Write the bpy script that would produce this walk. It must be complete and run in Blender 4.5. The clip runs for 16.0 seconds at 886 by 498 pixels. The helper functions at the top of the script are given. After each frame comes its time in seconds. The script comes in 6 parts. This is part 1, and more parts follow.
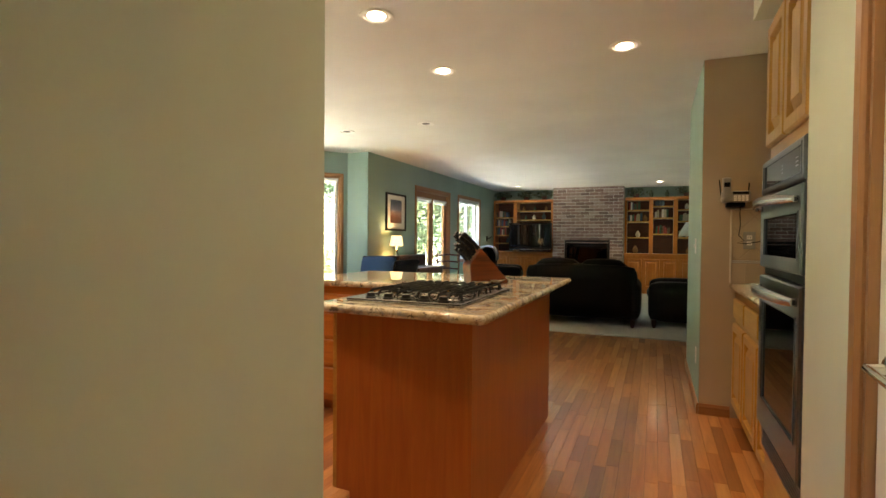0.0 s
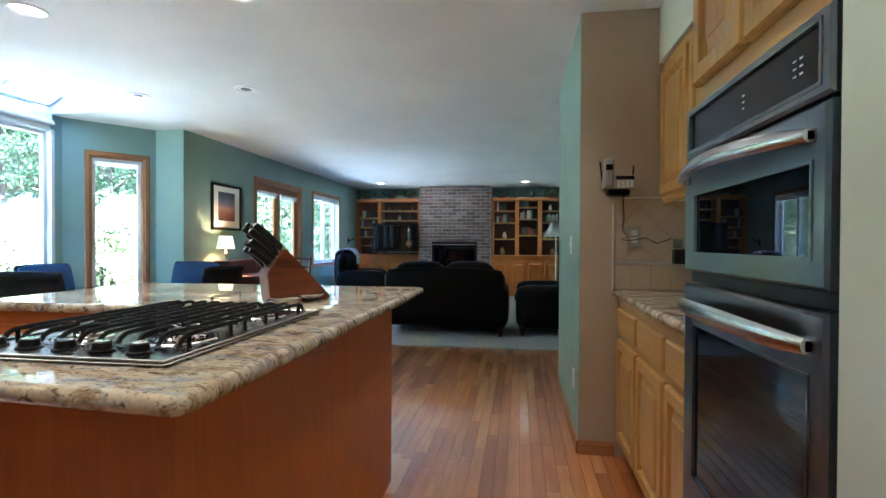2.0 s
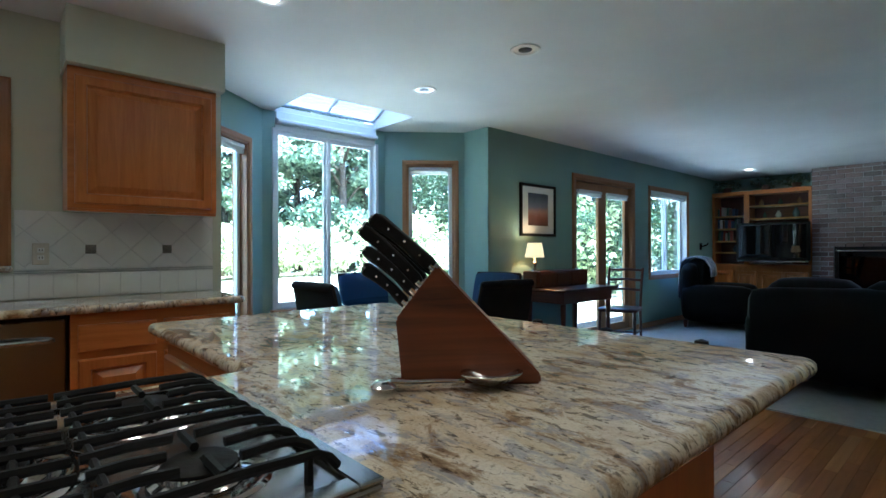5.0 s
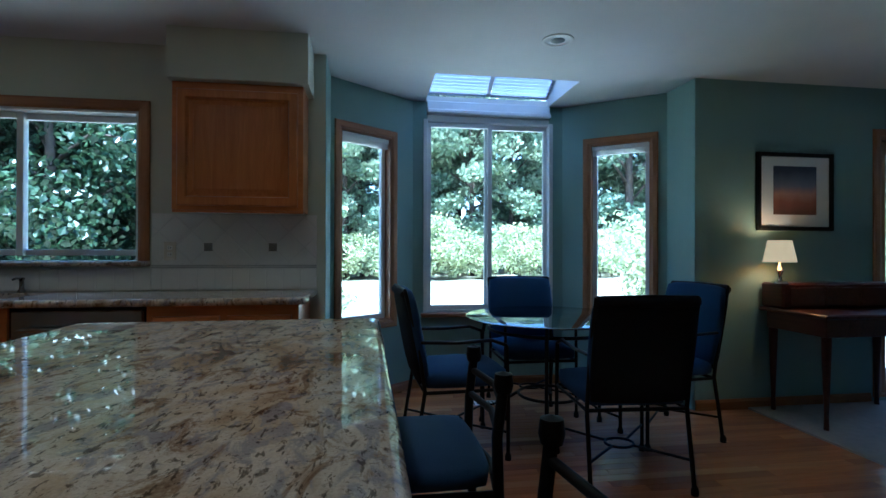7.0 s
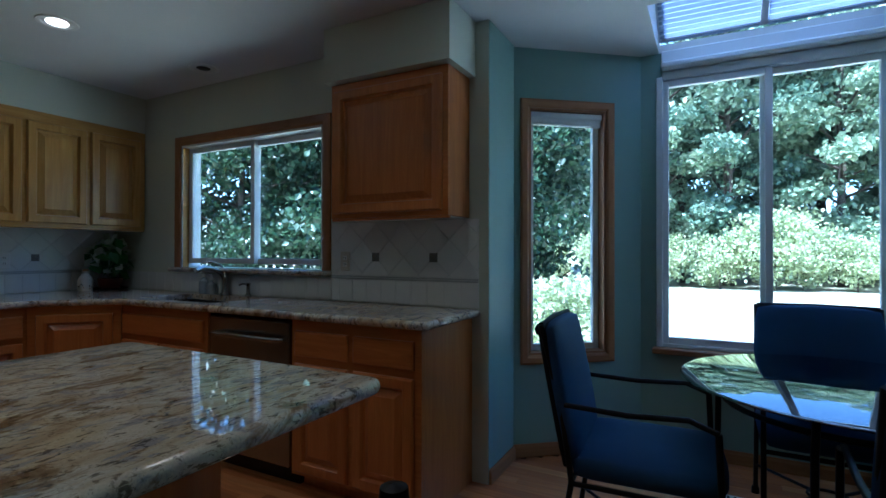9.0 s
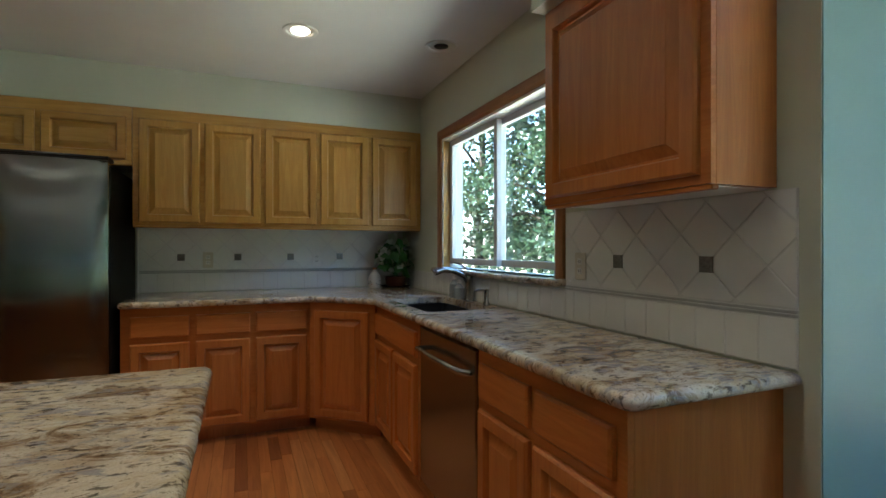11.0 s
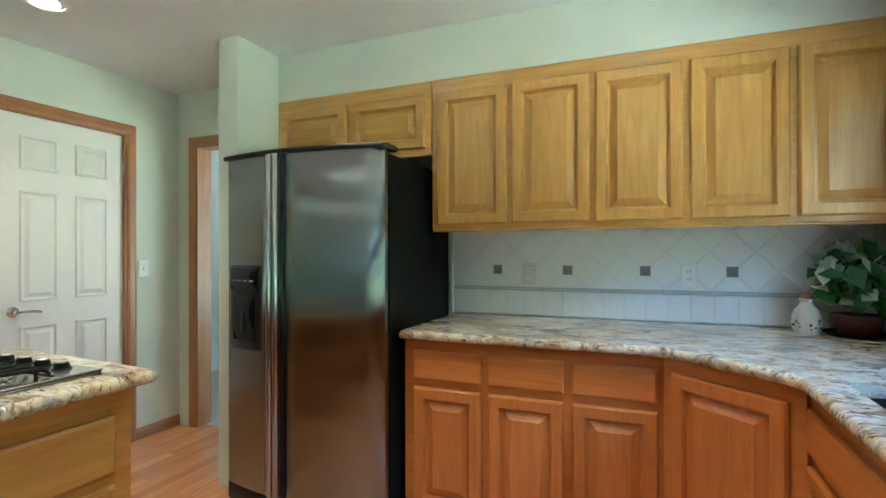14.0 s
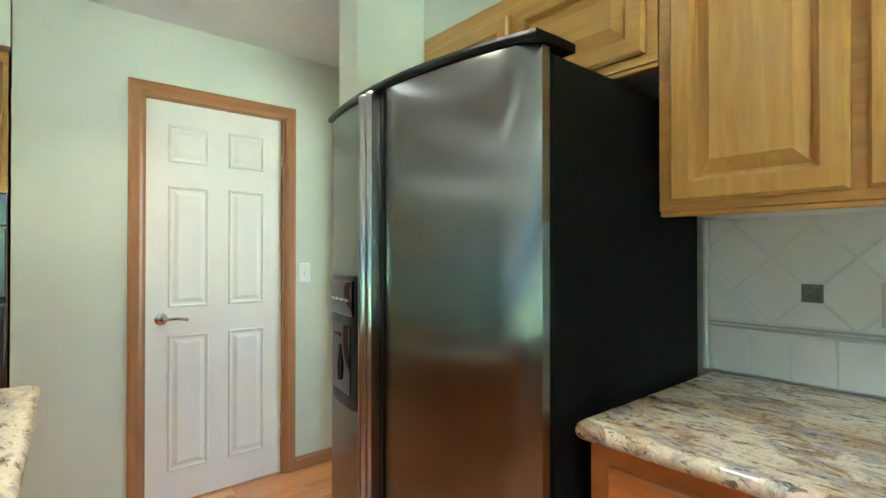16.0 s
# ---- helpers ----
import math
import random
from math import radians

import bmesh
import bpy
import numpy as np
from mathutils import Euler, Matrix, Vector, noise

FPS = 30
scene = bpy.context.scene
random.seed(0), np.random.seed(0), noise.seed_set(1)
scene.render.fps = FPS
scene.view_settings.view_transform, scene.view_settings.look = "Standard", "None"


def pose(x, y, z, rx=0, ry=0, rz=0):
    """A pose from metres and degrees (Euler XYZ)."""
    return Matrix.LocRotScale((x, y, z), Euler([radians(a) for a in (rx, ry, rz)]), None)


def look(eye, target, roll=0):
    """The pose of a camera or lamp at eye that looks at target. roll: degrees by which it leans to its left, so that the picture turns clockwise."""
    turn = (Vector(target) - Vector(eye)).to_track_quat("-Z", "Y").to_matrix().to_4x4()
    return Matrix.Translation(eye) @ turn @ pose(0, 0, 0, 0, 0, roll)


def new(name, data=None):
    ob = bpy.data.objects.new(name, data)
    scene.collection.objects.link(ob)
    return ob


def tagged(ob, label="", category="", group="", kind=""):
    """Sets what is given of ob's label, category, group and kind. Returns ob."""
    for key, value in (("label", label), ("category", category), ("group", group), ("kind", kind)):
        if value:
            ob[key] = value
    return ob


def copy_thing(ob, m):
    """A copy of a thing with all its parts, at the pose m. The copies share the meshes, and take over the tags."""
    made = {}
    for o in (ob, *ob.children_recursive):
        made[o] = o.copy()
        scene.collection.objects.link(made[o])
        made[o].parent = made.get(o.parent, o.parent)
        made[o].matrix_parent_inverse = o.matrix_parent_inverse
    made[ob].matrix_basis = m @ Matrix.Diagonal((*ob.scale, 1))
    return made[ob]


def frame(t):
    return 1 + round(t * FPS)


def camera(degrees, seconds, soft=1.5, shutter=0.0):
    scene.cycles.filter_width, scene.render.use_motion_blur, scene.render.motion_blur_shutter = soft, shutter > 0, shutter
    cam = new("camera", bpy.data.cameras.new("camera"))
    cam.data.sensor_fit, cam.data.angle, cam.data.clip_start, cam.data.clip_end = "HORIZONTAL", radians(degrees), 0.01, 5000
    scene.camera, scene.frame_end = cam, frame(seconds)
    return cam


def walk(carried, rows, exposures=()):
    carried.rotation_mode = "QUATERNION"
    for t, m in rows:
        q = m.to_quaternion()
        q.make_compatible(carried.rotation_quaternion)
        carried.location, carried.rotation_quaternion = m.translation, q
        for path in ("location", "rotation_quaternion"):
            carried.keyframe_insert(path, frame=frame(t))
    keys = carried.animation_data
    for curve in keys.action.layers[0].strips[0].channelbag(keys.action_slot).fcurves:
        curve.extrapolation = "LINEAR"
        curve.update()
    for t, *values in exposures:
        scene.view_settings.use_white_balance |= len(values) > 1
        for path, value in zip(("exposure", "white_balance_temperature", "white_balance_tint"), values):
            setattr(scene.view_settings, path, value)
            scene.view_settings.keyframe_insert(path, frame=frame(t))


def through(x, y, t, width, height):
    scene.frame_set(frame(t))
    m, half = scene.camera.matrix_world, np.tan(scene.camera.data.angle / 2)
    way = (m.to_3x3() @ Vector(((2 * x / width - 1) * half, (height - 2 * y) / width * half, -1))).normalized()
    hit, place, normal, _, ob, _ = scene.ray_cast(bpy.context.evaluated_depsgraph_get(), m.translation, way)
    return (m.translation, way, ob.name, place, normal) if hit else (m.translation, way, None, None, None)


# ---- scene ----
cam = camera(83.33, 16.0)
PATH = [
    (0.0, 3.718, -0.145, 1.199, -1.13, -0.46, 23.08),
    (0.5, 3.707, 0.101, 1.186, -0.94, -0.31, 17.05),
    (1.0, 3.704, 0.358, 1.176, -0.78, -0.33, 11.62),
    (1.5, 3.710, 0.629, 1.176, -0.70, -0.30, 8.72),
    (2.0, 3.679, 0.877, 1.165, -0.63, -0.22, 8.71),
    (2.5, 3.642, 1.120, 1.165, -0.53, -0.09, 9.42),
    (3.0, 3.613, 1.361, 1.160, -0.36, -0.02, 13.07),
    (3.5, 3.540, 1.588, 1.150, -0.27, -0.00, 20.12),
    (4.0, 3.485, 1.778, 1.166, -0.09, 0.14, 27.74),
    (4.5, 3.455, 1.989, 1.173, 0.08, 0.12, 38.08),
    (5.0, 3.423, 2.236, 1.173, 0.13, 0.21, 48.09),
    (7.5, 3.136, 3.934, 1.167, 0.36, -0.12, 89.56),
    (8.0, 2.909, 4.146, 1.189, 0.64, -0.01, 98.26),
    (8.5, 2.660, 4.297, 1.188, 0.63, -0.09, 108.95),
    (9.0, 2.376, 4.366, 1.216, 0.36, -0.10, 117.95),
    (11.5, 1.123, 4.002, 1.238, 0.10, 0.07, 168.48),
    (12.0, 1.001, 3.805, 1.241, 0.27, 0.10, 178.63),
    (12.5, 0.933, 3.574, 1.234, 0.26, 0.04, 187.34),
    (13.0, 0.890, 3.316, 1.240, 0.22, 0.09, 194.36),
    (13.5, 0.909, 3.042, 1.256, 0.13, 0.14, 199.69),
    (14.0, 0.936, 2.753, 1.275, 0.24, 0.17, 202.12),
    (14.5, 0.956, 2.433, 1.298, 0.48, 0.09, 204.25),
    (15.0, 1.051, 2.142, 1.308, 0.42, 0.06, 208.96),
    (15.5, 1.176, 1.879, 1.301, 0.32, 0.04, 217.10),
    (16.0, 1.335, 1.653, 1.282, 0.38, -0.03, 229.58),
]
EXPOSURES = [(0.0, 4.75, 7500, 12), (1.0, 4.8, 5350, 9), (2.0, 4.8, 4900, 7), (3.5, 4.85, 4920, 6), (4.0, 4.4, 4850, 5), (5.0, 3.7, 4700, 2), (7.5, 2.4, 4350, 5), (9.0, 2.32, 4350, 5), (11.5, 3.85, 5650, 6), (12.5, 4.35, 5300, 4), (13.5, 4.9, 5080, 0), (14.5, 5.1, 4830, -4), (16.0, 5.35, 4980, -3)]
walk(cam, [(t, pose(x, y, z, 90 + pitch, roll, yaw)) for t, x, y, z, pitch, roll, yaw in PATH],
     exposures=EXPOSURES)

# ---- light ----
SUN_ELEVATION, SUN_AZIMUTH = 60.0, 98.0      # degrees; azimuth clockwise from +y
world = bpy.data.worlds.new("sky")
scene.world = world
world.use_nodes = True
wn = world.node_tree
sky = wn.nodes.new("ShaderNodeTexSky")
sky.sky_type, sky.sun_disc = "NISHITA", False
sky.sun_elevation, sky.sun_rotation = radians(SUN_ELEVATION), radians(SUN_AZIMUTH)
wn.nodes["Background"].inputs["Strength"].default_value = 0.15
wn.links.new(sky.outputs[0], wn.nodes["Background"].inputs["Color"])
sun = new("sun", bpy.data.lights.new("sun", "SUN"))
sun.data.energy, sun.data.angle, sun.data.color = 5.0, radians(0.5), (1.0, 0.95, 0.87)
sa, se = radians(SUN_AZIMUTH), radians(SUN_ELEVATION)
sun.matrix_world = look(Vector((math.sin(sa) * math.cos(se), math.cos(sa) * math.cos(se), math.sin(se))) * 40, (0, 0, 0))


def bulb(x, y, z, power, colour, size=0.1, spot=112):
    la = bpy.data.lights.new("bulb", "SPOT")
    la.energy, la.color, la.shadow_soft_size, la.spot_size, la.spot_blend = power, colour, size, radians(spot), 0.85
    ob = new("bulb", la)
    ob.matrix_world = look((x, y, z), (x, y, z - 1))
    return ob


WARM = (1.0, 0.76, 0.50)
CANS_ON = [(x, y) for y in (1.30, 3.25) for x in (1.00, 2.26, 3.52)] + [(2.27, 2.28)]
CANS_LIVING = [(0.78, 11.15), (3.79, 11.20)]
CANS_OFF = [(0.20, 1.40), (1.43, 4.73), (0.40, 4.76)]
for x, y in CANS_ON:
    bulb(x, y, 2.40, 1.35, WARM)
for x, y in CANS_LIVING:
    bulb(x, y, 2.40, 1.0, WARM)

# ---- materials ----


def material(name, rough=0.5, metal=0.0, **inputs):
    m = bpy.data.materials.new(name)
    m.use_nodes = True
    b = m.node_tree.nodes["Principled BSDF"]
    b.inputs["Roughness"].default_value, b.inputs["Metallic"].default_value = rough, metal
    for k, v in inputs.items():
        b.inputs[k.replace("_", " ")].default_value = v
    return m, m.node_tree, b


def coords(nt, scale=(1, 1, 1), turn=(0, 0, 0), space="Object"):
    tc, mp = nt.nodes.new("ShaderNodeTexCoord"), nt.nodes.new("ShaderNodeMapping")
    mp.inputs["Scale"].default_value = scale
    mp.inputs["Rotation"].default_value = turn
    nt.links.new(tc.outputs[space], mp.inputs["Vector"])
    return mp.outputs[0]


def noise_node(nt, vec, scale, detail=4, rough=0.55, distort=0.0):
    n = nt.nodes.new("ShaderNodeTexNoise")
    n.inputs["Scale"].default_value, n.inputs["Detail"].default_value = scale, detail
    n.inputs["Roughness"].default_value, n.inputs["Distortion"].default_value = rough, distort
    nt.links.new(vec, n.inputs["Vector"])
    return n.outputs["Fac"]


def ramp(nt, fac, stops):
    r = nt.nodes.new("ShaderNodeValToRGB")
    while len(r.color_ramp.elements) < len(stops):
        r.color_ramp.elements.new(0.5)
    for e, (p, c) in zip(r.color_ramp.elements, stops):
        e.position, e.color = p, (*c, 1)
    nt.links.new(fac, r.inputs["Fac"])
    return r.outputs["Color"]


def mix(nt, fac, a, b, kind="MIX"):
    n = nt.nodes.new("ShaderNodeMix")
    n.data_type, n.blend_type = "RGBA", kind
    for sock, v in ((n.inputs["Factor"], fac), (n.inputs["A"], a), (n.inputs["B"], b)):
        if isinstance(v, (int, float)):
            sock.default_value = v
        elif isinstance(v, tuple):
            sock.default_value = (*v, 1)
        else:
            nt.links.new(v, sock)
    return n.outputs["Result"]


def bump(nt, bsdf, fac, strength=0.2, dist=0.01):
    n = nt.nodes.new("ShaderNodeBump")
    n.inputs["Strength"].default_value, n.inputs["Distance"].default_value = strength, dist
    nt.links.new(fac, n.inputs["Height"])
    nt.links.new(n.outputs[0], bsdf.inputs["Normal"])


def paint(name, colour, rough=0.55, grain=0.12):
    """Rolled wall paint: a faint orange peel and slow unevenness."""
    m, nt, b = material(name, rough)
    v = coords(nt)
    slow = noise_node(nt, v, 1.3, 3)
    dark = tuple(c * 0.90 for c in colour)
    nt.links.new(ramp(nt, slow, [(0.3, dark), (0.7, colour)]), b.inputs["Base Color"])
    bump(nt, b, noise_node(nt, v, 160, 3), grain, 0.002)
    return m


def wood(name, light, dark, along="z", rough=0.35, fine=1.0, vary=0.25, gloss=0.0):
    """Finished wood with grain along one axis of the object; tone varies from piece to piece."""
    m, nt, b = material(name, rough)
    s = {"x": (1.2, 16, 16), "y": (16, 1.2, 16), "z": (16, 16, 1.2)}[along]
    v = coords(nt, s)
    info = nt.nodes.new("ShaderNodeObjectInfo")
    shift = nt.nodes.new("ShaderNodeVectorMath")
    shift.operation = "ADD"
    mul = nt.nodes.new("ShaderNodeMath")
    mul.operation = "MULTIPLY"
    mul.inputs[1].default_value = 57.0
    nt.links.new(info.outputs["Random"], mul.inputs[0])
    nt.links.new(v, shift.inputs[0])
    nt.links.new(mul.outputs[0], shift.inputs[1])
    grain = noise_node(nt, shift.outputs[0], 1.6 * fine, 6, 0.65, 1.2)
    pores = noise_node(nt, shift.outputs[0], 9 * fine, 3, 0.6)
    mid = tuple((a + c) / 2 for a, c in zip(light, dark))
    col = ramp(nt, grain, [(0.28, dark), (0.5, mid), (0.72, light)])
    col = mix(nt, 0.18, col, ramp(nt, pores, [(0.35, tuple(c * 0.55 for c in mid)), (0.6, light)]), "MULTIPLY")
    tone = ramp(nt, info.outputs["Random"], [(0.0, (1 - vary,) * 3), (1.0, (1, 1, 1))])
    nt.links.new(mix(nt, 1.0, col, tone, "MULTIPLY"), b.inputs["Base Color"])
    b.inputs["Coat Weight"].default_value = gloss
    b.inputs["Coat Roughness"].default_value = 0.15
    bump(nt, b, pores, 0.08, 0.002)
    return m


def floor_wood(name, per_island):
    m, nt, b = material(name, 0.36)
    v = coords(nt, (14, 1.0, 14), space="Object")
    if per_island:
        rnd = nt.nodes.new("ShaderNodeNewGeometry").outputs["Random Per Island"]
    else:
        rnd = nt.nodes.new("ShaderNodeObjectInfo").outputs["Random"]
    mul = nt.nodes.new("ShaderNodeMath")
    mul.operation, mul.inputs[1].default_value = "MULTIPLY", 91.0
    nt.links.new(rnd, mul.inputs[0])
    shift = nt.nodes.new("ShaderNodeVectorMath")
    shift.operation = "ADD"
    nt.links.new(v, shift.inputs[0])
    nt.links.new(mul.outputs[0], shift.inputs[1])
    grain = noise_node(nt, shift.outputs[0], 1.8, 6, 0.62, 1.0)
    base = ramp(nt, rnd, [(0.0, (0.30, 0.100, 0.032)), (0.06, (0.50, 0.180, 0.052)), (0.4, (0.66, 0.255, 0.072)), (0.75, (0.73, 0.305, 0.092)), (1.0, (0.82, 0.42, 0.17))])
    col = mix(nt, 1.0, base, ramp(nt, grain, [(0.3, (0.66, 0.60, 0.55)), (0.7, (1.0, 1.0, 1.0))]), "MULTIPLY")
    nt.links.new(col, b.inputs["Base Color"])
    b.inputs["Coat Weight"].default_value, b.inputs["Coat Roughness"].default_value = 1.0, 0.13
    b.inputs["Coat IOR"].default_value = 1.7
    bump(nt, b, grain, 0.05, 0.002)
    return m


def granite():
    """Polished granite: golden and cream drifts, grey-brown clouds drawn out one way, and dark flecks."""
    m, nt, b = material("granite", 0.025)
    drift = noise_node(nt, coords(nt, (0.85, 1.5, 1.0), (0, 0, 0.35)), 3.6, 5, 0.62, 0.9)
    cloud = noise_node(nt, coords(nt, (0.85, 1.5, 1.0), (0.3, 0.2, 0.45)), 8.5, 6, 0.70, 0.8)
    grey = noise_node(nt, coords(nt, (0.8, 1.6, 1.0), (0.5, 0.1, 0.3)), 15, 5, 0.66, 0.6)
    fleck = noise_node(nt, coords(nt, (0.8, 1.9, 1.0), (0.1, 0.5, 0.4)), 38, 4, 0.66, 0.5)
    chip = noise_node(nt, coords(nt, (1.4, 1, 1), (0.6, 0.1, 0.9)), 85, 3, 0.6)
    fine = noise_node(nt, coords(nt), 210, 3, 0.7)
    col = ramp(nt, drift, [(0.30, (0.40, 0.29, 0.185)), (0.42, (0.62, 0.505, 0.345)), (0.54, (0.75, 0.68, 0.56)), (0.68, (0.54, 0.435, 0.315))])
    col = mix(nt, 1.0, col, ramp(nt, cloud, [(0.34, (0.30, 0.22, 0.17)), (0.42, (0.58, 0.49, 0.40)), (0.48, (1, 1, 1)), (0.70, (1.0, 0.97, 0.90))]), "MULTIPLY")
    col = mix(nt, ramp(nt, grey, [(0.40, (0.80, 0.80, 0.80)), (0.48, (0.0, 0.0, 0.0))]), col, (0.36, 0.345, 0.36))
    col = mix(nt, 0.78, col, ramp(nt, fleck, [(0.355, (0.09, 0.08, 0.08)), (0.40, (0.36, 0.33, 0.31)), (0.43, (1, 1, 1))]), "MULTIPLY")
    col = mix(nt, 0.5, col, ramp(nt, chip, [(0.33, (0.20, 0.18, 0.17)), (0.39, (1, 1, 1))]), "MULTIPLY")
    col = mix(nt, 0.25, col, ramp(nt, fine, [(0.35, (0.35, 0.32, 0.30)), (0.6, (1, 1, 1))]), "MULTIPLY")
    nt.links.new(col, b.inputs["Base Color"])
    bump(nt, b, fleck, 0.004, 0.001)
    return m


def steel(name, colour=(0.38, 0.39, 0.38), rough=0.25, along="z", aniso=0.8):
    m, nt, b = material(name, rough, 1.0)
    v = coords(nt, {"x": (1.5, 700, 700), "z": (700, 700, 1.5), "y": (700, 1.5, 700)}[along])
    n = noise_node(nt, v, 1.0, 3)
    nt.links.new(ramp(nt, n, [(0.3, tuple(c * 0.985 for c in colour)), (0.7, colour)]), b.inputs["Base Color"])
    r = nt.nodes.new("ShaderNodeMapRange")
    r.inputs["To Min"].default_value, r.inputs["To Max"].default_value = rough * 0.99, rough * 1.01
    nt.links.new(n, r.inputs["Value"])
    nt.links.new(r.outputs[0], b.inputs["Roughness"])
    b.inputs["Anisotropic"].default_value = aniso
    return m


def plain(name, colour, rough=0.5, metal=0.0, grain=40.0, depth=0.05, spread=0.85, **inputs):
    """One colour with grain at two scales."""
    m, nt, b = material(name, rough, metal, **inputs)
    v = coords(nt)
    n1, n2 = noise_node(nt, v, grain, 4), noise_node(nt, v, grain / 12, 3)
    lo = tuple(c * spread for c in colour)
    col = mix(nt, 0.5, ramp(nt, n1, [(0.3, lo), (0.7, colour)]), ramp(nt, n2, [(0.3, lo), (0.7, colour)]))
    nt.links.new(col, b.inputs["Base Color"])
    bump(nt, b, n1, depth, 0.003)
    return m


def glass_pane(name, tint=(1, 1, 1), gloss=0.03):
    m = bpy.data.materials.new(name)
    m.use_nodes = True
    nt = m.node_tree
    nt.nodes.remove(nt.nodes["Principled BSDF"])
    t, g, mx = nt.nodes.new("ShaderNodeBsdfTransparent"), nt.nodes.new("ShaderNodeBsdfGlossy"), nt.nodes.new("ShaderNodeMixShader")
    lw = nt.nodes.new("ShaderNodeLayerWeight")
    pw, ma = nt.nodes.new("ShaderNodeMath"), nt.nodes.new("ShaderNodeMath")
    pw.operation, pw.inputs[1].default_value = "POWER", 4.0
    ma.operation, ma.inputs[1].default_value, ma.inputs[2].default_value = "MULTIPLY_ADD", 0.75, gloss
    nt.links.new(lw.outputs["Facing"], pw.inputs[0])
    nt.links.new(pw.outputs[0], ma.inputs[0])
    t.inputs["Color"].default_value = (*tint, 1)
    g.inputs["Roughness"].default_value = 0.02
    nt.links.new(ma.outputs[0], mx.inputs["Fac"])
    nt.links.new(t.outputs[0], mx.inputs[1])
    nt.links.new(g.outputs[0], mx.inputs[2])
    nt.links.new(mx.outputs[0], nt.nodes["Material Output"].inputs["Surface"])
    return m


def glow(name, colour, strength):
    m, nt, b = material(name, 0.5)
    b.inputs["Base Color"].default_value = (*colour, 1)
    b.inputs["Emission Color"].default_value = (*colour, 1)
    b.inputs["Emission Strength"].default_value = strength
    return m


def leaf_material(name, a, c, through=0.35):
    """Leaves that reflect on the lit side and let some light through."""
    m, nt, b = material(name, 0.38)
    rnd = nt.nodes.new("ShaderNodeNewGeometry").outputs["Random Per Island"]
    col = ramp(nt, rnd, [(0.0, a), (1.0, c)])
    nt.links.new(col, b.inputs["Base Color"])
    tr, mx = nt.nodes.new("ShaderNodeBsdfTranslucent"), nt.nodes.new("ShaderNodeMixShader")
    nt.links.new(col, tr.inputs["Color"])
    mx.inputs["Fac"].default_value = through
    nt.links.new(b.outputs[0], mx.inputs[1])
    nt.links.new(tr.outputs[0], mx.inputs[2])
    nt.links.new(mx.outputs[0], nt.nodes["Material Output"].inputs["Surface"])
    return m


WALL = paint("wall_paint_sage", (0.64, 0.67, 0.55))
# Oven nook walls, browner and darker than the sage ones.
TAN = paint("wall_tan", (0.50, 0.41, 0.29))
TEAL = paint("wall_paint_teal", (0.30, 0.435, 0.385))
CEILING = paint("ceiling_paint", (0.78, 0.78, 0.76), 0.8, 0.25)
OAK = wood("honey_oak", (0.68, 0.410, 0.105), (0.515, 0.262, 0.052), "z", 0.33, gloss=0.25, vary=0.12)
OAK_X = wood("honey_oak_level", (0.68, 0.410, 0.105), (0.515, 0.262, 0.052), "x", 0.33, gloss=0.25, vary=0.12)
# Warm light and floor bounce put into the same oak's colour.
OAK_WARM_LIT = wood("warm_lit_oak", (0.68, 0.268, 0.058), (0.51, 0.166, 0.029), "z", 0.33, gloss=0.25, vary=0.12)
OAK_WARM_LIT_X = wood("warm_lit_oak_level", (0.68, 0.268, 0.058), (0.51, 0.166, 0.029), "x", 0.33, gloss=0.25, vary=0.12)
OAK_PANEL = wood("red_oak_panel", (0.60, 0.195, 0.043), (0.46, 0.125, 0.025), "z", 0.36, fine=0.7, gloss=0.2, vary=0.08)
TRIM = wood("casing_oak", (0.50, 0.25, 0.095), (0.36, 0.16, 0.055), "z", 0.4, gloss=0.15, vary=0.1)
TRIM_X = wood("casing_oak_level", (0.50, 0.25, 0.095), (0.36, 0.16, 0.055), "x", 0.4, gloss=0.15, vary=0.1)
TRIM_Y = wood("casing_oak_across", (0.50, 0.25, 0.095), (0.36, 0.16, 0.055), "y", 0.4, gloss=0.15, vary=0.1)
PLANK = floor_wood("floor_oak", False)
PLANKS = floor_wood("floor_oak_strips", True)
GRANITE = granite()
STEEL = steel("brushed_steel")
STEEL_X = steel("brushed_steel_level", along="x")
FRIDGE_STEEL = steel("fridge_steel", (0.25, 0.27, 0.26), 0.25, aniso=0.98)
CHROME = steel("polished_metal", (0.75, 0.74, 0.72), 0.12, aniso=0.0)
BLACK_GLASS = plain("black_glass", (0.004, 0.005, 0.007), 0.015, depth=0.0, Specular_IOR_Level=0.3)
BLACK = plain("black_enamel", (0.008, 0.008, 0.008), 0.38, Specular_IOR_Level=0.35)
DARK_SIDE = plain("black_textured_steel", (0.006, 0.007, 0.007), 0.5, grain=220, depth=0.2, Specular_IOR_Level=0.06)
IRON = plain("cast_iron", (0.009, 0.009, 0.009), 0.6, grain=150, depth=0.2, Specular_IOR_Level=0.25)
WROUGHT = plain("wrought_iron", (0.020, 0.018, 0.016), 0.5, 0.6, grain=90, depth=0.15)
WHITE_PAINT = plain("white_gloss_paint", (0.80, 0.80, 0.77), 0.35, spread=0.96)
HANDLE_STEEL = steel("satin_handle_steel", (0.55, 0.56, 0.57), 0.22, along="x")
PENCIL = plain("grey_pencil_tile", (0.48, 0.50, 0.49), 0.3)
OVEN_STEEL = steel("dark_brushed_steel", (0.20, 0.215, 0.24), 0.3, along="x")
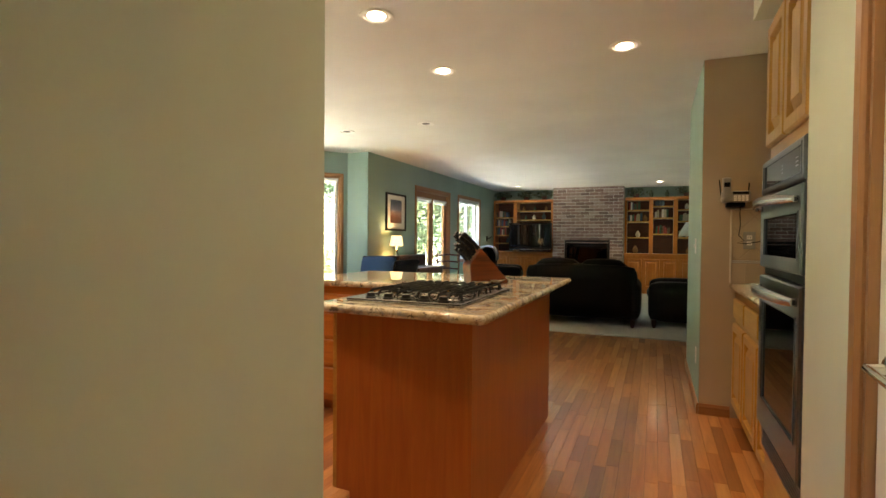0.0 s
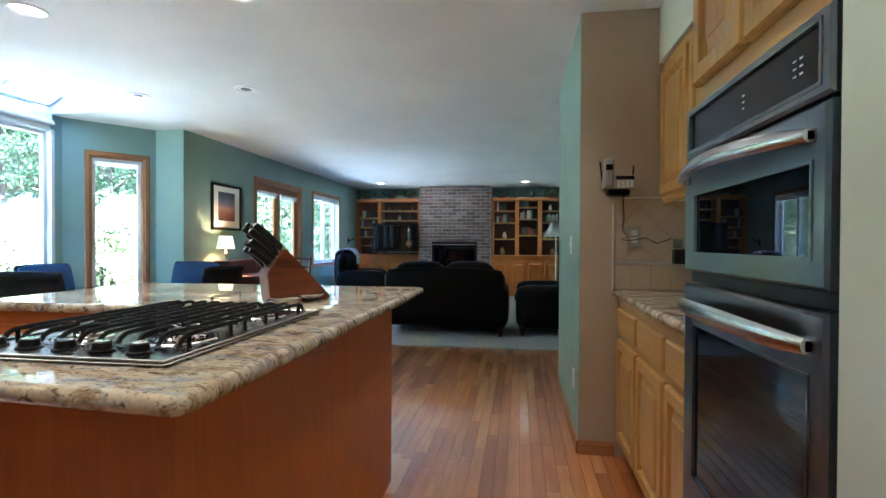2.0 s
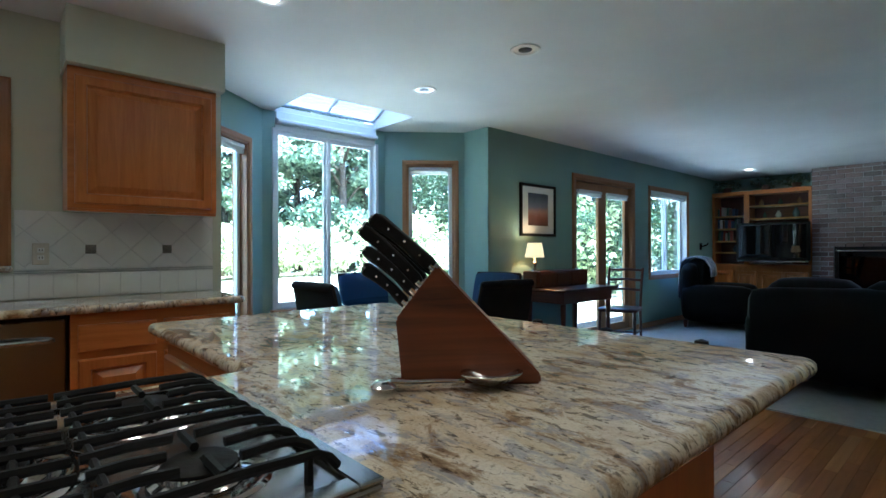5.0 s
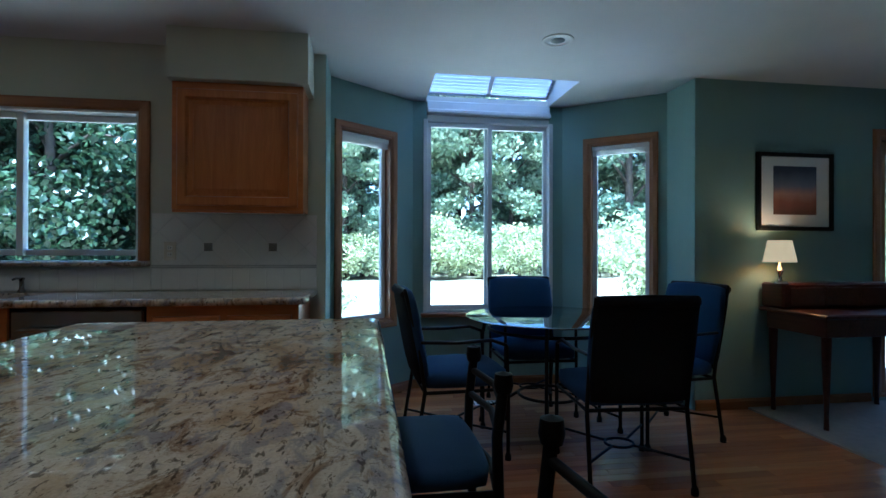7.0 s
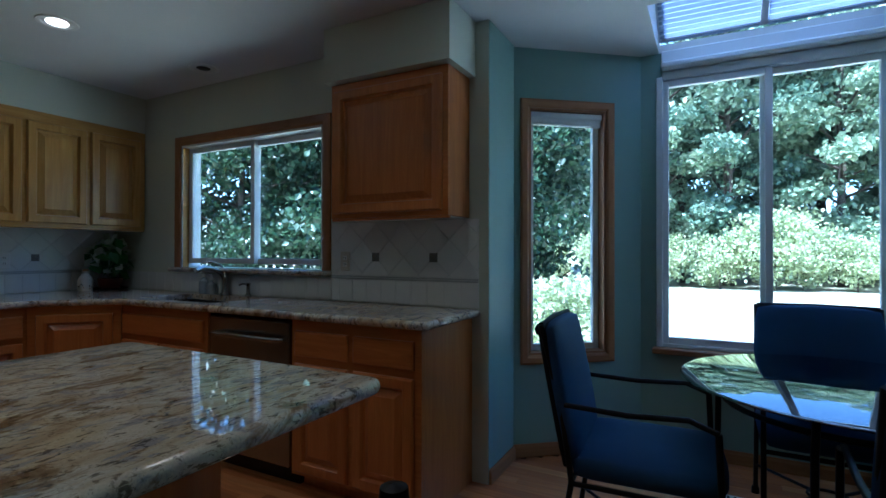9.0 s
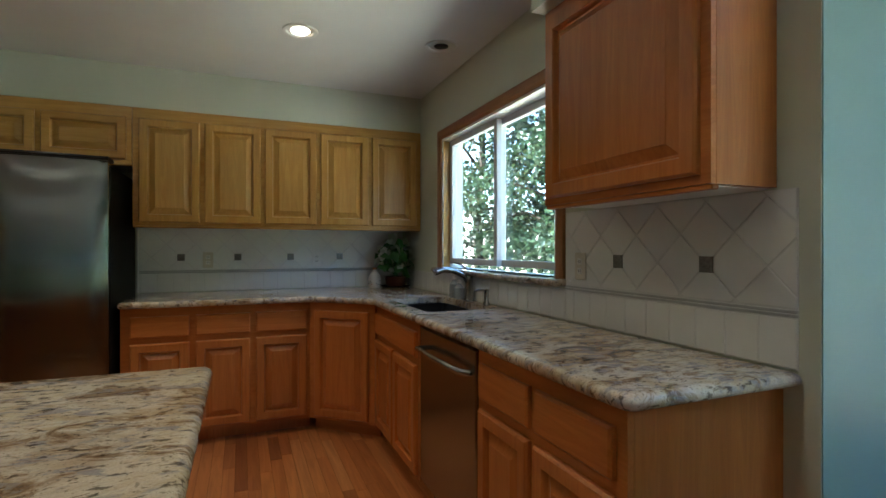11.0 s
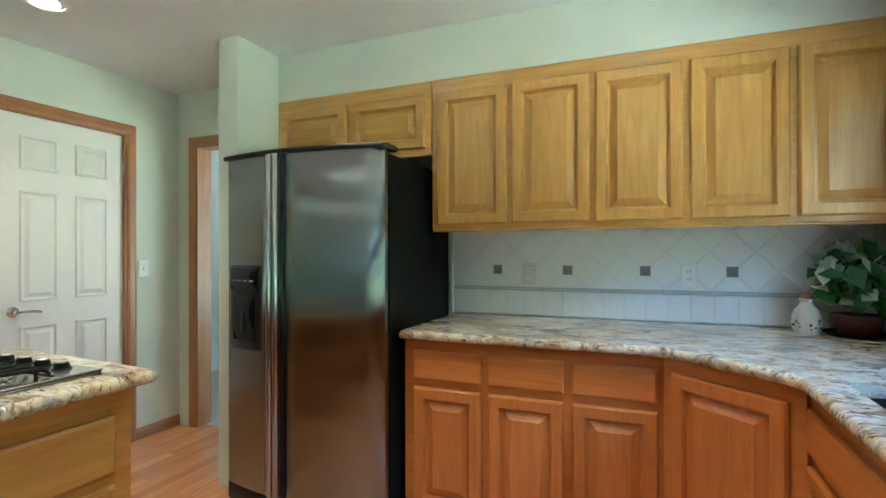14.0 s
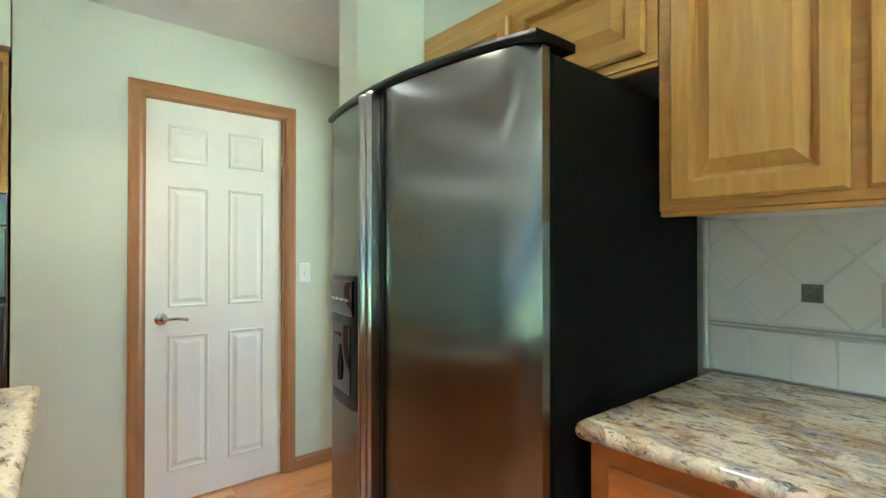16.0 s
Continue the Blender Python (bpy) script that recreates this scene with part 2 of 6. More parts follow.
DOOR_PAINT = plain("ivory_door_paint", (0.82, 0.77, 0.69), 0.38, spread=0.96)
VINYL = plain("white_vinyl", (0.80, 0.82, 0.83), 0.35, spread=0.96)
TILE = plain("ceramic_tile", (0.84, 0.85, 0.82), 0.22, grain=8, depth=0.03, spread=0.90)
BEIGE_TILE = plain("beige_tile", (0.52, 0.43, 0.31), 0.3, grain=8, depth=0.03, spread=0.88)
DECO = plain("pewter_tile", (0.34, 0.34, 0.31), 0.4, 0.5, grain=140, depth=0.8, spread=0.4)
BEIGE_GROUT = plain("beige_grout", (0.45, 0.37, 0.27), 0.9, grain=200)
GROUT = plain("grout", (0.76, 0.77, 0.75), 0.9, grain=200)
LEATHER = plain("black_leather", (0.005, 0.0045, 0.0045), 0.5, grain=120, depth=0.25, Specular_IOR_Level=0.18)
BLUE = plain("blue_upholstery", (0.020, 0.062, 0.155), 0.8, grain=300, depth=0.3)
CARPET = plain("pale_carpet", (0.50, 0.49, 0.47), 0.95, grain=260, depth=0.9, spread=0.75)
UNDERLAY = plain("floor_underlay", (0.10, 0.06, 0.035), 0.9, grain=120)
BRICK = plain("red_brick", (0.24, 0.15, 0.125), 0.85, grain=60, depth=0.5, spread=0.6)
MORTAR = plain("mortar", (0.66, 0.63, 0.60), 0.95, grain=120, depth=0.4)
GLASS = glass_pane("window_glass", (0.96, 0.98, 0.98))
TABLE_GLASS = glass_pane("table_glass", (0.20, 0.27, 0.27), 0.34)
BLOCK_WOOD = wood("cherry_wood", (0.36, 0.095, 0.022), (0.10, 0.024, 0.008), "x", 0.4, fine=0.6, gloss=0.2)
MAHOGANY = wood("mahogany", (0.15, 0.038, 0.018), (0.07, 0.016, 0.008), "x", 0.3, gloss=0.3)
HALL = paint("hall_paint", (0.60, 0.63, 0.66))
CAN_ON = glow("lit_bulb", (1.0, 0.86, 0.66), 1.2)
SHADE = glow("lit_lampshade", (1.0, 0.66, 0.30), 0.10)
LAWN = plain("lawn", (0.48, 0.45, 0.32), 0.9, grain=30, depth=0.5, spread=0.7)
PATIO = plain("patio_concrete", (0.55, 0.54, 0.50), 0.9, grain=40)
BARK = plain("bark", (0.10, 0.075, 0.055), 0.9, grain=25, depth=0.9, spread=0.5)
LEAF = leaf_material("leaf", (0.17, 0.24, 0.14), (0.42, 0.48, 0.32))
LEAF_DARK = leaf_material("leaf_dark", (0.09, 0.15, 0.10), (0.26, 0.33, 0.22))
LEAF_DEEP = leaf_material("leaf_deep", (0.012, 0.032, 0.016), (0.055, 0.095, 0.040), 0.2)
TRAY = steel("satin_steel_tray", (0.38, 0.38, 0.37), 0.22, along="x")
LEAF_PALE = leaf_material("leaf_pale", (0.34, 0.40, 0.20), (0.55, 0.58, 0.34))

# ---- mesh helpers ----


def put(name, verts, faces, mat, parent=None, smooth=False, m=None):
    me = bpy.data.meshes.new(name)
    me.from_pydata(verts, [], faces)
    me.update()
    if smooth:
        me.polygons.foreach_set("use_smooth", [True] * len(me.polygons))
    me.materials.append(mat)
    ob = new(name, me)
    if parent is not None:
        ob.parent = parent
    if m is not None:
        ob.matrix_basis = m
    return ob


def put_bm(name, bm, mat, parent=None, smooth=False, m=None, angle=None):
    bmesh.ops.recalc_face_normals(bm, faces=bm.faces)
    me = bpy.data.meshes.new(name)
    bm.to_mesh(me)
    bm.free()
    if smooth:
        me.polygons.foreach_set("use_smooth", [True] * len(me.polygons))
        if angle:
            me.set_sharp_from_angle(angle=radians(angle))
    me.materials.append(mat)
    ob = new(name, me)
    if parent is not None:
        ob.parent = parent
    if m is not None:
        ob.matrix_basis = m
    return ob


def root(name, m, **tags):
    ob = new(name)
    ob.matrix_basis = m
    return tagged(ob, **tags)


def bm_box(bm, x0, x1, y0, y1, z0, z1, bevel=0.0, m=None, segments=1):
    r = bmesh.ops.create_cube(bm, size=1)
    vs = r["verts"]
    for v in vs:
        v.co = Vector((x0 + (v.co.x + 0.5) * (x1 - x0), y0 + (v.co.y + 0.5) * (y1 - y0), z0 + (v.co.z + 0.5) * (z1 - z0)))
    if bevel > 0:
        es = list({e for v in vs for e in v.link_edges})
        r2 = bmesh.ops.bevel(bm, geom=es, offset=bevel, segments=segments, profile=0.5, affect="EDGES")
        vs = list({v for f in r2["faces"] for v in f.verts} | {v for v in vs if v.is_valid})
    if m is not None:
        bmesh.ops.transform(bm, matrix=m, verts=vs)
    return vs


def box(name, x0, x1, y0, y1, z0, z1, mat, parent=None, bevel=0.0, m=None, segments=1):
    bm = bmesh.new()
    bm_box(bm, x0, x1, y0, y1, z0, z1, bevel, None, segments)
    return put_bm(name, bm, mat, parent, m=m)


def bm_tube(bm, pts, r, seg=8, closed=False, r_end=None):
    """A round bar along a line of points."""
    pts = [Vector(p) for p in pts]
    rings = []
    n = len(pts)
    for i, p in enumerate(pts):
        if closed:
            d = (pts[(i + 1) % n] - pts[i - 1]).normalized()
        else:
            d = (pts[min(i + 1, n - 1)] - pts[max(i - 1, 0)]).normalized()
        up = Vector((0, 0, 1)) if abs(d.z) < 0.9 else Vector((1, 0, 0))
        a = d.cross(up).normalized()
        b = a.cross(d).normalized()
        rr = r if r_end is None else r + (r_end - r) * i / max(1, n - 1)
        rings.append([bm.verts.new(p + a * (rr * math.cos(2 * math.pi * k / seg)) + b * (rr * math.sin(2 * math.pi * k / seg))) for k in range(seg)])
    for i in range(n if closed else n - 1):
        r1, r2 = rings[i], rings[(i + 1) % n]
        for k in range(seg):
            bm.faces.new((r1[k], r1[(k + 1) % seg], r2[(k + 1) % seg], r2[k]))
    if not closed:
        bm.faces.new(rings[0])
        bm.faces.new(rings[-1])


def tube(name, pts, r, mat, parent=None, seg=8, closed=False, r_end=None, m=None):
    bm = bmesh.new()
    bm_tube(bm, pts, r, seg, closed, r_end)
    return put_bm(name, bm, mat, parent, True, m, 50)


def bm_lathe(bm, profile, seg=24, m=None, cap=True):
    """A turned form from (radius, height) pairs."""
    rings = []
    for r, z in profile:
        rings.append([bm.verts.new((r * math.cos(2 * math.pi * k / seg), r * math.sin(2 * math.pi * k / seg), z)) for k in range(seg)])
    for r1, r2 in zip(rings, rings[1:]):
        for k in range(seg):
            bm.faces.new((r1[k], r1[(k + 1) % seg], r2[(k + 1) % seg], r2[k]))
    if cap:
        for ring in (rings[0], rings[-1]):
            bm.faces.new(ring)
    if m is not None:
        bmesh.ops.transform(bm, matrix=m, verts=[v for ring in rings for v in ring])


def lathe(name, profile, mat, parent=None, seg=24, m=None, cap=True, angle=40):
    bm = bmesh.new()
    bm_lathe(bm, profile, seg, None, cap)
    return put_bm(name, bm, mat, parent, True, m, angle)


def bm_cushion(bm, x0, x1, y0, y1, z0, z1, puff=0.02, r=0.04, n=6, m=None):
    """A soft box with rounded edges and a slight swell."""
    bmesh.ops.create_cube(bm, size=2)
    bmesh.ops.subdivide_edges(bm, edges=bm.edges[:], cuts=n, use_grid_fill=True)
    vs = bm.verts[:]
    h = Vector(((x1 - x0) / 2, (y1 - y0) / 2, (z1 - z0) / 2))
    c = Vector(((x1 + x0) / 2, (y1 + y0) / 2, (z1 + z0) / 2))
    r = min(r, h.x, h.y, h.z)
    for v in vs:
        p = Vector((v.co.x * h.x, v.co.y * h.y, v.co.z * h.z))
        core = Vector([max(-(h[i] - r), min(h[i] - r, p[i])) for i in range(3)])
        d = p - core
        if d.length > 1e-9:
            p = core + d.normalized() * r
        u = [abs(v.co[i]) for i in range(3)]
        for i in range(3):
            if u[i] > 0.99:
                j, k = (i + 1) % 3, (i + 2) % 3
                p[i] += math.copysign(puff * (1 - u[j] ** 2) * (1 - u[k] ** 2), p[i])
        v.co = p + c
    if m is not None:
        bmesh.ops.transform(bm, matrix=m, verts=vs)


def cushion(name, x0, x1, y0, y1, z0, z1, mat, parent=None, puff=0.02, r=0.04, n=6, m=None):
    bm = bmesh.new()
    bm_cushion(bm, x0, x1, y0, y1, z0, z1, puff, r, n)
    return put_bm(name, bm, mat, parent, True, m)


def wall(name, length, z0, z1, thick, mat, m, holes=(), parent=None):
    """A wall along local x, its face at local y = 0, its body behind it at y < 0; holes are (x0, x1, z0, z1)."""
    xs = sorted({0, length, *(h[0] for h in holes), *(h[1] for h in holes)})
    zs = sorted({z0, z1, *(h[2] for h in holes), *(h[3] for h in holes)})
    solid = {}
    for i in range(len(xs) - 1):
        for k in range(len(zs) - 1):
            cx, cz = (xs[i] + xs[i + 1]) / 2, (zs[k] + zs[k + 1]) / 2
            solid[i, k] = not any(h[0] < cx < h[1] and h[2] < cz < h[3] for h in holes)
    bm = bmesh.new()
    pts = {}

    def v(i, j, k):
        key = (i, j, k)
        if key not in pts:
            pts[key] = bm.verts.new((xs[i], -thick * j, zs[k]))
        return pts[key]

    for (i, k), s in solid.items():
        if not s:
            continue
        bm.faces.new((v(i, 0, k), v(i, 0, k + 1), v(i + 1, 0, k + 1), v(i + 1, 0, k)))
        bm.faces.new((v(i, 1, k), v(i + 1, 1, k), v(i + 1, 1, k + 1), v(i, 1, k + 1)))
        if not solid.get((i - 1, k)):
            bm.faces.new((v(i, 0, k), v(i, 1, k), v(i, 1, k + 1), v(i, 0, k + 1)))
        if not solid.get((i + 1, k)):
            bm.faces.new((v(i + 1, 0, k), v(i + 1, 0, k + 1), v(i + 1, 1, k + 1), v(i + 1, 1, k)))
        if not solid.get((i, k - 1)):
            bm.faces.new((v(i, 0, k), v(i + 1, 0, k), v(i + 1, 1, k), v(i, 1, k)))
        if not solid.get((i, k + 1)):
            bm.faces.new((v(i, 0, k + 1), v(i, 1, k + 1), v(i + 1, 1, k + 1), v(i + 1, 0, k + 1)))
    return tagged(put_bm(name, bm, mat, parent, m=m), kind="structure")


def inset_poly(poly, d):
    """The polygon (counter-clockwise) moved inwards by d."""
    out, n = [], len(poly)
    for i in range(n):
        p0, p1, p2 = Vector(poly[i - 1]), Vector(poly[i]), Vector(poly[(i + 1) % n])
        a, b = (p1 - p0).normalized(), (p2 - p1).normalized()
        na, nb = Vector((-a.y, a.x)), Vector((-b.y, b.x))
        k = (na + nb)
        k = k / max(1e-6, k.dot(na))
        out.append(tuple(p1 + k * d))
    return out


def round_poly(poly, radii):
    """Rounds chosen corners of a polygon."""
    out, n = [], len(poly)
    for i in range(n):
        r = radii[i] if isinstance(radii, (list, tuple)) else radii
        p0, p1, p2 = Vector(poly[i - 1]), Vector(poly[i]), Vector(poly[(i + 1) % n])
        if r <= 0:
            out.append(tuple(p1))
            continue
        a, b = p1 + (p0 - p1).normalized() * r, p1 + (p2 - p1).normalized() * r
        for k in range(6):
            t = k / 5
            out.append(tuple(a * (1 - t) ** 2 + p1 * 2 * t * (1 - t) + b * t * t))
    return out


def slab(name, poly, z0, z1, mat, parent=None, hole=None):
    """A stone top with a rounded edge; hole: an inner outline cut through it."""
    h = z1 - z0
    r = h / 2
    prof = [(r * (1 - math.sin(a)), z0 + r - r * math.cos(a)) for a in [math.pi * k / 8 for k in range(9)]]
    bm = bmesh.new()
    loops = []
    for d, z in prof:
        loops.append([bm.verts.new((x, y, z)) for x, y in inset_poly(poly, d)])
    n = len(poly)
    for l1, l2 in zip(loops, loops[1:]):
        for i in range(n):
            f = bm.faces.new((l1[i], l1[(i + 1) % n], l2[(i + 1) % n], l2[i]))
            f.smooth = True
    if hole is None:
        bm.faces.new(loops[0])
        bm.faces.new(loops[-1])
    else:
        hl = [[bm.verts.new((x, y, z)) for x, y in hole] for z in (z0, z1)]
        k = len(hole)
        for i in range(k):
            bm.faces.new((hl[0][i], hl[0][(i + 1) % k], hl[1][(i + 1) % k], hl[1][i]))
        for outer, inner in ((loops[0], hl[0]), (loops[-1], hl[1])):
            es = [bm.edges.get((outer[i], outer[(i + 1) % n])) for i in range(n)] + [bm.edges.get((inner[i], inner[(i + 1) % k])) for i in range(k)]
            bmesh.ops.triangle_fill(bm, use_beauty=True, use_dissolve=False, edges=es)
    return put_bm(name, bm, mat, parent)


def panel_mesh(w, h, loops):
    """A front of width w and height h built from (inset, depth) steps; it looks along +y."""
    verts, faces = [], []
    for d, y in loops:
        verts += [(d, y, d), (w - d, y, d), (w - d, y, h - d), (d, y, h - d)]
    for k in range(len(loops) - 1):
        for i in range(4):
            a, b = 4 * k + i, 4 * k + (i + 1) % 4
            faces.append((b, a, a + 4, b + 4))
    e = 4 * (len(loops) - 1)
    faces.append((e + 3, e + 2, e + 1, e))
    faces.append((0, 1, 2, 3))
    return verts, faces


RAISED = [(0, 0), (0, 0.013), (0.007, 0.022), (0.048, 0.022), (0.052, 0.016), (0.056, 0.002), (0.064, 0.001), (0.068, 0.004), (0.094, 0.018), (0.096, 0.0205)]
FLAT = [(0, 0), (0, 0.013), (0.008, 0.019), (0.012, 0.019)]


def front(name, x, z, w, h, y, parent, mat, raised=True):
    v, f = panel_mesh(w, h, RAISED if raised else FLAT)
    return put(name, v, f, mat, parent, m=pose(x, y, z))


def cabinet(name, m, width, z0, z1, depth, cells, label, category="cabinet", toe=0.09, group="", mat=None, mat_x=None, body_top=None, panel=None):
    """Cabinet with its back at local y = 0, its front at y = depth. cells: (kind, x0, x1, z0, z1), the fronts in the face."""
    mat, mat_x = mat or OAK, mat_x or OAK_X
    panel = panel or mat
    r = root(name, m, label=label, category=category, group=group)
    bm = bmesh.new()
    bm_box(bm, 0, width, 0.0, depth - 0.02, z0 + toe, body_top or z1)
    if toe:
        bm_box(bm, 0.0, width, 0.0, depth - 0.09, z0, z0 + toe)
    put_bm("body", bm, panel, r)
    bm = bmesh.new()
    bm_box(bm, 0, width, depth - 0.0195, depth, z0 + toe, z1, 0.001)
    put_bm("face_frame", bm, mat_x, r)
    if not toe:
        box("underside", 0.02, width - 0.02, 0.0, depth - 0.03, z0 - 0.004, z0 - 0.0005, WHITE_PAINT, r)
        box("light_rail", 0.0, width, depth - 0.030, depth - 0.004, z0 - 0.014, z0 - 0.0005, mat_x, r, 0.003)
    for kind, x0, x1, c0, c1 in cells:
        if kind == "door":
            front("door", x0, c0, x1 - x0, c1 - c0, depth + 0.001, r, mat)
        elif kind == "wide":
            front("door", x0, c0, x1 - x0, c1 - c0, depth + 0.001, r, mat_x)
        else:
            front("drawer_front", x0, c0, x1 - x0, c1 - c0, depth + 0.001, r, mat_x, False)
    return r


FACE_N, FACE_E, FACE_W, FACE_S = 0, -90, 90, 180      # turn of a thing whose front looks to +y, +x, -x, -y

# ---- structure ----
H_CEIL = 2.44


def slab_box(name, x0, x1, y0, y1, z0, z1, mat):
    return tagged(box(name, x0, x1, y0, y1, z0, z1, mat), kind="structure")


slab_box("floor", -1.1, 5.4, -2.4, 12.5, -0.15, -0.013, UNDERLAY)
slab_box("floor_carpet", -0.075, 4.70, 6.42, 12.30, -0.012, 0.012, CARPET)
slab_box("floor_hall", 2.3, 5.2, -2.2, 0.0, -0.012, 0.002, CARPET)
bm = bmesh.new()
bm_box(bm, -0.10, 5.4, -2.4, 12.5, H_CEIL, H_CEIL + 0.12)
bm_box(bm, -1.15, -0.10, 3.15, 4.10, H_CEIL, H_CEIL + 0.12)
bm_box(bm, -1.15, -0.10, 5.20, 6.2, H_CEIL, H_CEIL + 0.12)
bm_box(bm, -0.27, -0.10, 4.10, 5.20, H_CEIL, H_CEIL + 0.12)
tagged(put_bm("ceiling", bm, CEILING), kind="structure")

# west side: kitchen wall, bay, living room wall
KW = dict(y0=0.83, y1=2.23, z0=1.10, z1=2.02)
wall("wall_west_kitchen", 3.353 + 0.16, 0, H_CEIL, 0.16, WALL, pose(-0.04, 3.353, 0, 0, 0, -90), [(3.353 - KW["y1"], 3.353 - KW["y0"], KW["z0"], KW["z1"])])
wall("wall_bay_south_return", 0.374, 0, H_CEIL, 0.14, TEAL, pose(-0.418, 3.356, 0))
BAY_ANGLE = math.degrees(math.atan2(0.67, -0.532))
BAY_LEN = math.hypot(0.67, 0.532)
NW = dict(w=0.50, z0=0.60, z1=2.083)
nw0 = (BAY_LEN - NW["w"]) / 2 - 0.06
wall("wall_bay_south", BAY_LEN, 0, H_CEIL, 0.14, TEAL, pose(-0.95, 4.00, 0, 0, 0, BAY_ANGLE + 180), [(BAY_LEN - nw0 - NW["w"], BAY_LEN - nw0, NW["z0"], NW["z1"])])
wall("wall_bay_north", BAY_LEN, 0, H_CEIL, 0.14, TEAL, pose(-0.418, 6.00, 0, 0, 0, -BAY_ANGLE), [(nw0, nw0 + NW["w"], NW["z0"], NW["z1"])])
BW = dict(y0=4.12, y1=5.21, z0=0.64, z1=2.44)
wall("wall_bay_west", 1.33, 0, H_CEIL, 0.14, TEAL, pose(-0.95, 5.33, 0, 0, 0, -90), [(5.33 - BW["y1"], 5.33 - BW["y0"], BW["z0"], BW["z1"])])
wall("wall_bay_north_return", 0.345, 0, H_CEIL, 0.14, TEAL, pose(-0.073, 5.998, 0, 0, 0, 180))
PD = dict(y0=7.57, y1=9.01, z0=0.04, z1=2.055)
LW = dict(y0=9.57, y1=10.88, z0=0.78, z1=2.065)
wall("wall_west_living", 6.297, 0, H_CEIL, 0.16, TEAL, pose(-0.07, 12.30, 0, 0, 0, -90),
     [(12.30 - h["y1"], 12.30 - h["y0"], h["z0"], h["z1"]) for h in (PD, LW)])
wall("wall_north", 4.9, 0, H_CEIL, 0.15, TEAL, pose(4.75, 12.30, 0, 0, 0, 180))
wall("wall_east_living", 7.15, 0, H_CEIL, 0.12, TEAL, pose(4.62, 5.15, 0, 0, 0, 90))
slab_box("wall_divider", 4.01, 4.13, 3.724, 5.15, 0, H_CEIL, TEAL)
slab_box("wall_divider_end", 4.013, 4.94, 3.72, 3.84, 0, H_CEIL, TAN)
slab_box("wall_divider_north", 4.12, 4.75, 5.03, 5.147, 0, H_CEIL, TEAL)
slab_box("wall_east_kitchen", 4.80, 4.94, 1.50, 3.75, 0, H_CEIL, TAN)
D1 = dict(y0=0.475, y1=1.195, z1=2.062)
wall("wall_east_pantry", 1.68 - 0.07, 0, H_CEIL, 0.12, WALL, pose(4.14, 0.07, 0, 0, 0, 90), [(D1["y0"] - 0.07, D1["y1"] - 0.07, 0, D1["z1"])])
slab_box("wall_oven_side", 4.155, 4.82, 1.56, 1.678, 0, H_CEIL, WALL)
D2 = dict(x0=3.20, x1=3.965, z1=2.045)
wall("wall_south_kitchen", 3.03, 0, H_CEIL, 0.14, WALL, pose(-0.05, -0.012, 0))
slab_box("wall_fridge_side", 2.965, 3.10, -0.15, 0.69, 0, H_CEIL, WALL)
wall("wall_south_entry", 1.20, 0, H_CEIL, 0.12, WALL, pose(3.09, 0.07, 0), [(D2["x0"] - 3.09, D2["x1"] - 3.09, 0, D2["z1"])])
wall("wall_hall_south", 3.0, 0, H_CEIL, 0.12, HALL, pose(2.3, -2.2, 0))
# Opening added out of view to let sky light into the hall.
wall("wall_hall_west", 2.25, 0, H_CEIL, 0.12, HALL, pose(2.3, -0.05, 0, 0, 0, -90), [(0.75, 2.05, 0.5, 2.2)])
wall("wall_hall_east", 2.25, 0, H_CEIL, 0.12, HALL, pose(5.2, -2.2, 0, 0, 0, 90))
slab_box("wall_hall_north_west", 2.2, 3.09, -0.14, -0.05, 0, H_CEIL, HALL)
slab_box("wall_hall_north_east", 4.05, 5.2, -0.14, -0.052, 0, H_CEIL, HALL)
slab_box("wall_pantry_back", 5.0, 5.1, -0.1, 1.6, 0, H_CEIL, HALL)
# dropped soffits over the cabinets
slab_box("soffit_south", -0.035, 2.962, -0.01, 0.372, 2.163, H_CEIL - 0.001, WALL)
slab_box("soffit_west", -0.035, 0.268, 2.500, 3.280, 2.145, H_CEIL - 0.001, WALL)
slab_box("soffit_oven", 4.09, 4.80, 1.684, 2.345, 2.14, H_CEIL - 0.001, WALL)
slab_box("soffit_east", 4.42, 4.80, 2.346, 3.718, 2.14, H_CEIL - 0.001, WALL)

# skylight over the bay window: shaft, sloping panes and pleated blinds
bm = bmesh.new()
for y0, y1 in ((4.04, 4.105), (5.195, 5.26)):
    bm_box(bm, -1.12, -0.10, y0, y1, H_CEIL + 0.002, 3.05)
bm_box(bm, -0.275, -0.12, 4.10, 5.20, H_CEIL + 0.002, 3.05)
bm_box(bm, -1.12, -0.95, 4.10, 5.20, H_CEIL + 0.002, H_CEIL + 0.05)
tagged(put_bm("skylight_shaft", bm, WHITE_PAINT), kind="structure")
slope = math.degrees(math.atan2(0.36, 0.68))
pleat_m, nt, b = material("pleated_blind", 0.8)
b.inputs["Base Color"].default_value = (0.50, 0.54, 0.60, 1)
tr = nt.nodes.new("ShaderNodeBsdfTranslucent")
tr.inputs["Color"].default_value = (0.26, 0.32, 0.45, 1)
mx = nt.nodes.new("ShaderNodeMixShader")
mx.inputs["Fac"].default_value = 0.45
nt.links.new(b.outputs[0], mx.inputs[1])
nt.links.new(tr.outputs[0], mx.inputs[2])
nt.links.new(mx.outputs[0], nt.nodes["Material Output"].inputs["Surface"])
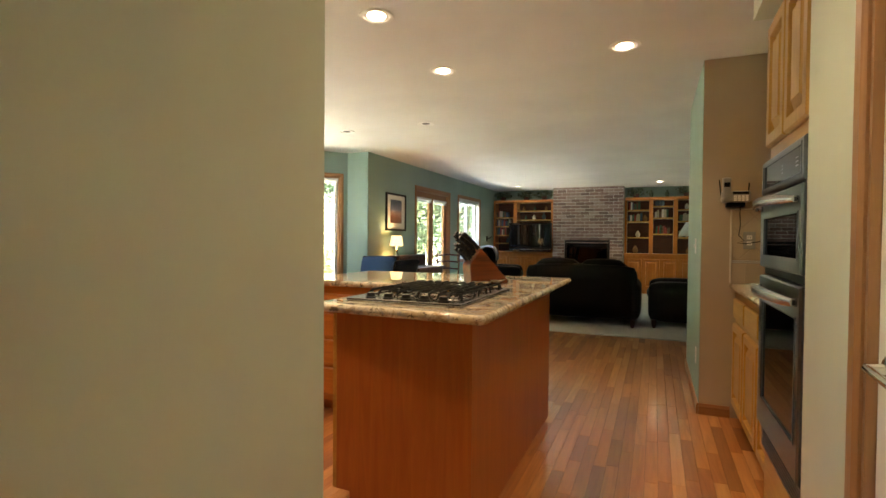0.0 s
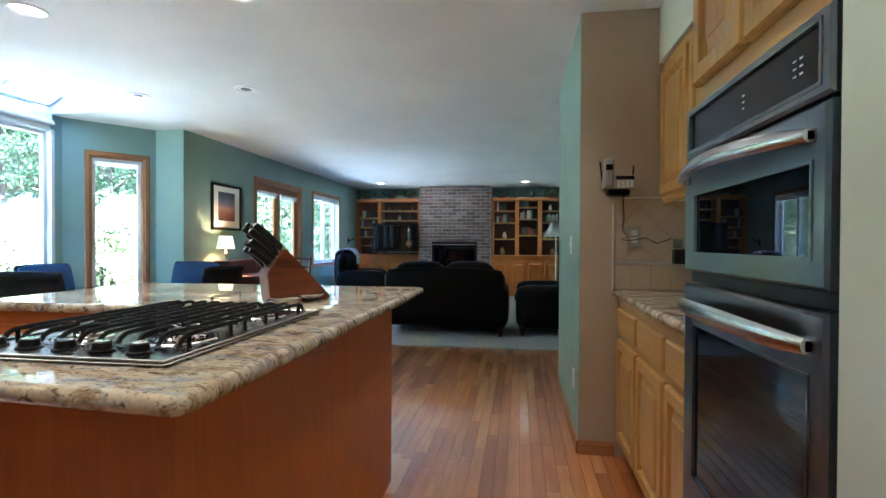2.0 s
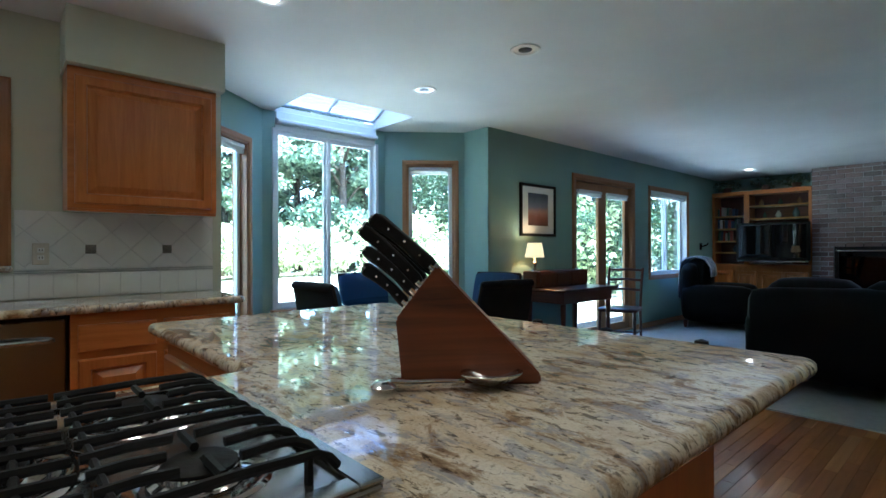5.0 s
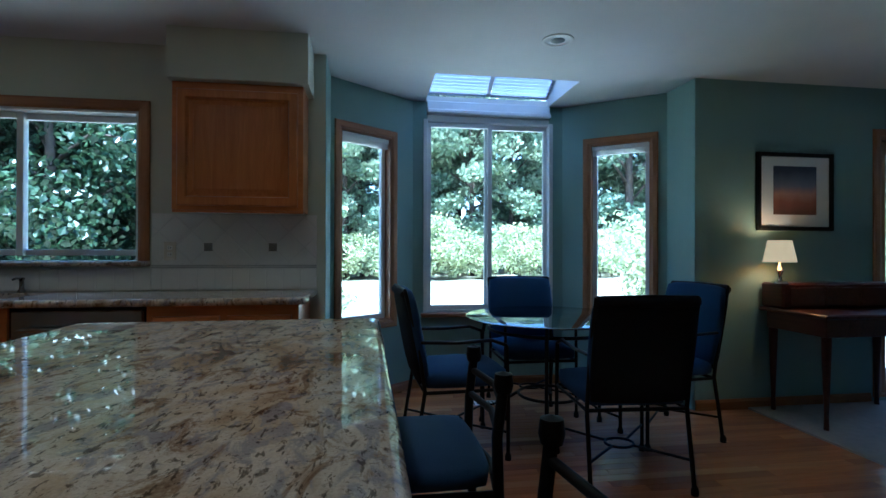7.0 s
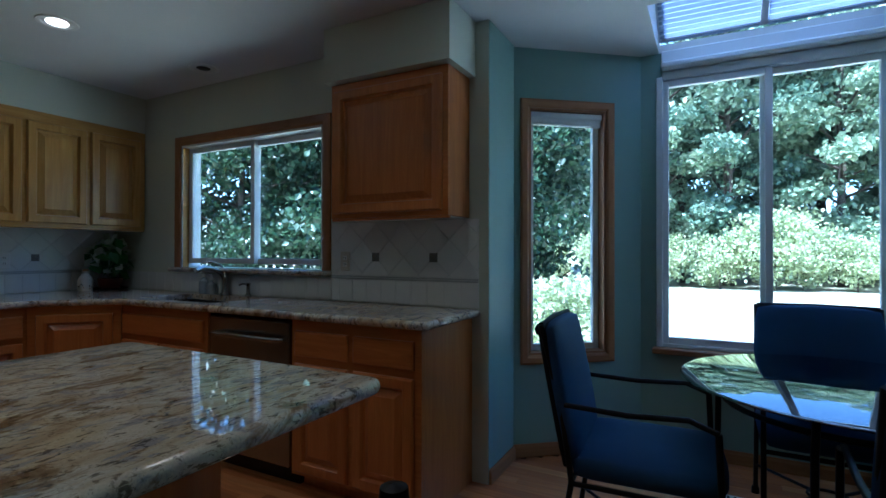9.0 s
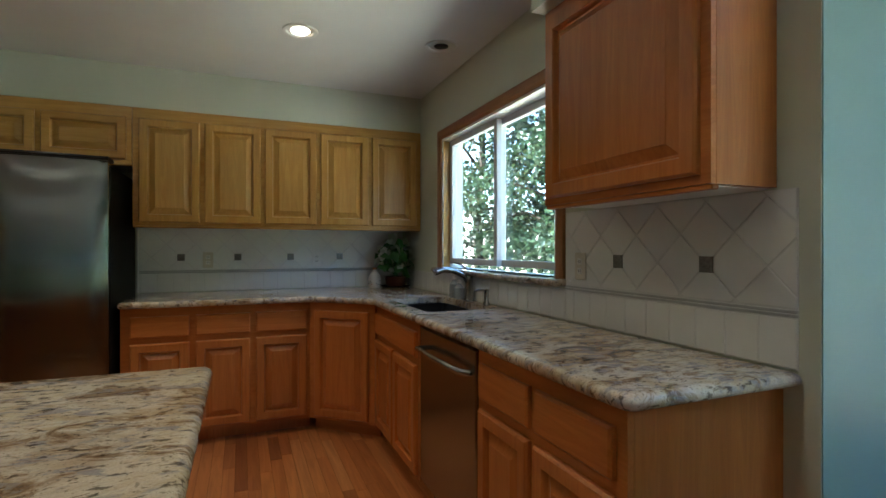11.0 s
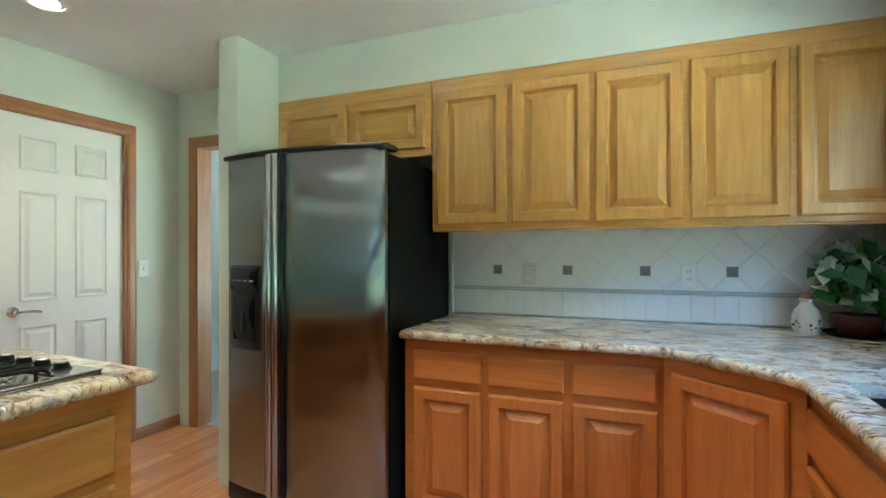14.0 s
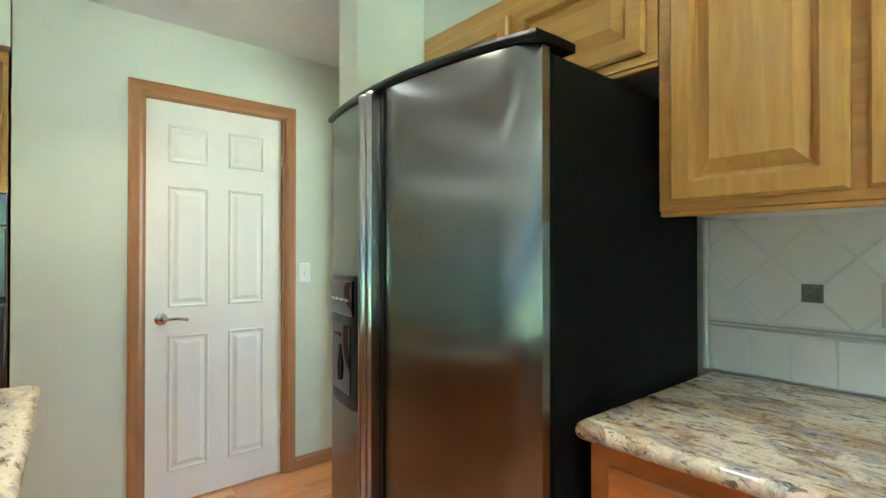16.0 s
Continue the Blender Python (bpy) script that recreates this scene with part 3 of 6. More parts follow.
for k, (y0, y1) in enumerate(((4.115, 4.63), (4.67, 5.185))):
    verts, faces, n = [], [], 44
    for i in range(n + 1):
        t = i / n
        x, z = -0.95 + 0.68 * t, H_CEIL + 0.06 + 0.36 * t + (0.010 if i % 2 else 0.0)
        verts += [(x, y0, z), (x, y1, z)]
    for i in range(n):
        faces.append((2 * i, 2 * i + 1, 2 * i + 3, 2 * i + 2))
    tagged(put("pleated_blind", verts, faces, pleat_m), label="white pleated blind drawn under a sloping skylight pane", category="blind", group="skylight blinds")
sk = root("skylight_1", pose(-0.97, 4.10, H_CEIL + 0.09, 0, -slope, 0), kind="structure")
bm = bmesh.new()
for y in (0.0, 0.53, 1.06):
    bm_box(bm, 0, 0.80, y, y + 0.04, -0.03, 0.05, 0.004)
for x in (0.0, 0.76):
    bm_box(bm, x, x + 0.04, 0.0, 1.10, -0.03, 0.045, 0.004)
put_bm("frame", bm, VINYL, sk)
for y in (0.04, 0.57):
    p = box("pane", 0.04, 0.76, y, y + 0.49, 0.01, 0.016, GLASS, sk)
    p.visible_shadow = False

# ---- windows and doors ----


def casing(parent, w, h, width, proud, mats, bottom=False, x0=0.0, z0=0.0):
    """Moulded boards round an opening of w by h whose lower corner is at (x0, z0); it looks along +y."""
    prof = [(0, 0.0), (0.0, proud * 0.6), (width * 0.25, proud), (width * 0.8, proud), (width, proud * 0.75), (width, 0.0)]

    def board(name, a, b, mat, flip):
        """A board between two outer/inner corner pairs, mitred."""
        verts, faces = [], []
        for (inner, outer) in (a, b):
            for d, y in prof:
                f = d / width
                verts.append((inner[0] + (outer[0] - inner[0]) * f, y, inner[1] + (outer[1] - inner[1]) * f))
        n = len(prof)
        for i in range(n - 1):
            faces.append((i, i + 1, n + i + 1, n + i))
        faces.append(tuple(range(n)))
        faces.append(tuple(range(2 * n - 1, n - 1, -1)))
        bm = bmesh.new()
        vs = [bm.verts.new(v) for v in verts]
        for f in faces:
            bm.faces.new([vs[i] for i in f])
        put_bm(name, bm, mat, parent)

    il, ir, it, ib = x0, x0 + w, z0 + h, z0
    ol, orr, ot, ob_ = il - width, ir + width, it + width, (ib - width if bottom else ib)
    board("casing", ((il, ib), (ol, ob_)), ((il, it), (ol, ot)), mats[0], False)
    board("casing", ((ir, ib), (orr, ob_)), ((ir, it), (orr, ot)), mats[0], False)
    board("casing", ((il, it), (ol, ot)), ((ir, it), (orr, ot)), mats[1], False)
    if bottom:
        board("casing", ((il, ib), (ol, ob_)), ((ir, ib), (orr, ob_)), mats[1], False)


def liner(parent, w, h, depth, mat, t=0.015, bottom=True):
    """The boards that line an opening, from local y = 0 back to -depth."""
    bm = bmesh.new()
    bm_box(bm, 0, t, -depth, 0.004, 0, h)
    bm_box(bm, w - t, w, -depth, 0.004, 0, h)
    bm_box(bm, t, w - t, -depth, 0.004, h - t, h)
    if bottom:
        bm_box(bm, t, w - t, -depth, 0.006, 0, t)
    put_bm("jamb", bm, mat, parent)


def sash(parent, x0, x1, z0, z1, y, bar=0.038, mat=None, depth=0.035):
    bm = bmesh.new()
    bm_box(bm, x0, x0 + bar, y - depth, y, z0, z1, 0.003)
    bm_box(bm, x1 - bar, x1, y - depth, y, z0, z1, 0.003)
    bm_box(bm, x0 + bar, x1 - bar, y - depth, y, z0, z0 + bar, 0.003)
    bm_box(bm, x0 + bar, x1 - bar, y - depth, y, z1 - bar, z1, 0.003)
    put_bm("frame", bm, mat or VINYL, parent)
    p = box("pane", x0 + bar - 0.004, x1 - bar + 0.004, y - depth * 0.6, y - depth * 0.6 + 0.005, z0 + bar - 0.004, z1 - bar + 0.004, GLASS, parent)
    p.visible_shadow = False


def blind_box(parent, x0, x1, z, y, rolls=2):
    """A raised blind stacked under the head of a window."""
    bm = bmesh.new()
    bm_box(bm, x0, x1, y - 0.045, y, z - 0.035, z, 0.004)
    for i in range(5):
        bm_box(bm, x0 + 0.004, x1 - 0.004, y - 0.040, y - 0.006, z - 0.040 - i * 0.009, z - 0.0365 - i * 0.009)
    put_bm("raised_blind", bm, VINYL, parent)


# kitchen window, west wall
w = root("window_1", pose(-0.04, KW["y1"], KW["z0"], 0, 0, -90), kind="structure")
ww, wh = KW["y1"] - KW["y0"], KW["z1"] - KW["z0"]
liner(w, ww, wh, 0.15, WHITE_PAINT, bottom=False)
casing(w, ww, wh, 0.065, 0.02, (TRIM, TRIM_X))
sash(w, 0.016, ww / 2 + 0.025, 0.03, wh - 0.016, -0.085)
sash(w, ww / 2 - 0.025, ww - 0.016, 0.03, wh - 0.016, -0.05)
box("side_lining", ww - 0.016, ww - 0.012, -0.05, 0.0, 0, wh - 0.015, OAK, w)
slab("stone_sill", [(-0.07, -0.10), (ww + 0.07, -0.10), (ww + 0.07, 0.065), (-0.07, 0.065)], -0.035, 0.0, GRANITE, w)

# bay windows
for name, mm, wz0, wz1, flip in (("window_2", pose(-0.95, 4.00, 0, 0, 0, BAY_ANGLE + 180), NW["z0"], NW["z1"], True), ("window_3", pose(-0.418, 6.00, 0, 0, 0, -BAY_ANGLE), NW["z0"], NW["z1"], False)):
    off = BAY_LEN - nw0 - NW["w"] if flip else nw0
    w = root(name, mm @ pose(off, 0, wz0), kind="structure")
    liner(w, NW["w"], wz1 - wz0, 0.13, TRIM)
    casing(w, NW["w"], wz1 - wz0, 0.052, 0.02, (TRIM, TRIM_X), True)
    sash(w, 0.016, NW["w"] - 0.016, 0.016, wz1 - wz0 - 0.016, -0.06)
    blind_box(w, 0.02, NW["w"] - 0.02, wz1 - wz0 - 0.018, -0.008)
    tube("crank", [(0.25, -0.05, 0.03), (0.25, -0.02, 0.035), (0.29, -0.01, 0.05)], 0.006, VINYL, w)
w = root("window_4", pose(-0.95, BW["y1"], BW["z0"], 0, 0, -90), kind="structure")
ww, wh = BW["y1"] - BW["y0"], 2.27 - BW["z0"]
sash(w, 0.0, ww / 2 + 0.03, 0.02, wh, -0.05)
sash(w, ww / 2 - 0.03, ww, 0.02, wh, -0.02)
bm = bmesh.new()
bm_box(bm, 0, ww, -0.12, 0.0, 0.0, 0.02, 0.003)
bm_box(bm, -0.03, 0.006, -0.13, 0.012, -0.0, wh + 0.02, 0.003)
bm_box(bm, ww - 0.006, ww + 0.03, -0.13, 0.012, -0.0, wh + 0.02, 0.003)
put_bm("jamb", bm, VINYL, w)
bm = bmesh.new()
bm_box(bm, 0, ww, -0.13, -0.005, wh, wh + 0.06, 0.006)
bm_box(bm, 0, ww, -0.12, 0.055, wh + 0.06, wh + 0.10, 0.01)
bm_box(bm, 0, ww, -0.12, 0.020, wh + 0.10, wh + 0.175, 0.006)
put_bm("blind_head", bm, VINYL, w)
box("sill", -0.05, ww + 0.05, -0.02, 0.07, -0.035, -0.001, TRIM_X, w, 0.006)

# patio doors and living room window, west wall
w = root("patio_door_1", pose(-0.07, PD["y1"], PD["z0"], 0, 0, -90), kind="structure")
ww, wh = PD["y1"] - PD["y0"], PD["z1"] - PD["z0"]
liner(w, ww, wh, 0.14, TRIM)
casing(w, ww, wh, 0.065, 0.02, (TRIM, TRIM_X))
for x0, x1 in ((0.016, ww / 2 + 0.004), (ww / 2 - 0.004, ww - 0.016)):
    sash(w, x0, x1, 0.016, wh - 0.016, -0.05, 0.10, TRIM, 0.04)
blind_box(w, 0.10, ww / 2 - 0.08, wh - 0.12, 0.0)
blind_box(w, ww / 2 + 0.08, ww - 0.10, wh - 0.12, 0.0)
tube("lever", [(ww / 2 - 0.06, -0.05, 0.98), (ww / 2 - 0.06, 0.0, 0.98), (ww / 2 - 0.17, 0.0, 0.985)], 0.008, CHROME, w)
w = root("window_5", pose(-0.07, LW["y1"], LW["z0"], 0, 0, -90), kind="structure")
ww, wh = LW["y1"] - LW["y0"], LW["z1"] - LW["z0"]
liner(w, ww, wh, 0.14, WHITE_PAINT)
casing(w, ww, wh, 0.065, 0.02, (TRIM, TRIM_X), True)
sash(w, 0.016, ww / 2 + 0.025, 0.016, wh - 0.016, -0.085)
sash(w, ww / 2 - 0.025, ww - 0.016, 0.016, wh - 0.016, -0.05)
blind_box(w, 0.02, ww - 0.02, wh - 0.02, -0.01)

# white six-panel door in the east wall
d = root("door_1", pose(4.14, D1["y0"], 0, 0, 0, 90), kind="structure")
dw, dh = D1["y1"] - D1["y0"], D1["z1"]
liner(d, dw, dh, 0.12, TRIM, 0.014, False)
casing(d, dw, dh, 0.062, 0.018, (TRIM, TRIM_X))
leaf = box("leaf", 0.016, dw - 0.016, -0.052, -0.016, 0.008, dh - 0.016, DOOR_PAINT, d)
SIX = [(0, -0.006), (0, 0.002), (0.005, 0.010), (0.011, 0.009), (0.016, 0.0012), (0.026, 0.0012), (0.044, 0.0095), (0.046, 0.010)]
lw = dw - 0.032
for px in (0.10, 0.10 + (lw - 0.30) / 2 + 0.10):
    for z0, z1 in ((0.17, 0.86), (1.00, 1.62), (1.74, 1.93)):
        v, f = panel_mesh((lw - 0.30) / 2, z1 - z0, SIX)
        put("door_panel", v, f, DOOR_PAINT, d, m=pose(0.016 + px, -0.0155, z0))
lathe("rosette", [(0.0, 0), (0.030, 0.0), (0.030, 0.006), (0.022, 0.012), (0.012, 0.014), (0.011, 0.045), (0, 0.045)], CHROME, d, 20, pose(dw - 0.085, -0.016, 0.945, -90), False)
tube("lever", [(dw - 0.085, 0.026, 0.945), (dw - 0.12, 0.030, 0.947), (dw - 0.16, 0.030, 0.945), (dw - 0.20, 0.026, 0.938)], 0.0085, CHROME, d)
for z in (0.25, 1.05, 1.82):
    tube("hinge", [(0.012, -0.010, z - 0.04), (0.012, -0.010, z + 0.04)], 0.006, CHROME, d)

# cased opening to the hall, south wall
d = root("door_2", pose(D2["x0"], 0.07, 0), kind="structure")
dw, dh = D2["x1"] - D2["x0"], D2["z1"]
liner(d, dw, dh, 0.12, TRIM, 0.014, False)
casing(d, dw, dh, 0.062, 0.018, (TRIM, TRIM_X))
cr = tagged(box("trim_hall_rail", 2.3, 5.2, -2.2, -2.17, 0.80, 0.86, WHITE_PAINT, None, 0.006), kind="structure")
tagged(box("trim_hall_base", 2.3, 5.2, -2.2, -2.18, 0.003, 0.12, WHITE_PAINT, None, 0.004), kind="structure")


def skirting(name, length, m):
    prof = [(0, 0), (0.014, 0), (0.014, 0.055), (0.009, 0.066), (0.006, 0.075), (0, 0.075)]
    verts = [(x, y, z) for x in (0, length) for y, z in prof]
    n = len(prof)
    faces = [(i, (i + 1) % n, n + (i + 1) % n, n + i) for i in range(n)] + [tuple(range(n)), tuple(range(2 * n - 1, n - 1, -1))]
    return tagged(put(name, verts, faces, TRIM_X, m=m), kind="structure")


skirting("baseboard_south_return", 0.37, pose(-0.415, 3.357, 0.001))
skirting("baseboard_bay_south", BAY_LEN, pose(-0.95, 4.00, 0.001, 0, 0, BAY_ANGLE + 180) @ pose(0, 0.001, 0))
skirting("baseboard_bay_west", 1.33, pose(-0.949, 5.33, 0.001, 0, 0, -90))
skirting("baseboard_bay_north", BAY_LEN, pose(-0.418, 6.00, 0.001, 0, 0, -BAY_ANGLE) @ pose(0, 0.001, 0))
skirting("baseboard_living_south", 7.48 - 6.0, pose(-0.069, 7.48, 0.001, 0, 0, -90))
skirting("baseboard_living_north", 12.2 - 9.06, pose(-0.069, 12.2, 0.013, 0, 0, -90))
skirting("baseboard_divider_end", 0.19, pose(4.20, 3.719, 0.001, 0, 0, 180))
skirting("baseboard_divider", 1.43, pose(4.009, 3.715, 0.001, 0, 0, 90))
skirting("baseboard_pantry", 1.67 - 1.262, pose(4.139, 1.262, 0.001, 0, 0, 90))
skirting("baseboard_entry", 0.41 - 0.075, pose(4.139, 0.075, 0.001, 0, 0, 90))

# ---- recessed lamps ----
REFLECT = steel("lamp_reflector", (0.80, 0.80, 0.78), 0.3)


def can(x, y, lit):
    r = root("recessed_lamp", pose(x, y, H_CEIL), label="round white recessed ceiling lamp, " + ("lit warm" if lit else "switched off"), category="ceiling lamp", group="recessed lamps")
    lathe("trim_ring", [(0.070, 0.0), (0.070, -0.004), (0.078, -0.008), (0.094, -0.006), (0.097, 0.0)], WHITE_PAINT, r, 28, None, False)
    lathe("reflector", [(0.074, -0.002), (0.066, -0.0012), (0.040, -0.0006), (0.001, -0.0004)], REFLECT, r, 28, None, False)
    if lit:
        lathe("bulb_face", [(0.001, -0.012), (0.030, -0.011), (0.046, -0.006), (0.052, -0.0015)], CAN_ON, r, 20, None, False)
    else:
        lathe("bulb_face", [(0.001, -0.006), (0.030, -0.005), (0.044, -0.002)], BLACK, r, 20, None, False)


for x, y in CANS_ON + CANS_LIVING:
    can(x, y, True)
for x, y in CANS_OFF:
    can(x, y, False)

# ---- kitchen: south and west runs ----


def row(n, x0, x1, gap, kind, z0, z1):
    w = (x1 - x0 - gap * (n - 1)) / n
    return [(kind, x0 + i * (w + gap), x0 + i * (w + gap) + w, z0, z1) for i in range(n)]


TOP = 0.875
cabinet("base_cabinet", pose(0.86, 0, 0), 1.115, 0, TOP, 0.67, row(3, 0.034, 1.064, 0.035, "drawer", 0.692, 0.820) + row(3, 0.034, 1.064, 0.035, "door", 0.112, 0.655),
        "honey oak base cabinet with three drawers over raised-panel doors", group="base cabinets", mat=OAK_WARM_LIT, mat_x=OAK_WARM_LIT_X)
diag = math.hypot(0.37, 0.33)
corner = root("corner_cabinet", pose(0.86, 0.67, 0, 0, 0, 180 - math.degrees(math.atan2(0.33, 0.37))) @ pose(0, 0, 0), label="honey oak corner base cabinet with one angled raised-panel door", category="cabinet", group="base cabinets")
bm = bmesh.new()
bm_box(bm, 0.0, diag, -0.02, 0.0, 0.09, TOP)
bm_box(bm, 0.0, diag, 0.05, 0.07, 0.0, 0.09)
put_bm("face_frame", bm, OAK_WARM_LIT_X, corner)
v, f = panel_mesh(diag - 0.09, 0.71, RAISED)
put("door", v, f, OAK_WARM_LIT, corner, m=pose(diag - 0.045, -0.0205, 0.112, 0, 0, 180))
cabinet("sink_cabinet", pose(-0.04, 1.845, 0, 0, 0, -90), 0.845, 0, TOP, 0.53, [("drawer", 0.03, 0.815, 0.692, 0.82), ("door", 0.03, 0.41, 0.112, 0.655), ("door", 0.435, 0.815, 0.112, 0.655)],
        "honey oak sink base cabinet with a wide false drawer", group="base cabinets", mat=OAK_WARM_LIT, mat_x=OAK_WARM_LIT_X, body_top=0.64)
cabinet("end_cabinet", pose(-0.04, 3.26, 0, 0, 0, -90), 0.765, 0, TOP, 0.53, row(2, 0.035, 0.735, 0.035, "drawer", 0.692, 0.82) + row(2, 0.035, 0.735, 0.035, "door", 0.112, 0.655),
        "honey oak end base cabinet with two drawers and two doors", group="base cabinets", mat=OAK_WARM_LIT, mat_x=OAK_WARM_LIT_X)
# dishwasher
dwr = root("dishwasher", pose(-0.04, 2.49, 0, 0, 0, -90), label="stainless steel dishwasher with a bowed bar handle under the granite", category="dishwasher")
box("body", 0.005, 0.635, 0.0, 0.50, 0.09, 0.868, BLACK, dwr)
box("toe_panel", 0.005, 0.635, 0.30, 0.46, 0.003, 0.09, BLACK, dwr)
box("door", 0.012, 0.628, 0.502, 0.535, 0.11, 0.855, STEEL_X, dwr, 0.006)
tube("handle", [(0.06, 0.535, 0.76), (0.08, 0.575, 0.765), (0.32, 0.590, 0.768), (0.56, 0.575, 0.765), (0.58, 0.535, 0.76)], 0.012, STEEL_X, dwr, 10)

# uppers
cabinet("wall_cabinet", pose(-0.034, 0, 0), 1.996, 1.388, 2.162, 0.372, row(5, 0.040, 1.960, 0.028, "door", 1.410, 2.092), "honey oak wall cabinet with five raised-panel doors under a soffit", toe=0, group="wall cabinets")
cabinet("fridge_cabinet", pose(1.966, 0, 0), 0.995, 1.79, 2.162, 0.372, row(2, 0.03, 0.965, 0.03, "wide", 1.815, 2.092), "low honey oak cabinet with two doors above the refrigerator", toe=0, group="wall cabinets")
cabinet("end_wall_cabinet", pose(-0.035, 3.245, 0, 0, 0, -90), 0.735, 1.400, 2.143, 0.245, [("door", 0.03, 0.705, 1.425, 2.10)], "honey oak wall cabinet with one wide raised-panel door", toe=0, group="wall cabinets", mat=OAK_WARM_LIT, mat_x=OAK_WARM_LIT_X)

# granite tops with the sink cut out
SINK = dict(x0=0.048, x1=0.435, y0=1.07, y1=1.80)
hole = round_poly([(SINK["x0"], SINK["y0"]), (SINK["x1"], SINK["y0"]), (SINK["x1"], SINK["y1"]), (SINK["x0"], SINK["y1"])], 0.05)
poly = round_poly([(-0.036, 0.0), (1.985, 0.0), (1.985, 0.735), (0.88, 0.735), (0.535, 1.04), (0.535, 3.31), (-0.036, 3.31)], [0, 0, 0.03, 0.08, 0.08, 0.05, 0])
tagged(slab("countertop", poly, TOP, 0.915, GRANITE, None, hole), label="polished cream and brown granite countertop with a bullnose edge", category="countertop")
sk = root("sink", pose(0, 0, 0), label="black undermounted kitchen sink in the granite", category="sink")
bm = bmesh.new()
prof = [(-0.012, TOP - 0.002), (0.0, TOP - 0.004), (0.008, 0.80), (0.03, 0.70), (0.06, 0.69)]
loops = [[bm.verts.new((x, y, z)) for x, y in inset_poly(hole, d)] for d, z in prof]
n = len(hole)
for l1, l2 in zip(loops, loops[1:]):
    for i in range(n):
        bm.faces.new((l1[i], l1[(i + 1) % n], l2[(i + 1) % n], l2[i]))
bm.faces.new(loops[-1])
put_bm("basin", bm, BLACK, sk, True, None, 40)
lathe("drain", [(0.001, 0.0), (0.03, 0.001), (0.042, 0.004), (0.045, 0.0)], CHROME, sk, 20, pose(0.25, 1.43, 0.691), False)
fa = root("faucet", pose(0.004, 1.375, 0.915), label="brushed steel pull-out faucet with a top lever behind the sink", category="faucet")
lathe("body", [(0.001, 0), (0.032, 0.0), (0.030, 0.012), (0.024, 0.03), (0.023, 0.12), (0.026, 0.15), (0.022, 0.17), (0.001, 0.175)], STEEL, fa, 20, None, False)
tube("spout", [(0.0, 0.0, 0.10), (0.03, 0.0, 0.150), (0.10, 0.0, 0.185), (0.17, 0.0, 0.195), (0.23, 0.0, 0.175)], 0.015, STEEL, fa, 12, False, 0.020)
tube("lever", [(0.0, 0.0, 0.17), (0.01, -0.03, 0.20), (0.03, -0.08, 0.225), (0.05, -0.12, 0.23)], 0.007, STEEL, fa)
so = root("soap_dispenser", pose(0.005, 1.61, 0.915), label="brushed steel soap pump set in the granite", category="soap dispenser")
lathe("pump", [(0.001, 0), (0.022, 0.0), (0.020, 0.01), (0.013, 0.02), (0.012, 0.07), (0.017, 0.085), (0.001, 0.09)], STEEL, so, 16, None, False)
tube("nozzle", [(0.0, 0.0, 0.08), (0.05, 0.0, 0.085), (0.075, 0.0, 0.078)], 0.006, STEEL, so)
CLEAR = plain("frosted_plastic", (0.62, 0.68, 0.74), 0.25, grain=20, spread=0.9, Transmission_Weight=0.4)
for k, (x, y, hgt) in enumerate(((0.006, 1.15, 0.12), (0.008, 1.235, 0.10))):
    bo = root("soap_bottle", pose(x, y, 0.915), label="clear plastic hand soap bottle beside the faucet", category="bottle", group="soap bottles")
    lathe("body", [(0.001, 0), (0.030, 0.0), (0.033, 0.01), (0.032, hgt - 0.03), (0.012, hgt - 0.01), (0.011, hgt)], CLEAR, bo, 16, None, False)
    lathe("cap", [(0.014, hgt - 0.002), (0.014, hgt + 0.015), (0.005, hgt + 0.02), (0.004, hgt + 0.04), (0.001, hgt + 0.04)], WHITE_PAINT, bo, 12, None, False)
    tube("nozzle", [(0.0, 0.0, hgt + 0.036), (0.03, 0.0, hgt + 0.034)], 0.004, WHITE_PAINT, bo)

# refrigerator: two bowed steel doors, dark sides
fr = root("refrigerator", pose(2.005, 0.03, 0), label="side-by-side stainless steel refrigerator with black sides and an ice dispenser", category="refrigerator")
FW, FD, FH = 0.91, 0.74, 1.735
box("body", 0.0, FW, 0.0, FD, 0.02, FH - 0.015, DARK_SIDE, fr, 0.008)


def fridge_y(x):
    """How far the bowed doors stand out at x."""
    return FD + 0.055 + 0.065 * (1 - ((x - FW / 2) / (FW / 2)) ** 2)


def fridge_door(name, x0, x1, z0, z1, lip, mat, y_back, extra=0.0, n=12):
    bm = bmesh.new()
    cols = []
    for i in range(n + 1):
        x = x0 + (x1 - x0) * i / n
        e = min(x - x0, x1 - x)
        yy = fridge_y(x) + extra - (max(0.0, lip - e) ** 2) / max(lip, 1e-6) * 0.9
        cols.append([bm.verts.new((x, y_back, z0)), bm.verts.new((x, yy - 0.004, z0)), bm.verts.new((x, yy, z0 + 0.008)), bm.verts.new((x, yy, z1 - 0.008)), bm.verts.new((x, yy - 0.004, z1)), bm.verts.new((x, y_back, z1))])
    for a, b in zip(cols, cols[1:]):
        for k in range(6):
            bm.faces.new((a[k], a[(k + 1) % 6], b[(k + 1) % 6], b[k]))
    bm.faces.new(cols[0])
    bm.faces.new(cols[-1])
    return put_bm(name, bm, mat, fr, True, None, 35)


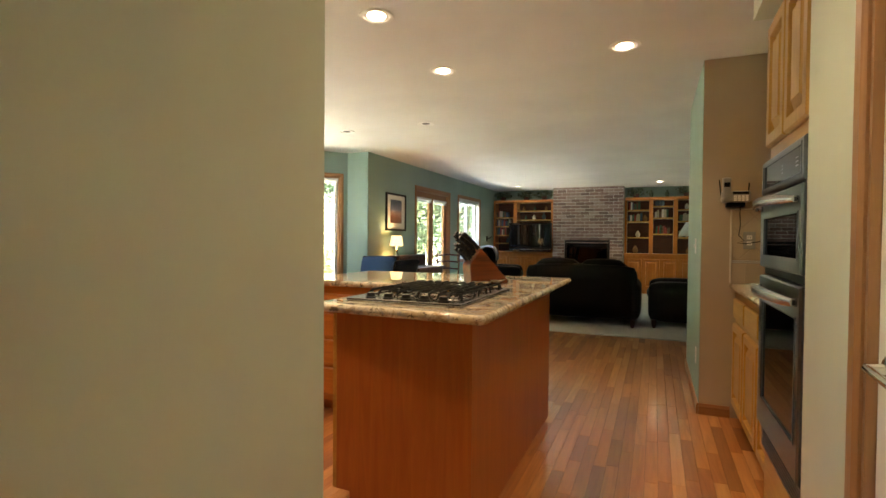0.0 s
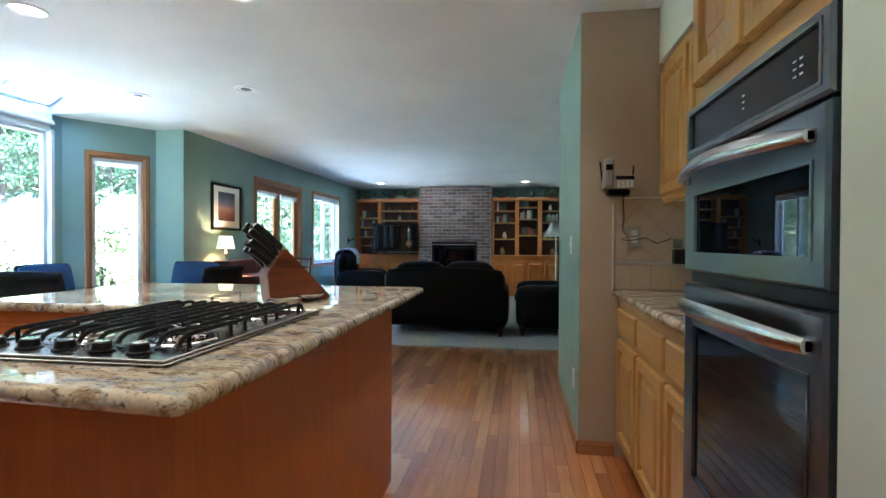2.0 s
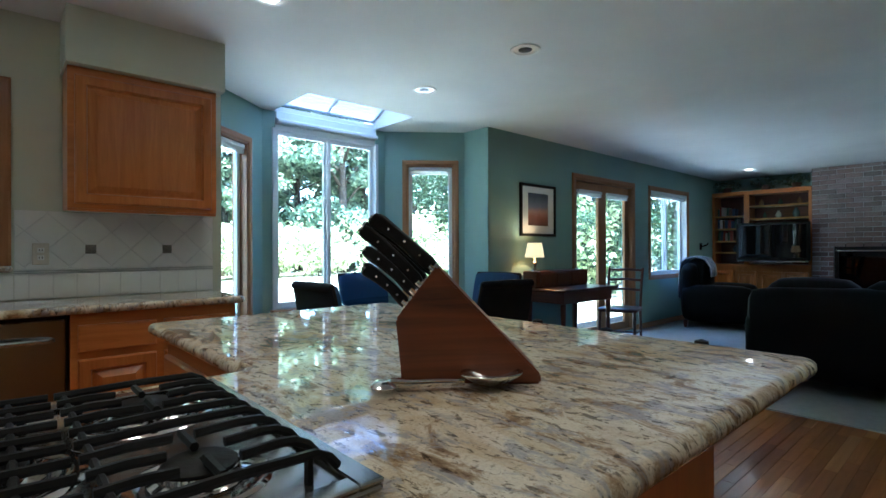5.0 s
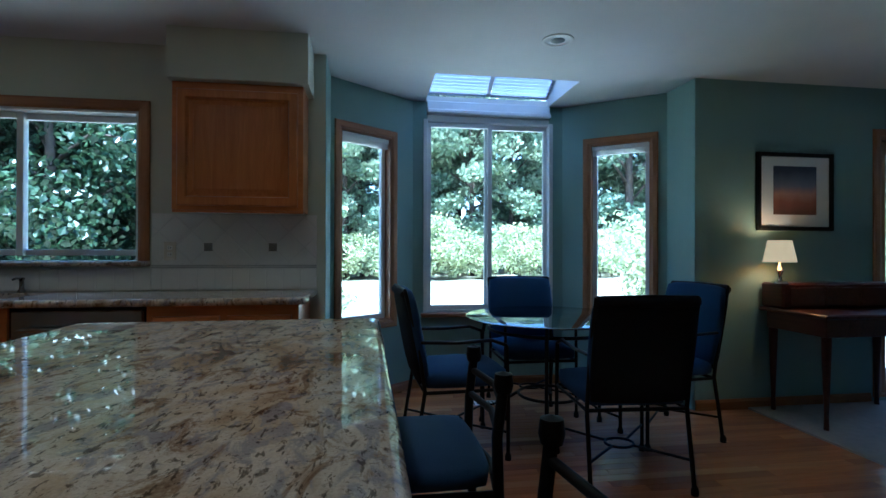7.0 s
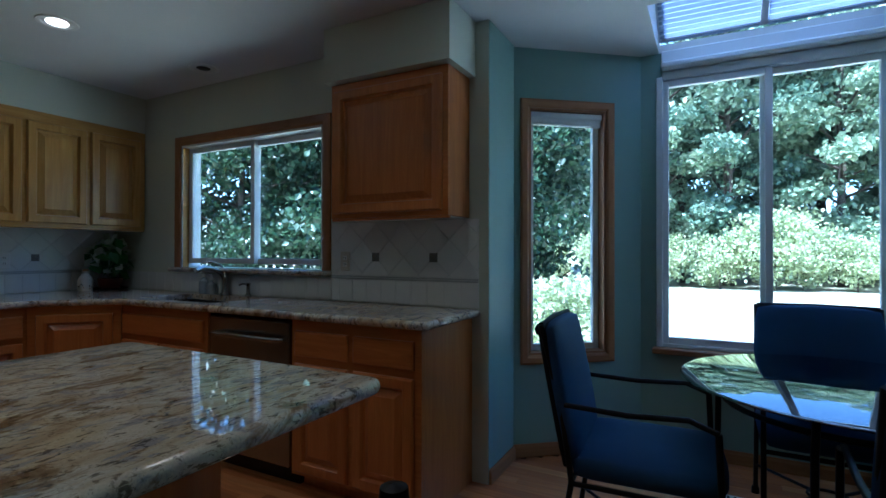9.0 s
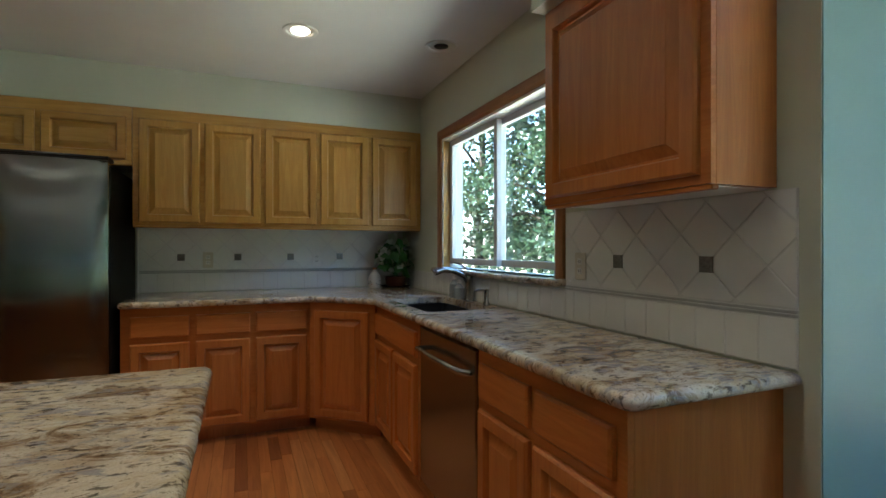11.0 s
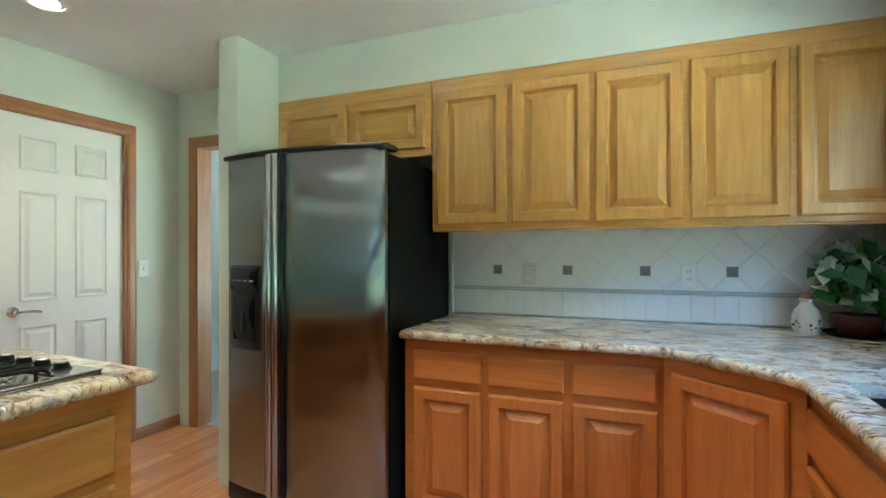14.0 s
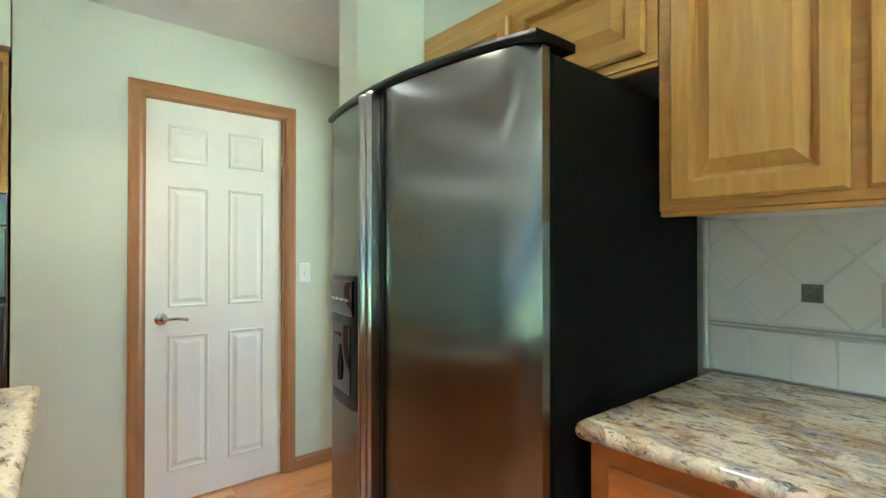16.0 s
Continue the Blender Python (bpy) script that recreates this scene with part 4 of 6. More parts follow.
SPLIT = 0.545
fridge_door("fridge_door", 0.004, SPLIT - 0.040, 0.12, FH, 0.03, FRIDGE_STEEL, FD + 0.004)
fridge_door("freezer_door", SPLIT + 0.040, FW - 0.004, 0.12, FH, 0.03, FRIDGE_STEEL, FD + 0.004)
for x0 in (SPLIT - 0.034, SPLIT + 0.004):
    fridge_door("handle", x0, x0 + 0.030, 0.13, FH - 0.004, 0.012, STEEL, FD + 0.004, 0.030, 6)
fridge_door("handle_recess", SPLIT - 0.045, SPLIT + 0.045, 0.12, FH - 0.002, 0.0, BLACK, FD + 0.004, -0.014, 4)
fridge_door("top_trim", -0.004, FW + 0.004, FH + 0.0005, FH + 0.020, 0.0, BLACK, FD - 0.08, 0.008)
fridge_door("bottom_grille", 0.0, FW, 0.02, 0.112, 0.0, BLACK, FD - 0.03, -0.02)
box("hinge_cap", 0.01, 0.10, FD - 0.10, FD - 0.02, FH + 0.021, FH + 0.036, BLACK, fr, 0.006)
dx0, dx1 = 0.635, 0.855
fridge_door("dispenser_frame", dx0, dx1, 0.80, 1.21, 0.008, BLACK, FD + 0.02, 0.010, 6)
fridge_door("dispenser_panel", dx0 + 0.012, dx1 - 0.012, 1.085, 1.195, 0.0, BLACK_GLASS, FD + 0.02, 0.014, 4)
fridge_door("dispenser_well", dx0 + 0.03, dx1 - 0.03, 0.84, 1.06, 0.0, BLACK_GLASS, FD + 0.02, 0.012, 4)
tube("dispenser_lever", [(0.745, FD + 0.100, 0.99), (0.745, FD + 0.108, 0.93), (0.745, FD + 0.104, 0.88)], 0.009, BLACK, fr)
for i in range(4):
    box("button", dx0 + 0.035 + i * 0.042, dx0 + 0.062 + i * 0.042, fridge_y(dx0 + 0.05 + i * 0.042) + 0.010, fridge_y(dx0 + 0.05 + i * 0.042) + 0.0155, 1.13, 1.138, CHROME, fr)

# ---- kitchen: ovens and east run ----
ov = root("wall_oven", pose(4.80, 1.690, 0, 0, 0, 90), label="stainless double wall oven with microwave above, built into oak", category="oven")
OW, OF = 0.650, 0.62
bm = bmesh.new()
bm_box(bm, 0.0, OW, 0.0, OF, 0.10, 2.138)
bm_box(bm, 0.0, OW, 0.0, OF - 0.07, 0.002, 0.10)
put_bm("cabinet_body", bm, OAK, ov)
bm = bmesh.new()
bm_box(bm, 0, OW, OF, OF + 0.018, 1.535, 2.138, 0.001)
put_bm("face_frame", bm, OAK_X, ov)
bm = bmesh.new()
bm_box(bm, 0, OW, OF, OF + 0.018, 0.10, 0.33, 0.001)
put_bm("lower_frame", bm, OAK_X, ov)
for i in range(2):
    front("door", 0.02 + i * 0.310, 1.59, 0.300, 0.50, OF + 0.019, ov, OAK)


def framed_glass(name, x0, x1, z0, z1, gx0, gx1, gz0, gz1, y, thick):
    """A steel front pressed round a sunken dark pane, with a bright bead round the pane."""
    bm = bmesh.new()
    outer = [(x0, z0), (x1, z0), (x1, z1), (x0, z1)]
    lip = [(gx0 - 0.006, gz0 - 0.006), (gx1 + 0.006, gz0 - 0.006), (gx1 + 0.006, gz1 + 0.006), (gx0 - 0.006, gz1 + 0.006)]
    inner = [(gx0, gz0), (gx1, gz0), (gx1, gz1), (gx0, gz1)]
    rims = [(outer, 0.0), (outer, thick - 0.006), (inset_poly(outer, 0.006), thick), (lip, thick), (lip, thick + 0.003), (inner, thick + 0.003), (inner, thick - 0.012)]
    loops = [[bm.verts.new((px, y + d, pz)) for px, pz in poly] for poly, d in rims]
    for l1, l2 in zip(loops, loops[1:]):
        for i in range(4):
            j = (i + 1) % 4
            bm.faces.new((l1[i], l1[j], l2[j], l2[i]))
    put_bm(name, bm, OVEN_STEEL, ov)
    box(name + "_glass", gx0, gx1, y + thick - 0.012, y + thick - 0.004, gz0, gz1, BLACK_GLASS, ov)


def bowed_handle(z, tall):
    """A broad flat bar that bows out between two end posts."""
    bm, n, rings = bmesh.new(), 14, []
    for i in range(n + 1):
        t = i / n
        x = 0.03 + (OW - 0.06) * t
        y = OF + 0.062 + 0.050 * math.sin(math.pi * t) ** 0.7
        zc, hh = z + 0.010 * math.sin(math.pi * t), tall * (0.62 + 0.38 * math.sin(math.pi * t) ** 0.5)
        rings.append([bm.verts.new((x, y + 0.009 * math.cos(a), zc + hh / 2 * math.sin(a))) for a in [2 * math.pi * k / 10 for k in range(10)]])
    for r1, r2 in zip(rings, rings[1:]):
        for k in range(10):
            bm.faces.new((r1[k], r1[(k + 1) % 10], r2[(k + 1) % 10], r2[k]))
    bm.faces.new(rings[0])
    bm.faces.new(rings[-1])
    for x in (0.03, OW - 0.055):
        bm_box(bm, x, x + 0.025, OF + 0.045, OF + 0.068, z - tall * 0.30, z + tall * 0.30, 0.004)
    put_bm("handle", bm, HANDLE_STEEL, ov, True, None, 50)


framed_glass("control_panel", 0.0, OW, 1.392, 1.530, 0.030, OW - 0.035, 1.415, 1.508, OF + 0.002, 0.045)
framed_glass("upper_door", 0.004, OW - 0.004, 1.095, 1.384, 0.045, OW - 0.085, 1.145, 1.292, OF + 0.002, 0.048)
box("vent", 0.004, OW - 0.004, OF + 0.002, OF + 0.030, 1.064, 1.092, BLACK, ov)
framed_glass("lower_door", 0.004, OW - 0.004, 0.44, 1.060, 0.050, OW - 0.085, 0.56, 0.955, OF + 0.002, 0.048)
box("base_vent", 0.004, OW - 0.004, OF + 0.002, OF + 0.030, 0.335, 0.436, BLACK, ov)
for k in range(6):
    box("vent_slat", 0.02, OW - 0.02, OF + 0.0302, OF + 0.034, 0.348 + k * 0.014, 0.353 + k * 0.014, OVEN_STEEL, ov)
bowed_handle(1.334, 0.036)
bowed_handle(1.008, 0.042)
for k in range(3):
    box("display_mark", 0.30, 0.310, OF + 0.0432, OF + 0.0440, 1.446 + k * 0.013, 1.449 + k * 0.013, VINYL, ov)
    for x in (0.085, 0.105):
        box("display_mark", x, x + 0.010, OF + 0.0432, OF + 0.0440, 1.446 + k * 0.013, 1.449 + k * 0.013, VINYL, ov)
cabinet("desk_cabinet", pose(4.80, 2.345, 0, 0, 0, 90), 1.37, 0, TOP, 0.575, row(3, 0.035, 1.335, 0.035, "drawer", 0.692, 0.82) + row(3, 0.035, 1.335, 0.035, "door", 0.112, 0.655),
        "honey oak base cabinet with three drawers beside the ovens", group="base cabinets")
cabinet("side_wall_cabinet", pose(4.80, 2.345, 0, 0, 0, 90), 1.37, 1.40, 2.138, 0.36, row(3, 0.03, 1.34, 0.03, "door", 1.425, 2.08), "honey oak wall cabinet with raised-panel doors beside the ovens", toe=0, group="wall cabinets")
tagged(slab("side_countertop", [(4.185, 2.343), (4.80, 2.343), (4.80, 3.719), (4.185, 3.719)], TOP, 0.915, GRANITE), label="polished granite countertop beside the wall ovens", category="countertop")

# ---- island ----
cabinet("island_cook_cabinet", pose(3.065, 1.69, 0, 0, 0, 90), 1.55, 0, TOP, 0.655, [("drawer", 0.06, 0.94, 0.62, 0.79)] + row(2, 0.06, 0.94, 0.04, "door", 0.112, 0.585),
        "honey oak island cabinet with plain end panels under the cooktop", group="island", panel=OAK_PANEL)
cabinet("island_side_cabinet", pose(1.49, 3.235, 0, 0, 0, 0) @ pose(0.90, 0, 0, 0, 0, 180), 0.90, 0, TOP, 0.555,
        row(1, 0.03, 0.42, 0.03, "drawer", 0.71, 0.82) + [("drawer", 0.45, 0.87, 0.71, 0.82), ("drawer", 0.45, 0.87, 0.53, 0.685), ("drawer", 0.45, 0.87, 0.34, 0.505), ("drawer", 0.45, 0.87, 0.13, 0.315), ("door", 0.03, 0.42, 0.13, 0.685)],
        "honey oak island cabinet with a stack of drawers", group="island", mat=OAK_WARM_LIT, mat_x=OAK_WARM_LIT_X, panel=OAK_PANEL)
ISL = round_poly([(2.32, 1.655), (3.145, 1.60), (3.145, 3.69), (1.375, 3.68), (1.375, 2.635), (2.32, 2.64)], [0.03, 0.05, 0.05, 0.04, 0.04, 0.03])
tagged(slab("island_countertop", ISL, TOP, 0.915, GRANITE), label="L-shaped polished granite island top with a bullnose edge", category="countertop")

# gas cooktop
ck = root("cooktop", pose(2.425, 1.765, 0.915), label="five-burner stainless gas cooktop with black cast-iron grates", category="cooktop")
CW, CL = 0.56, 0.78
bm = bmesh.new()
bm_box(bm, 0, CW, 0, CL, 0.0005, 0.010, 0.004)
put_bm("tray", bm, TRAY, ck)
bm = bmesh.new()
for x0, x1, y0, y1 in ((0.0, CW, 0.0, 0.105), (0.0, CW, CL - 0.030, CL), (0.0, 0.026, 0.105, CL - 0.030), (CW - 0.026, CW, 0.105, CL - 0.030)):
    bm_box(bm, x0, x1, y0, y1, 0.0102, 0.0165, 0.002)
put_bm("rim", bm, TRAY, ck)
BURNERS = ((0.15, 0.235, 0.038), (0.42, 0.235, 0.046), (0.28, 0.440, 0.058), (0.15, 0.635, 0.046), (0.42, 0.635, 0.038))
for bx, by, br in BURNERS:
    lathe("burner_bowl", [(br * 2.0, 0.0103), (br * 1.9, 0.0135), (br * 1.6, 0.0125), (br * 1.5, 0.0110)], CHROME, ck, 28, pose(bx, by, 0), False)
    lathe("burner", [(br * 1.35, 0.0104), (br * 1.35, 0.017), (br * 1.12, 0.020), (br * 1.08, 0.027), (br * 0.9, 0.028), (0.001, 0.028)], CHROME, ck, 28, pose(bx, by, 0), False)
    lathe("burner_cap", [(br, 0.0275), (br * 1.02, 0.030), (br * 0.9, 0.033), (0.001, 0.034)], IRON, ck, 24, pose(bx, by, 0), False)


def grate_bar(bm, x, ya, yb, down_a, down_b):
    """A flat-sided cast bar along y whose free ends curl down to the rim."""
    pts = []
    if down_a:
        pts += [(x, ya - 0.004, 0.020), (x, ya + 0.006, 0.032)]
    pts += [(x, ya + (0.022 if down_a else 0), 0.040), (x, (ya + yb) / 2, 0.042), (x, yb - (0.022 if down_b else 0), 0.040)]
    if down_b:
        pts += [(x, yb - 0.006, 0.032), (x, yb + 0.004, 0.020)]
    bm_tube(bm, pts, 0.0058, 6)


def grate(y0, y1, burner_y, curl_low, curl_high):
    bm = bmesh.new()
    n = 10
    for i in range(n):
        x = 0.052 + (CW - 0.104) * i / (n - 1)
        d = min(abs(x - bx) for bx, by, br in BURNERS if abs(by - burner_y) < 0.02)
        if d < 0.05:
            gap = 0.030
        elif d < 0.085:
            gap = 0.012
        else:
            gap = 0.0
        if gap and burner_y != 0.440:
            grate_bar(bm, x, y0, burner_y - gap, curl_low, False)
            grate_bar(bm, x, burner_y + gap, y1, False, curl_high)
        else:
            grate_bar(bm, x, y0, y1, curl_low, curl_high)
    for y in ((y0 + 0.045, y1 - 0.045) if burner_y == 0.440 else ((y1 - 0.012,) if curl_low else (y0 + 0.012,))):
        bm_tube(bm, [(0.045, y, 0.0370), (CW - 0.045, y, 0.0370)], 0.0045, 6)
    for x in (0.052, CW - 0.052):
        for y in (y0 + 0.030, y1 - 0.030):
            bm_tube(bm, [(x, y, 0.0103), (x, y, 0.039)], 0.0055, 6)
    for bx, by, br in BURNERS:
        if abs(by - burner_y) < 0.02 and burner_y != 0.440:
            for sx in (-1, 1):
                bm_tube(bm, [(bx + sx * 0.020, by, 0.040), (bx + sx * 0.075, by, 0.040)], 0.0055, 6)
    put_bm("grate", bm, IRON, ck, True, None, 40)


grate(0.118, 0.345, 0.235, True, False)
grate(0.352, 0.528, 0.440, False, False)
grate(0.535, 0.748, 0.635, False, True)
for i in range(5):
    x = 0.10 + i * 0.090
    lathe("knob", [(0.026, 0.0167), (0.026, 0.020), (0.021, 0.022), (0.019, 0.036), (0.016, 0.038), (0.001, 0.0385)], BLACK, ck, 20, pose(x, 0.055, 0), False)
    lathe("knob_cap", [(0.015, 0.0387), (0.014, 0.0400), (0.001, 0.0402)], CHROME, ck, 16, pose(x, 0.055, 0), False)


# ---- on the island ----
kb = root("knife_block", pose(2.612, 2.855, 0.915, 0, 0, 47), label="dark cherry knife block full of black-handled knives on the granite", category="knife block")
verts = [(0.0, 0, 0), (0.27, 0, 0), (0.27, 0, 0.018), (0.070, 0, 0.228), (-0.010, 0, 0.125), (0.0, 0, 0.02)]
bm = bmesh.new()
fr0 = [bm.verts.new((x, -0.055, z)) for x, y, z in verts]
fr1 = [bm.verts.new((x, 0.055, z)) for x, y, z in verts]
n = len(verts)
for i in range(n):
    bm.faces.new((fr0[i], fr0[(i + 1) % n], fr1[(i + 1) % n], fr1[i]))
bm.faces.new(fr0)
bm.faces.new(fr1)
bmesh.ops.bevel(bm, geom=bm.edges[:], offset=0.004, segments=2, affect="EDGES")
put_bm("block", bm, BLOCK_WOOD, kb)
dirv = Vector((-0.75, 0, 0.66))      # the way the knives point out
KNIVES = [(0.90, y, 0.15, 0.0105) for y in (-0.034, 0.0, 0.034)] + [(0.68, y, 0.135, 0.0095) for y in (-0.036, -0.012, 0.012, 0.036)]
KNIVES += [(0.44, y, 0.12, 0.0082) for y in (-0.038, -0.019, 0.0, 0.019, 0.038)] + [(0.20, y, 0.11, 0.009) for y in (-0.028, 0.016)]
rk = random.Random(12)
for a, y, ln, rr in KNIVES:
    ln, a = ln * rk.uniform(1.0, 1.22), a + rk.uniform(-0.07, 0.07)
    dirv = Vector((-0.75 + rk.uniform(-0.05, 0.05), rk.uniform(-0.06, 0.06), 0.66 + rk.uniform(-0.05, 0.05)))
    p0 = Vector((-0.010 + 0.08 * a, y, 0.125 + 0.103 * a))
    side = Vector((0.66, 0, 0.75))
    bm, rings = bmesh.new(), []
    for t, fat in ((0.03, 0.80), (0.10, 1.0), (0.40, 0.92), (0.70, 1.02), (0.93, 1.15), (1.0, 0.95)):
        c = p0 + dirv * (ln * t) + side * (0.006 * math.sin(3.0 * t))
        ring = []
        for k in range(12):
            a = 2 * math.pi * (k + 0.5) / 12
            u, w = math.cos(a), math.sin(a)
            u, w = math.copysign(abs(u) ** 0.55, u), math.copysign(abs(w) ** 0.55, w)
            ring.append(bm.verts.new(c + side * (rr * 1.30 * fat * u) + Vector((0, rr * 0.86 * w, 0))))
        rings.append(ring)
    for r1, r2 in zip(rings, rings[1:]):
        for k in range(12):
            bm.faces.new((r1[k], r1[(k + 1) % 12], r2[(k + 1) % 12], r2[k]))
    bm.faces.new(rings[0])
    bm.faces.new(rings[-1])
    put_bm("knife_handle", bm, BLACK, kb, True, None, 50)
    tube("bolster", [p0 - dirv * 0.004, p0 + dirv * 0.012], rr * 1.02, CHROME, kb)
    top = p0 + dirv * (ln * 0.98) + side * 0.001
    tube("butt_cap", [top, top + dirv * (ln * 0.045)], rr * 0.85, CHROME, kb)
    for t in (0.25, 0.5, 0.75):
        q = p0 + dirv * (ln * t) + side * (0.006 * math.sin(3.0 * t))
        tube("rivet", [q - Vector((0, rr * 0.90, 0)), q + Vector((0, rr * 0.90, 0))], 0.0022, CHROME, kb, 6)
sr = root("spoon_rest", pose(2.750, 2.868, 0.916, 0, 0, 57), label="polished steel spoon rest lying beside the knife block", category="spoon rest")
verts, faces = [], []
N1, N2 = 20, 6
for j in range(N2 + 1):
    f = j / N2
    for i in range(N1):
        a = 2 * math.pi * i / N1
        verts.append((0.07 + 0.062 * f * math.cos(a), 0.043 * f * math.sin(a), 0.003 + 0.024 * f ** 2.0))
for j in range(N2):
    for i in range(N1):
        faces.append((j * N1 + i, j * N1 + (i + 1) % N1, (j + 1) * N1 + (i + 1) % N1, (j + 1) * N1 + i))
bowl = put("bowl", verts, faces, CHROME, sr, True)
sol = bowl.modifiers.new("thickness", "SOLIDIFY")
sol.thickness = 0.0025
tube("handle", [(0.018, 0, 0.012), (-0.03, 0, 0.014), (-0.08, 0.005, 0.012), (-0.12, 0.0, 0.016)], 0.007, CHROME, sr, 8, False, 0.011)
lathe("handle_end", [(0.001, 0), (0.022, 0.001), (0.026, 0.008), (0.018, 0.016), (0.001, 0.018)], CHROME, sr, 18, pose(-0.13, 0, 0.003), False)

# ---- on the south counter ----
POT = plain("painted_stoneware", (0.70, 0.66, 0.56), 0.3, grain=30)
jar = root("ceramic_jar", pose(0.29, 0.16, 0.915), label="small cream stoneware jar with dark painted sprigs", category="jar")
lathe("body", [(0.001, 0), (0.042, 0.0), (0.052, 0.02), (0.055, 0.06), (0.045, 0.10), (0.024, 0.125), (0.022, 0.14), (0.027, 0.148), (0.020, 0.149)], POT, jar, 24, None, False)
rj = random.Random(6)
for k in range(34):
    a, z = rj.uniform(0, 6.283), rj.uniform(0.022, 0.062)
    rad = rj.uniform(0.0025, 0.0055)
    lathe("painted_dab", [(0.0005, 0.0), (rad, 0.0), (rad * 1.1, -0.003)], (DARK_SIDE, TRIM, LEAF_DEEP)[k % 3], jar, 8, pose((0.0525 + z * 0.04) * math.cos(a), (0.0525 + z * 0.04) * math.sin(a), z, 0, 90, math.degrees(a)) @ pose(0, 0, 0.0006), False)
lathe("stopper", [(0.019, 0.148), (0.019, 0.165), (0.001, 0.168)], TRIM, jar, 16, None, False)


def leaf_cloud(rnd, count, centre, spread, size, shape=1.0):
    """Leaves as small folded blades scattered in a soft ball."""
    verts, faces = [], []
    for _ in range(count):
        d = Vector((rnd.gauss(0, 1), rnd.gauss(0, 1), rnd.gauss(0, 1)))
        d = d.normalized() * (rnd.random() ** 0.4)
        p = Vector(centre) + Vector((d.x * spread[0], d.y * spread[1], d.z * spread[2]))
        q = Euler((rnd.uniform(-1.2, 1.2), rnd.uniform(-1.2, 1.2), rnd.uniform(0, 6.28))).to_matrix()
        s = size * rnd.uniform(0.6, 1.3)
        k = len(verts)
        for v in ((-0.5, 0, 0), (-0.1, 0.32 * shape, 0.06), (0.5, 0, 0), (-0.1, -0.32 * shape, 0.06)):
            verts.append(tuple(p + q @ Vector(v) * s))
        faces += [(k, k + 1, k + 2), (k, k + 2, k + 3)]
    return verts, faces


PLANT_LEAF = leaf_material("houseplant_leaf", (0.03, 0.12, 0.03), (0.09, 0.26, 0.06))
plant = root("potted_plant", pose(0.115, 0.17, 0.915), label="potted plant with dark green and pale variegated leaves", category="plant")
lathe("saucer", [(0.001, 0), (0.105, 0.0), (0.125, 0.014), (0.120, 0.015), (0.100, 0.005), (0.001, 0.004)], DARK_SIDE, plant, 28, None, False)
lathe("pot", [(0.001, 0.005), (0.06, 0.005), (0.080, 0.03), (0.086, 0.085), (0.090, 0.090), (0.080, 0.086), (0.001, 0.078)], MAHOGANY, plant, 24, None, False)
v, f = leaf_cloud(random.Random(3), 95, (0, 0, 0.24), (0.145, 0.13, 0.16), 0.110, 1.3)
put("leaves", v, f, PLANT_LEAF, plant)
PALE_LEAF = leaf_material("leaf_variegated", (0.42, 0.50, 0.36), (0.62, 0.66, 0.55))
v, f = leaf_cloud(random.Random(4), 36, (0.02, 0.03, 0.27), (0.16, 0.14, 0.15), 0.10, 1.3)
put("pale_leaves", v, f, PALE_LEAF, plant)
for k in range(7):
    a = k * 0.9
    tube("stem", [(0.01 * math.cos(a), 0.01 * math.sin(a), 0.09), (0.05 * math.cos(a), 0.05 * math.sin(a), 0.17), (0.09 * math.cos(a), 0.08 * math.sin(a), 0.25)], 0.003, LEAF, plant, 5)


def wall_plate(name, m, label, kind, mat=None):
    r = root(name, m, label=label, category="outlet" if kind == "outlet" else "switch", group="wall plates")
    box("plate", -0.036, 0.036, 0.0, 0.006, -0.058, 0.058, mat or POT, r, 0.003)
    if kind == "outlet":
        for z in (-0.02, 0.02):
            box("socket", -0.015, 0.015, 0.0062, 0.009, z - 0.013, z + 0.013, WHITE_PAINT, r, 0.002)
            for x in (-0.006, 0.006):
                box("slot", x - 0.0015, x + 0.0015, 0.0091, 0.0096, z - 0.005, z + 0.006, BLACK, r)
    else:
        box("toggle", -0.006, 0.006, 0.0062, 0.016, -0.012, 0.012, WHITE_PAINT, r, 0.002)


wall_plate("outlet", pose(1.535, 0.006, 1.150), "almond outlet plate on the tiled backsplash", "outlet")
wall_plate("outlet", pose(0.735, 0.006, 1.150), "almond outlet plate on the tiled backsplash", "outlet", WHITE_PAINT)
wall_plate("outlet", pose(-0.032, 2.415, 1.160, 0, 0, -90), "almond outlet plate on the tiled backsplash", "outlet")
wall_plate("light_switch", pose(4.139, 0.355, 1.16, 0, 0, 90), "white toggle light switch on the painted wall", "switch", WHITE_PAINT)
wall_plate("light_switch", pose(4.009, 4.15, 1.16, 0, 0, 90), "white toggle light switch on the teal wall", "switch", WHITE_PAINT)
wall_plate("outlet", pose(4.009, 3.95, 0.36, 0, 0, 90), "white outlet plate low on the teal wall", "outlet", WHITE_PAINT)

# cordless telephone on the end wall, with its cord and adapter
GREY = plain("grey_plastic", (0.36, 0.36, 0.34), 0.4)
ph = root("wall_telephone", pose(4.292, 3.719, 1.440, 0, 0, 180), label="grey cordless telephone and answering base fixed to the wall", category="telephone")
box("base", 0.0, 0.17, 0.0, 0.075, 0.02, 0.095, GREY, ph, 0.012, None, 2)
box("display", 0.012, 0.105, 0.0755, 0.078, 0.070, 0.088, DARK_SIDE, ph, 0.001)
for i in range(4):
    for j in range(3):
        box("key", 0.016 + i * 0.022, 0.032 + i * 0.022, 0.0755, 0.0785, 0.028 + j * 0.013, 0.037 + j * 0.013, VINYL, ph)
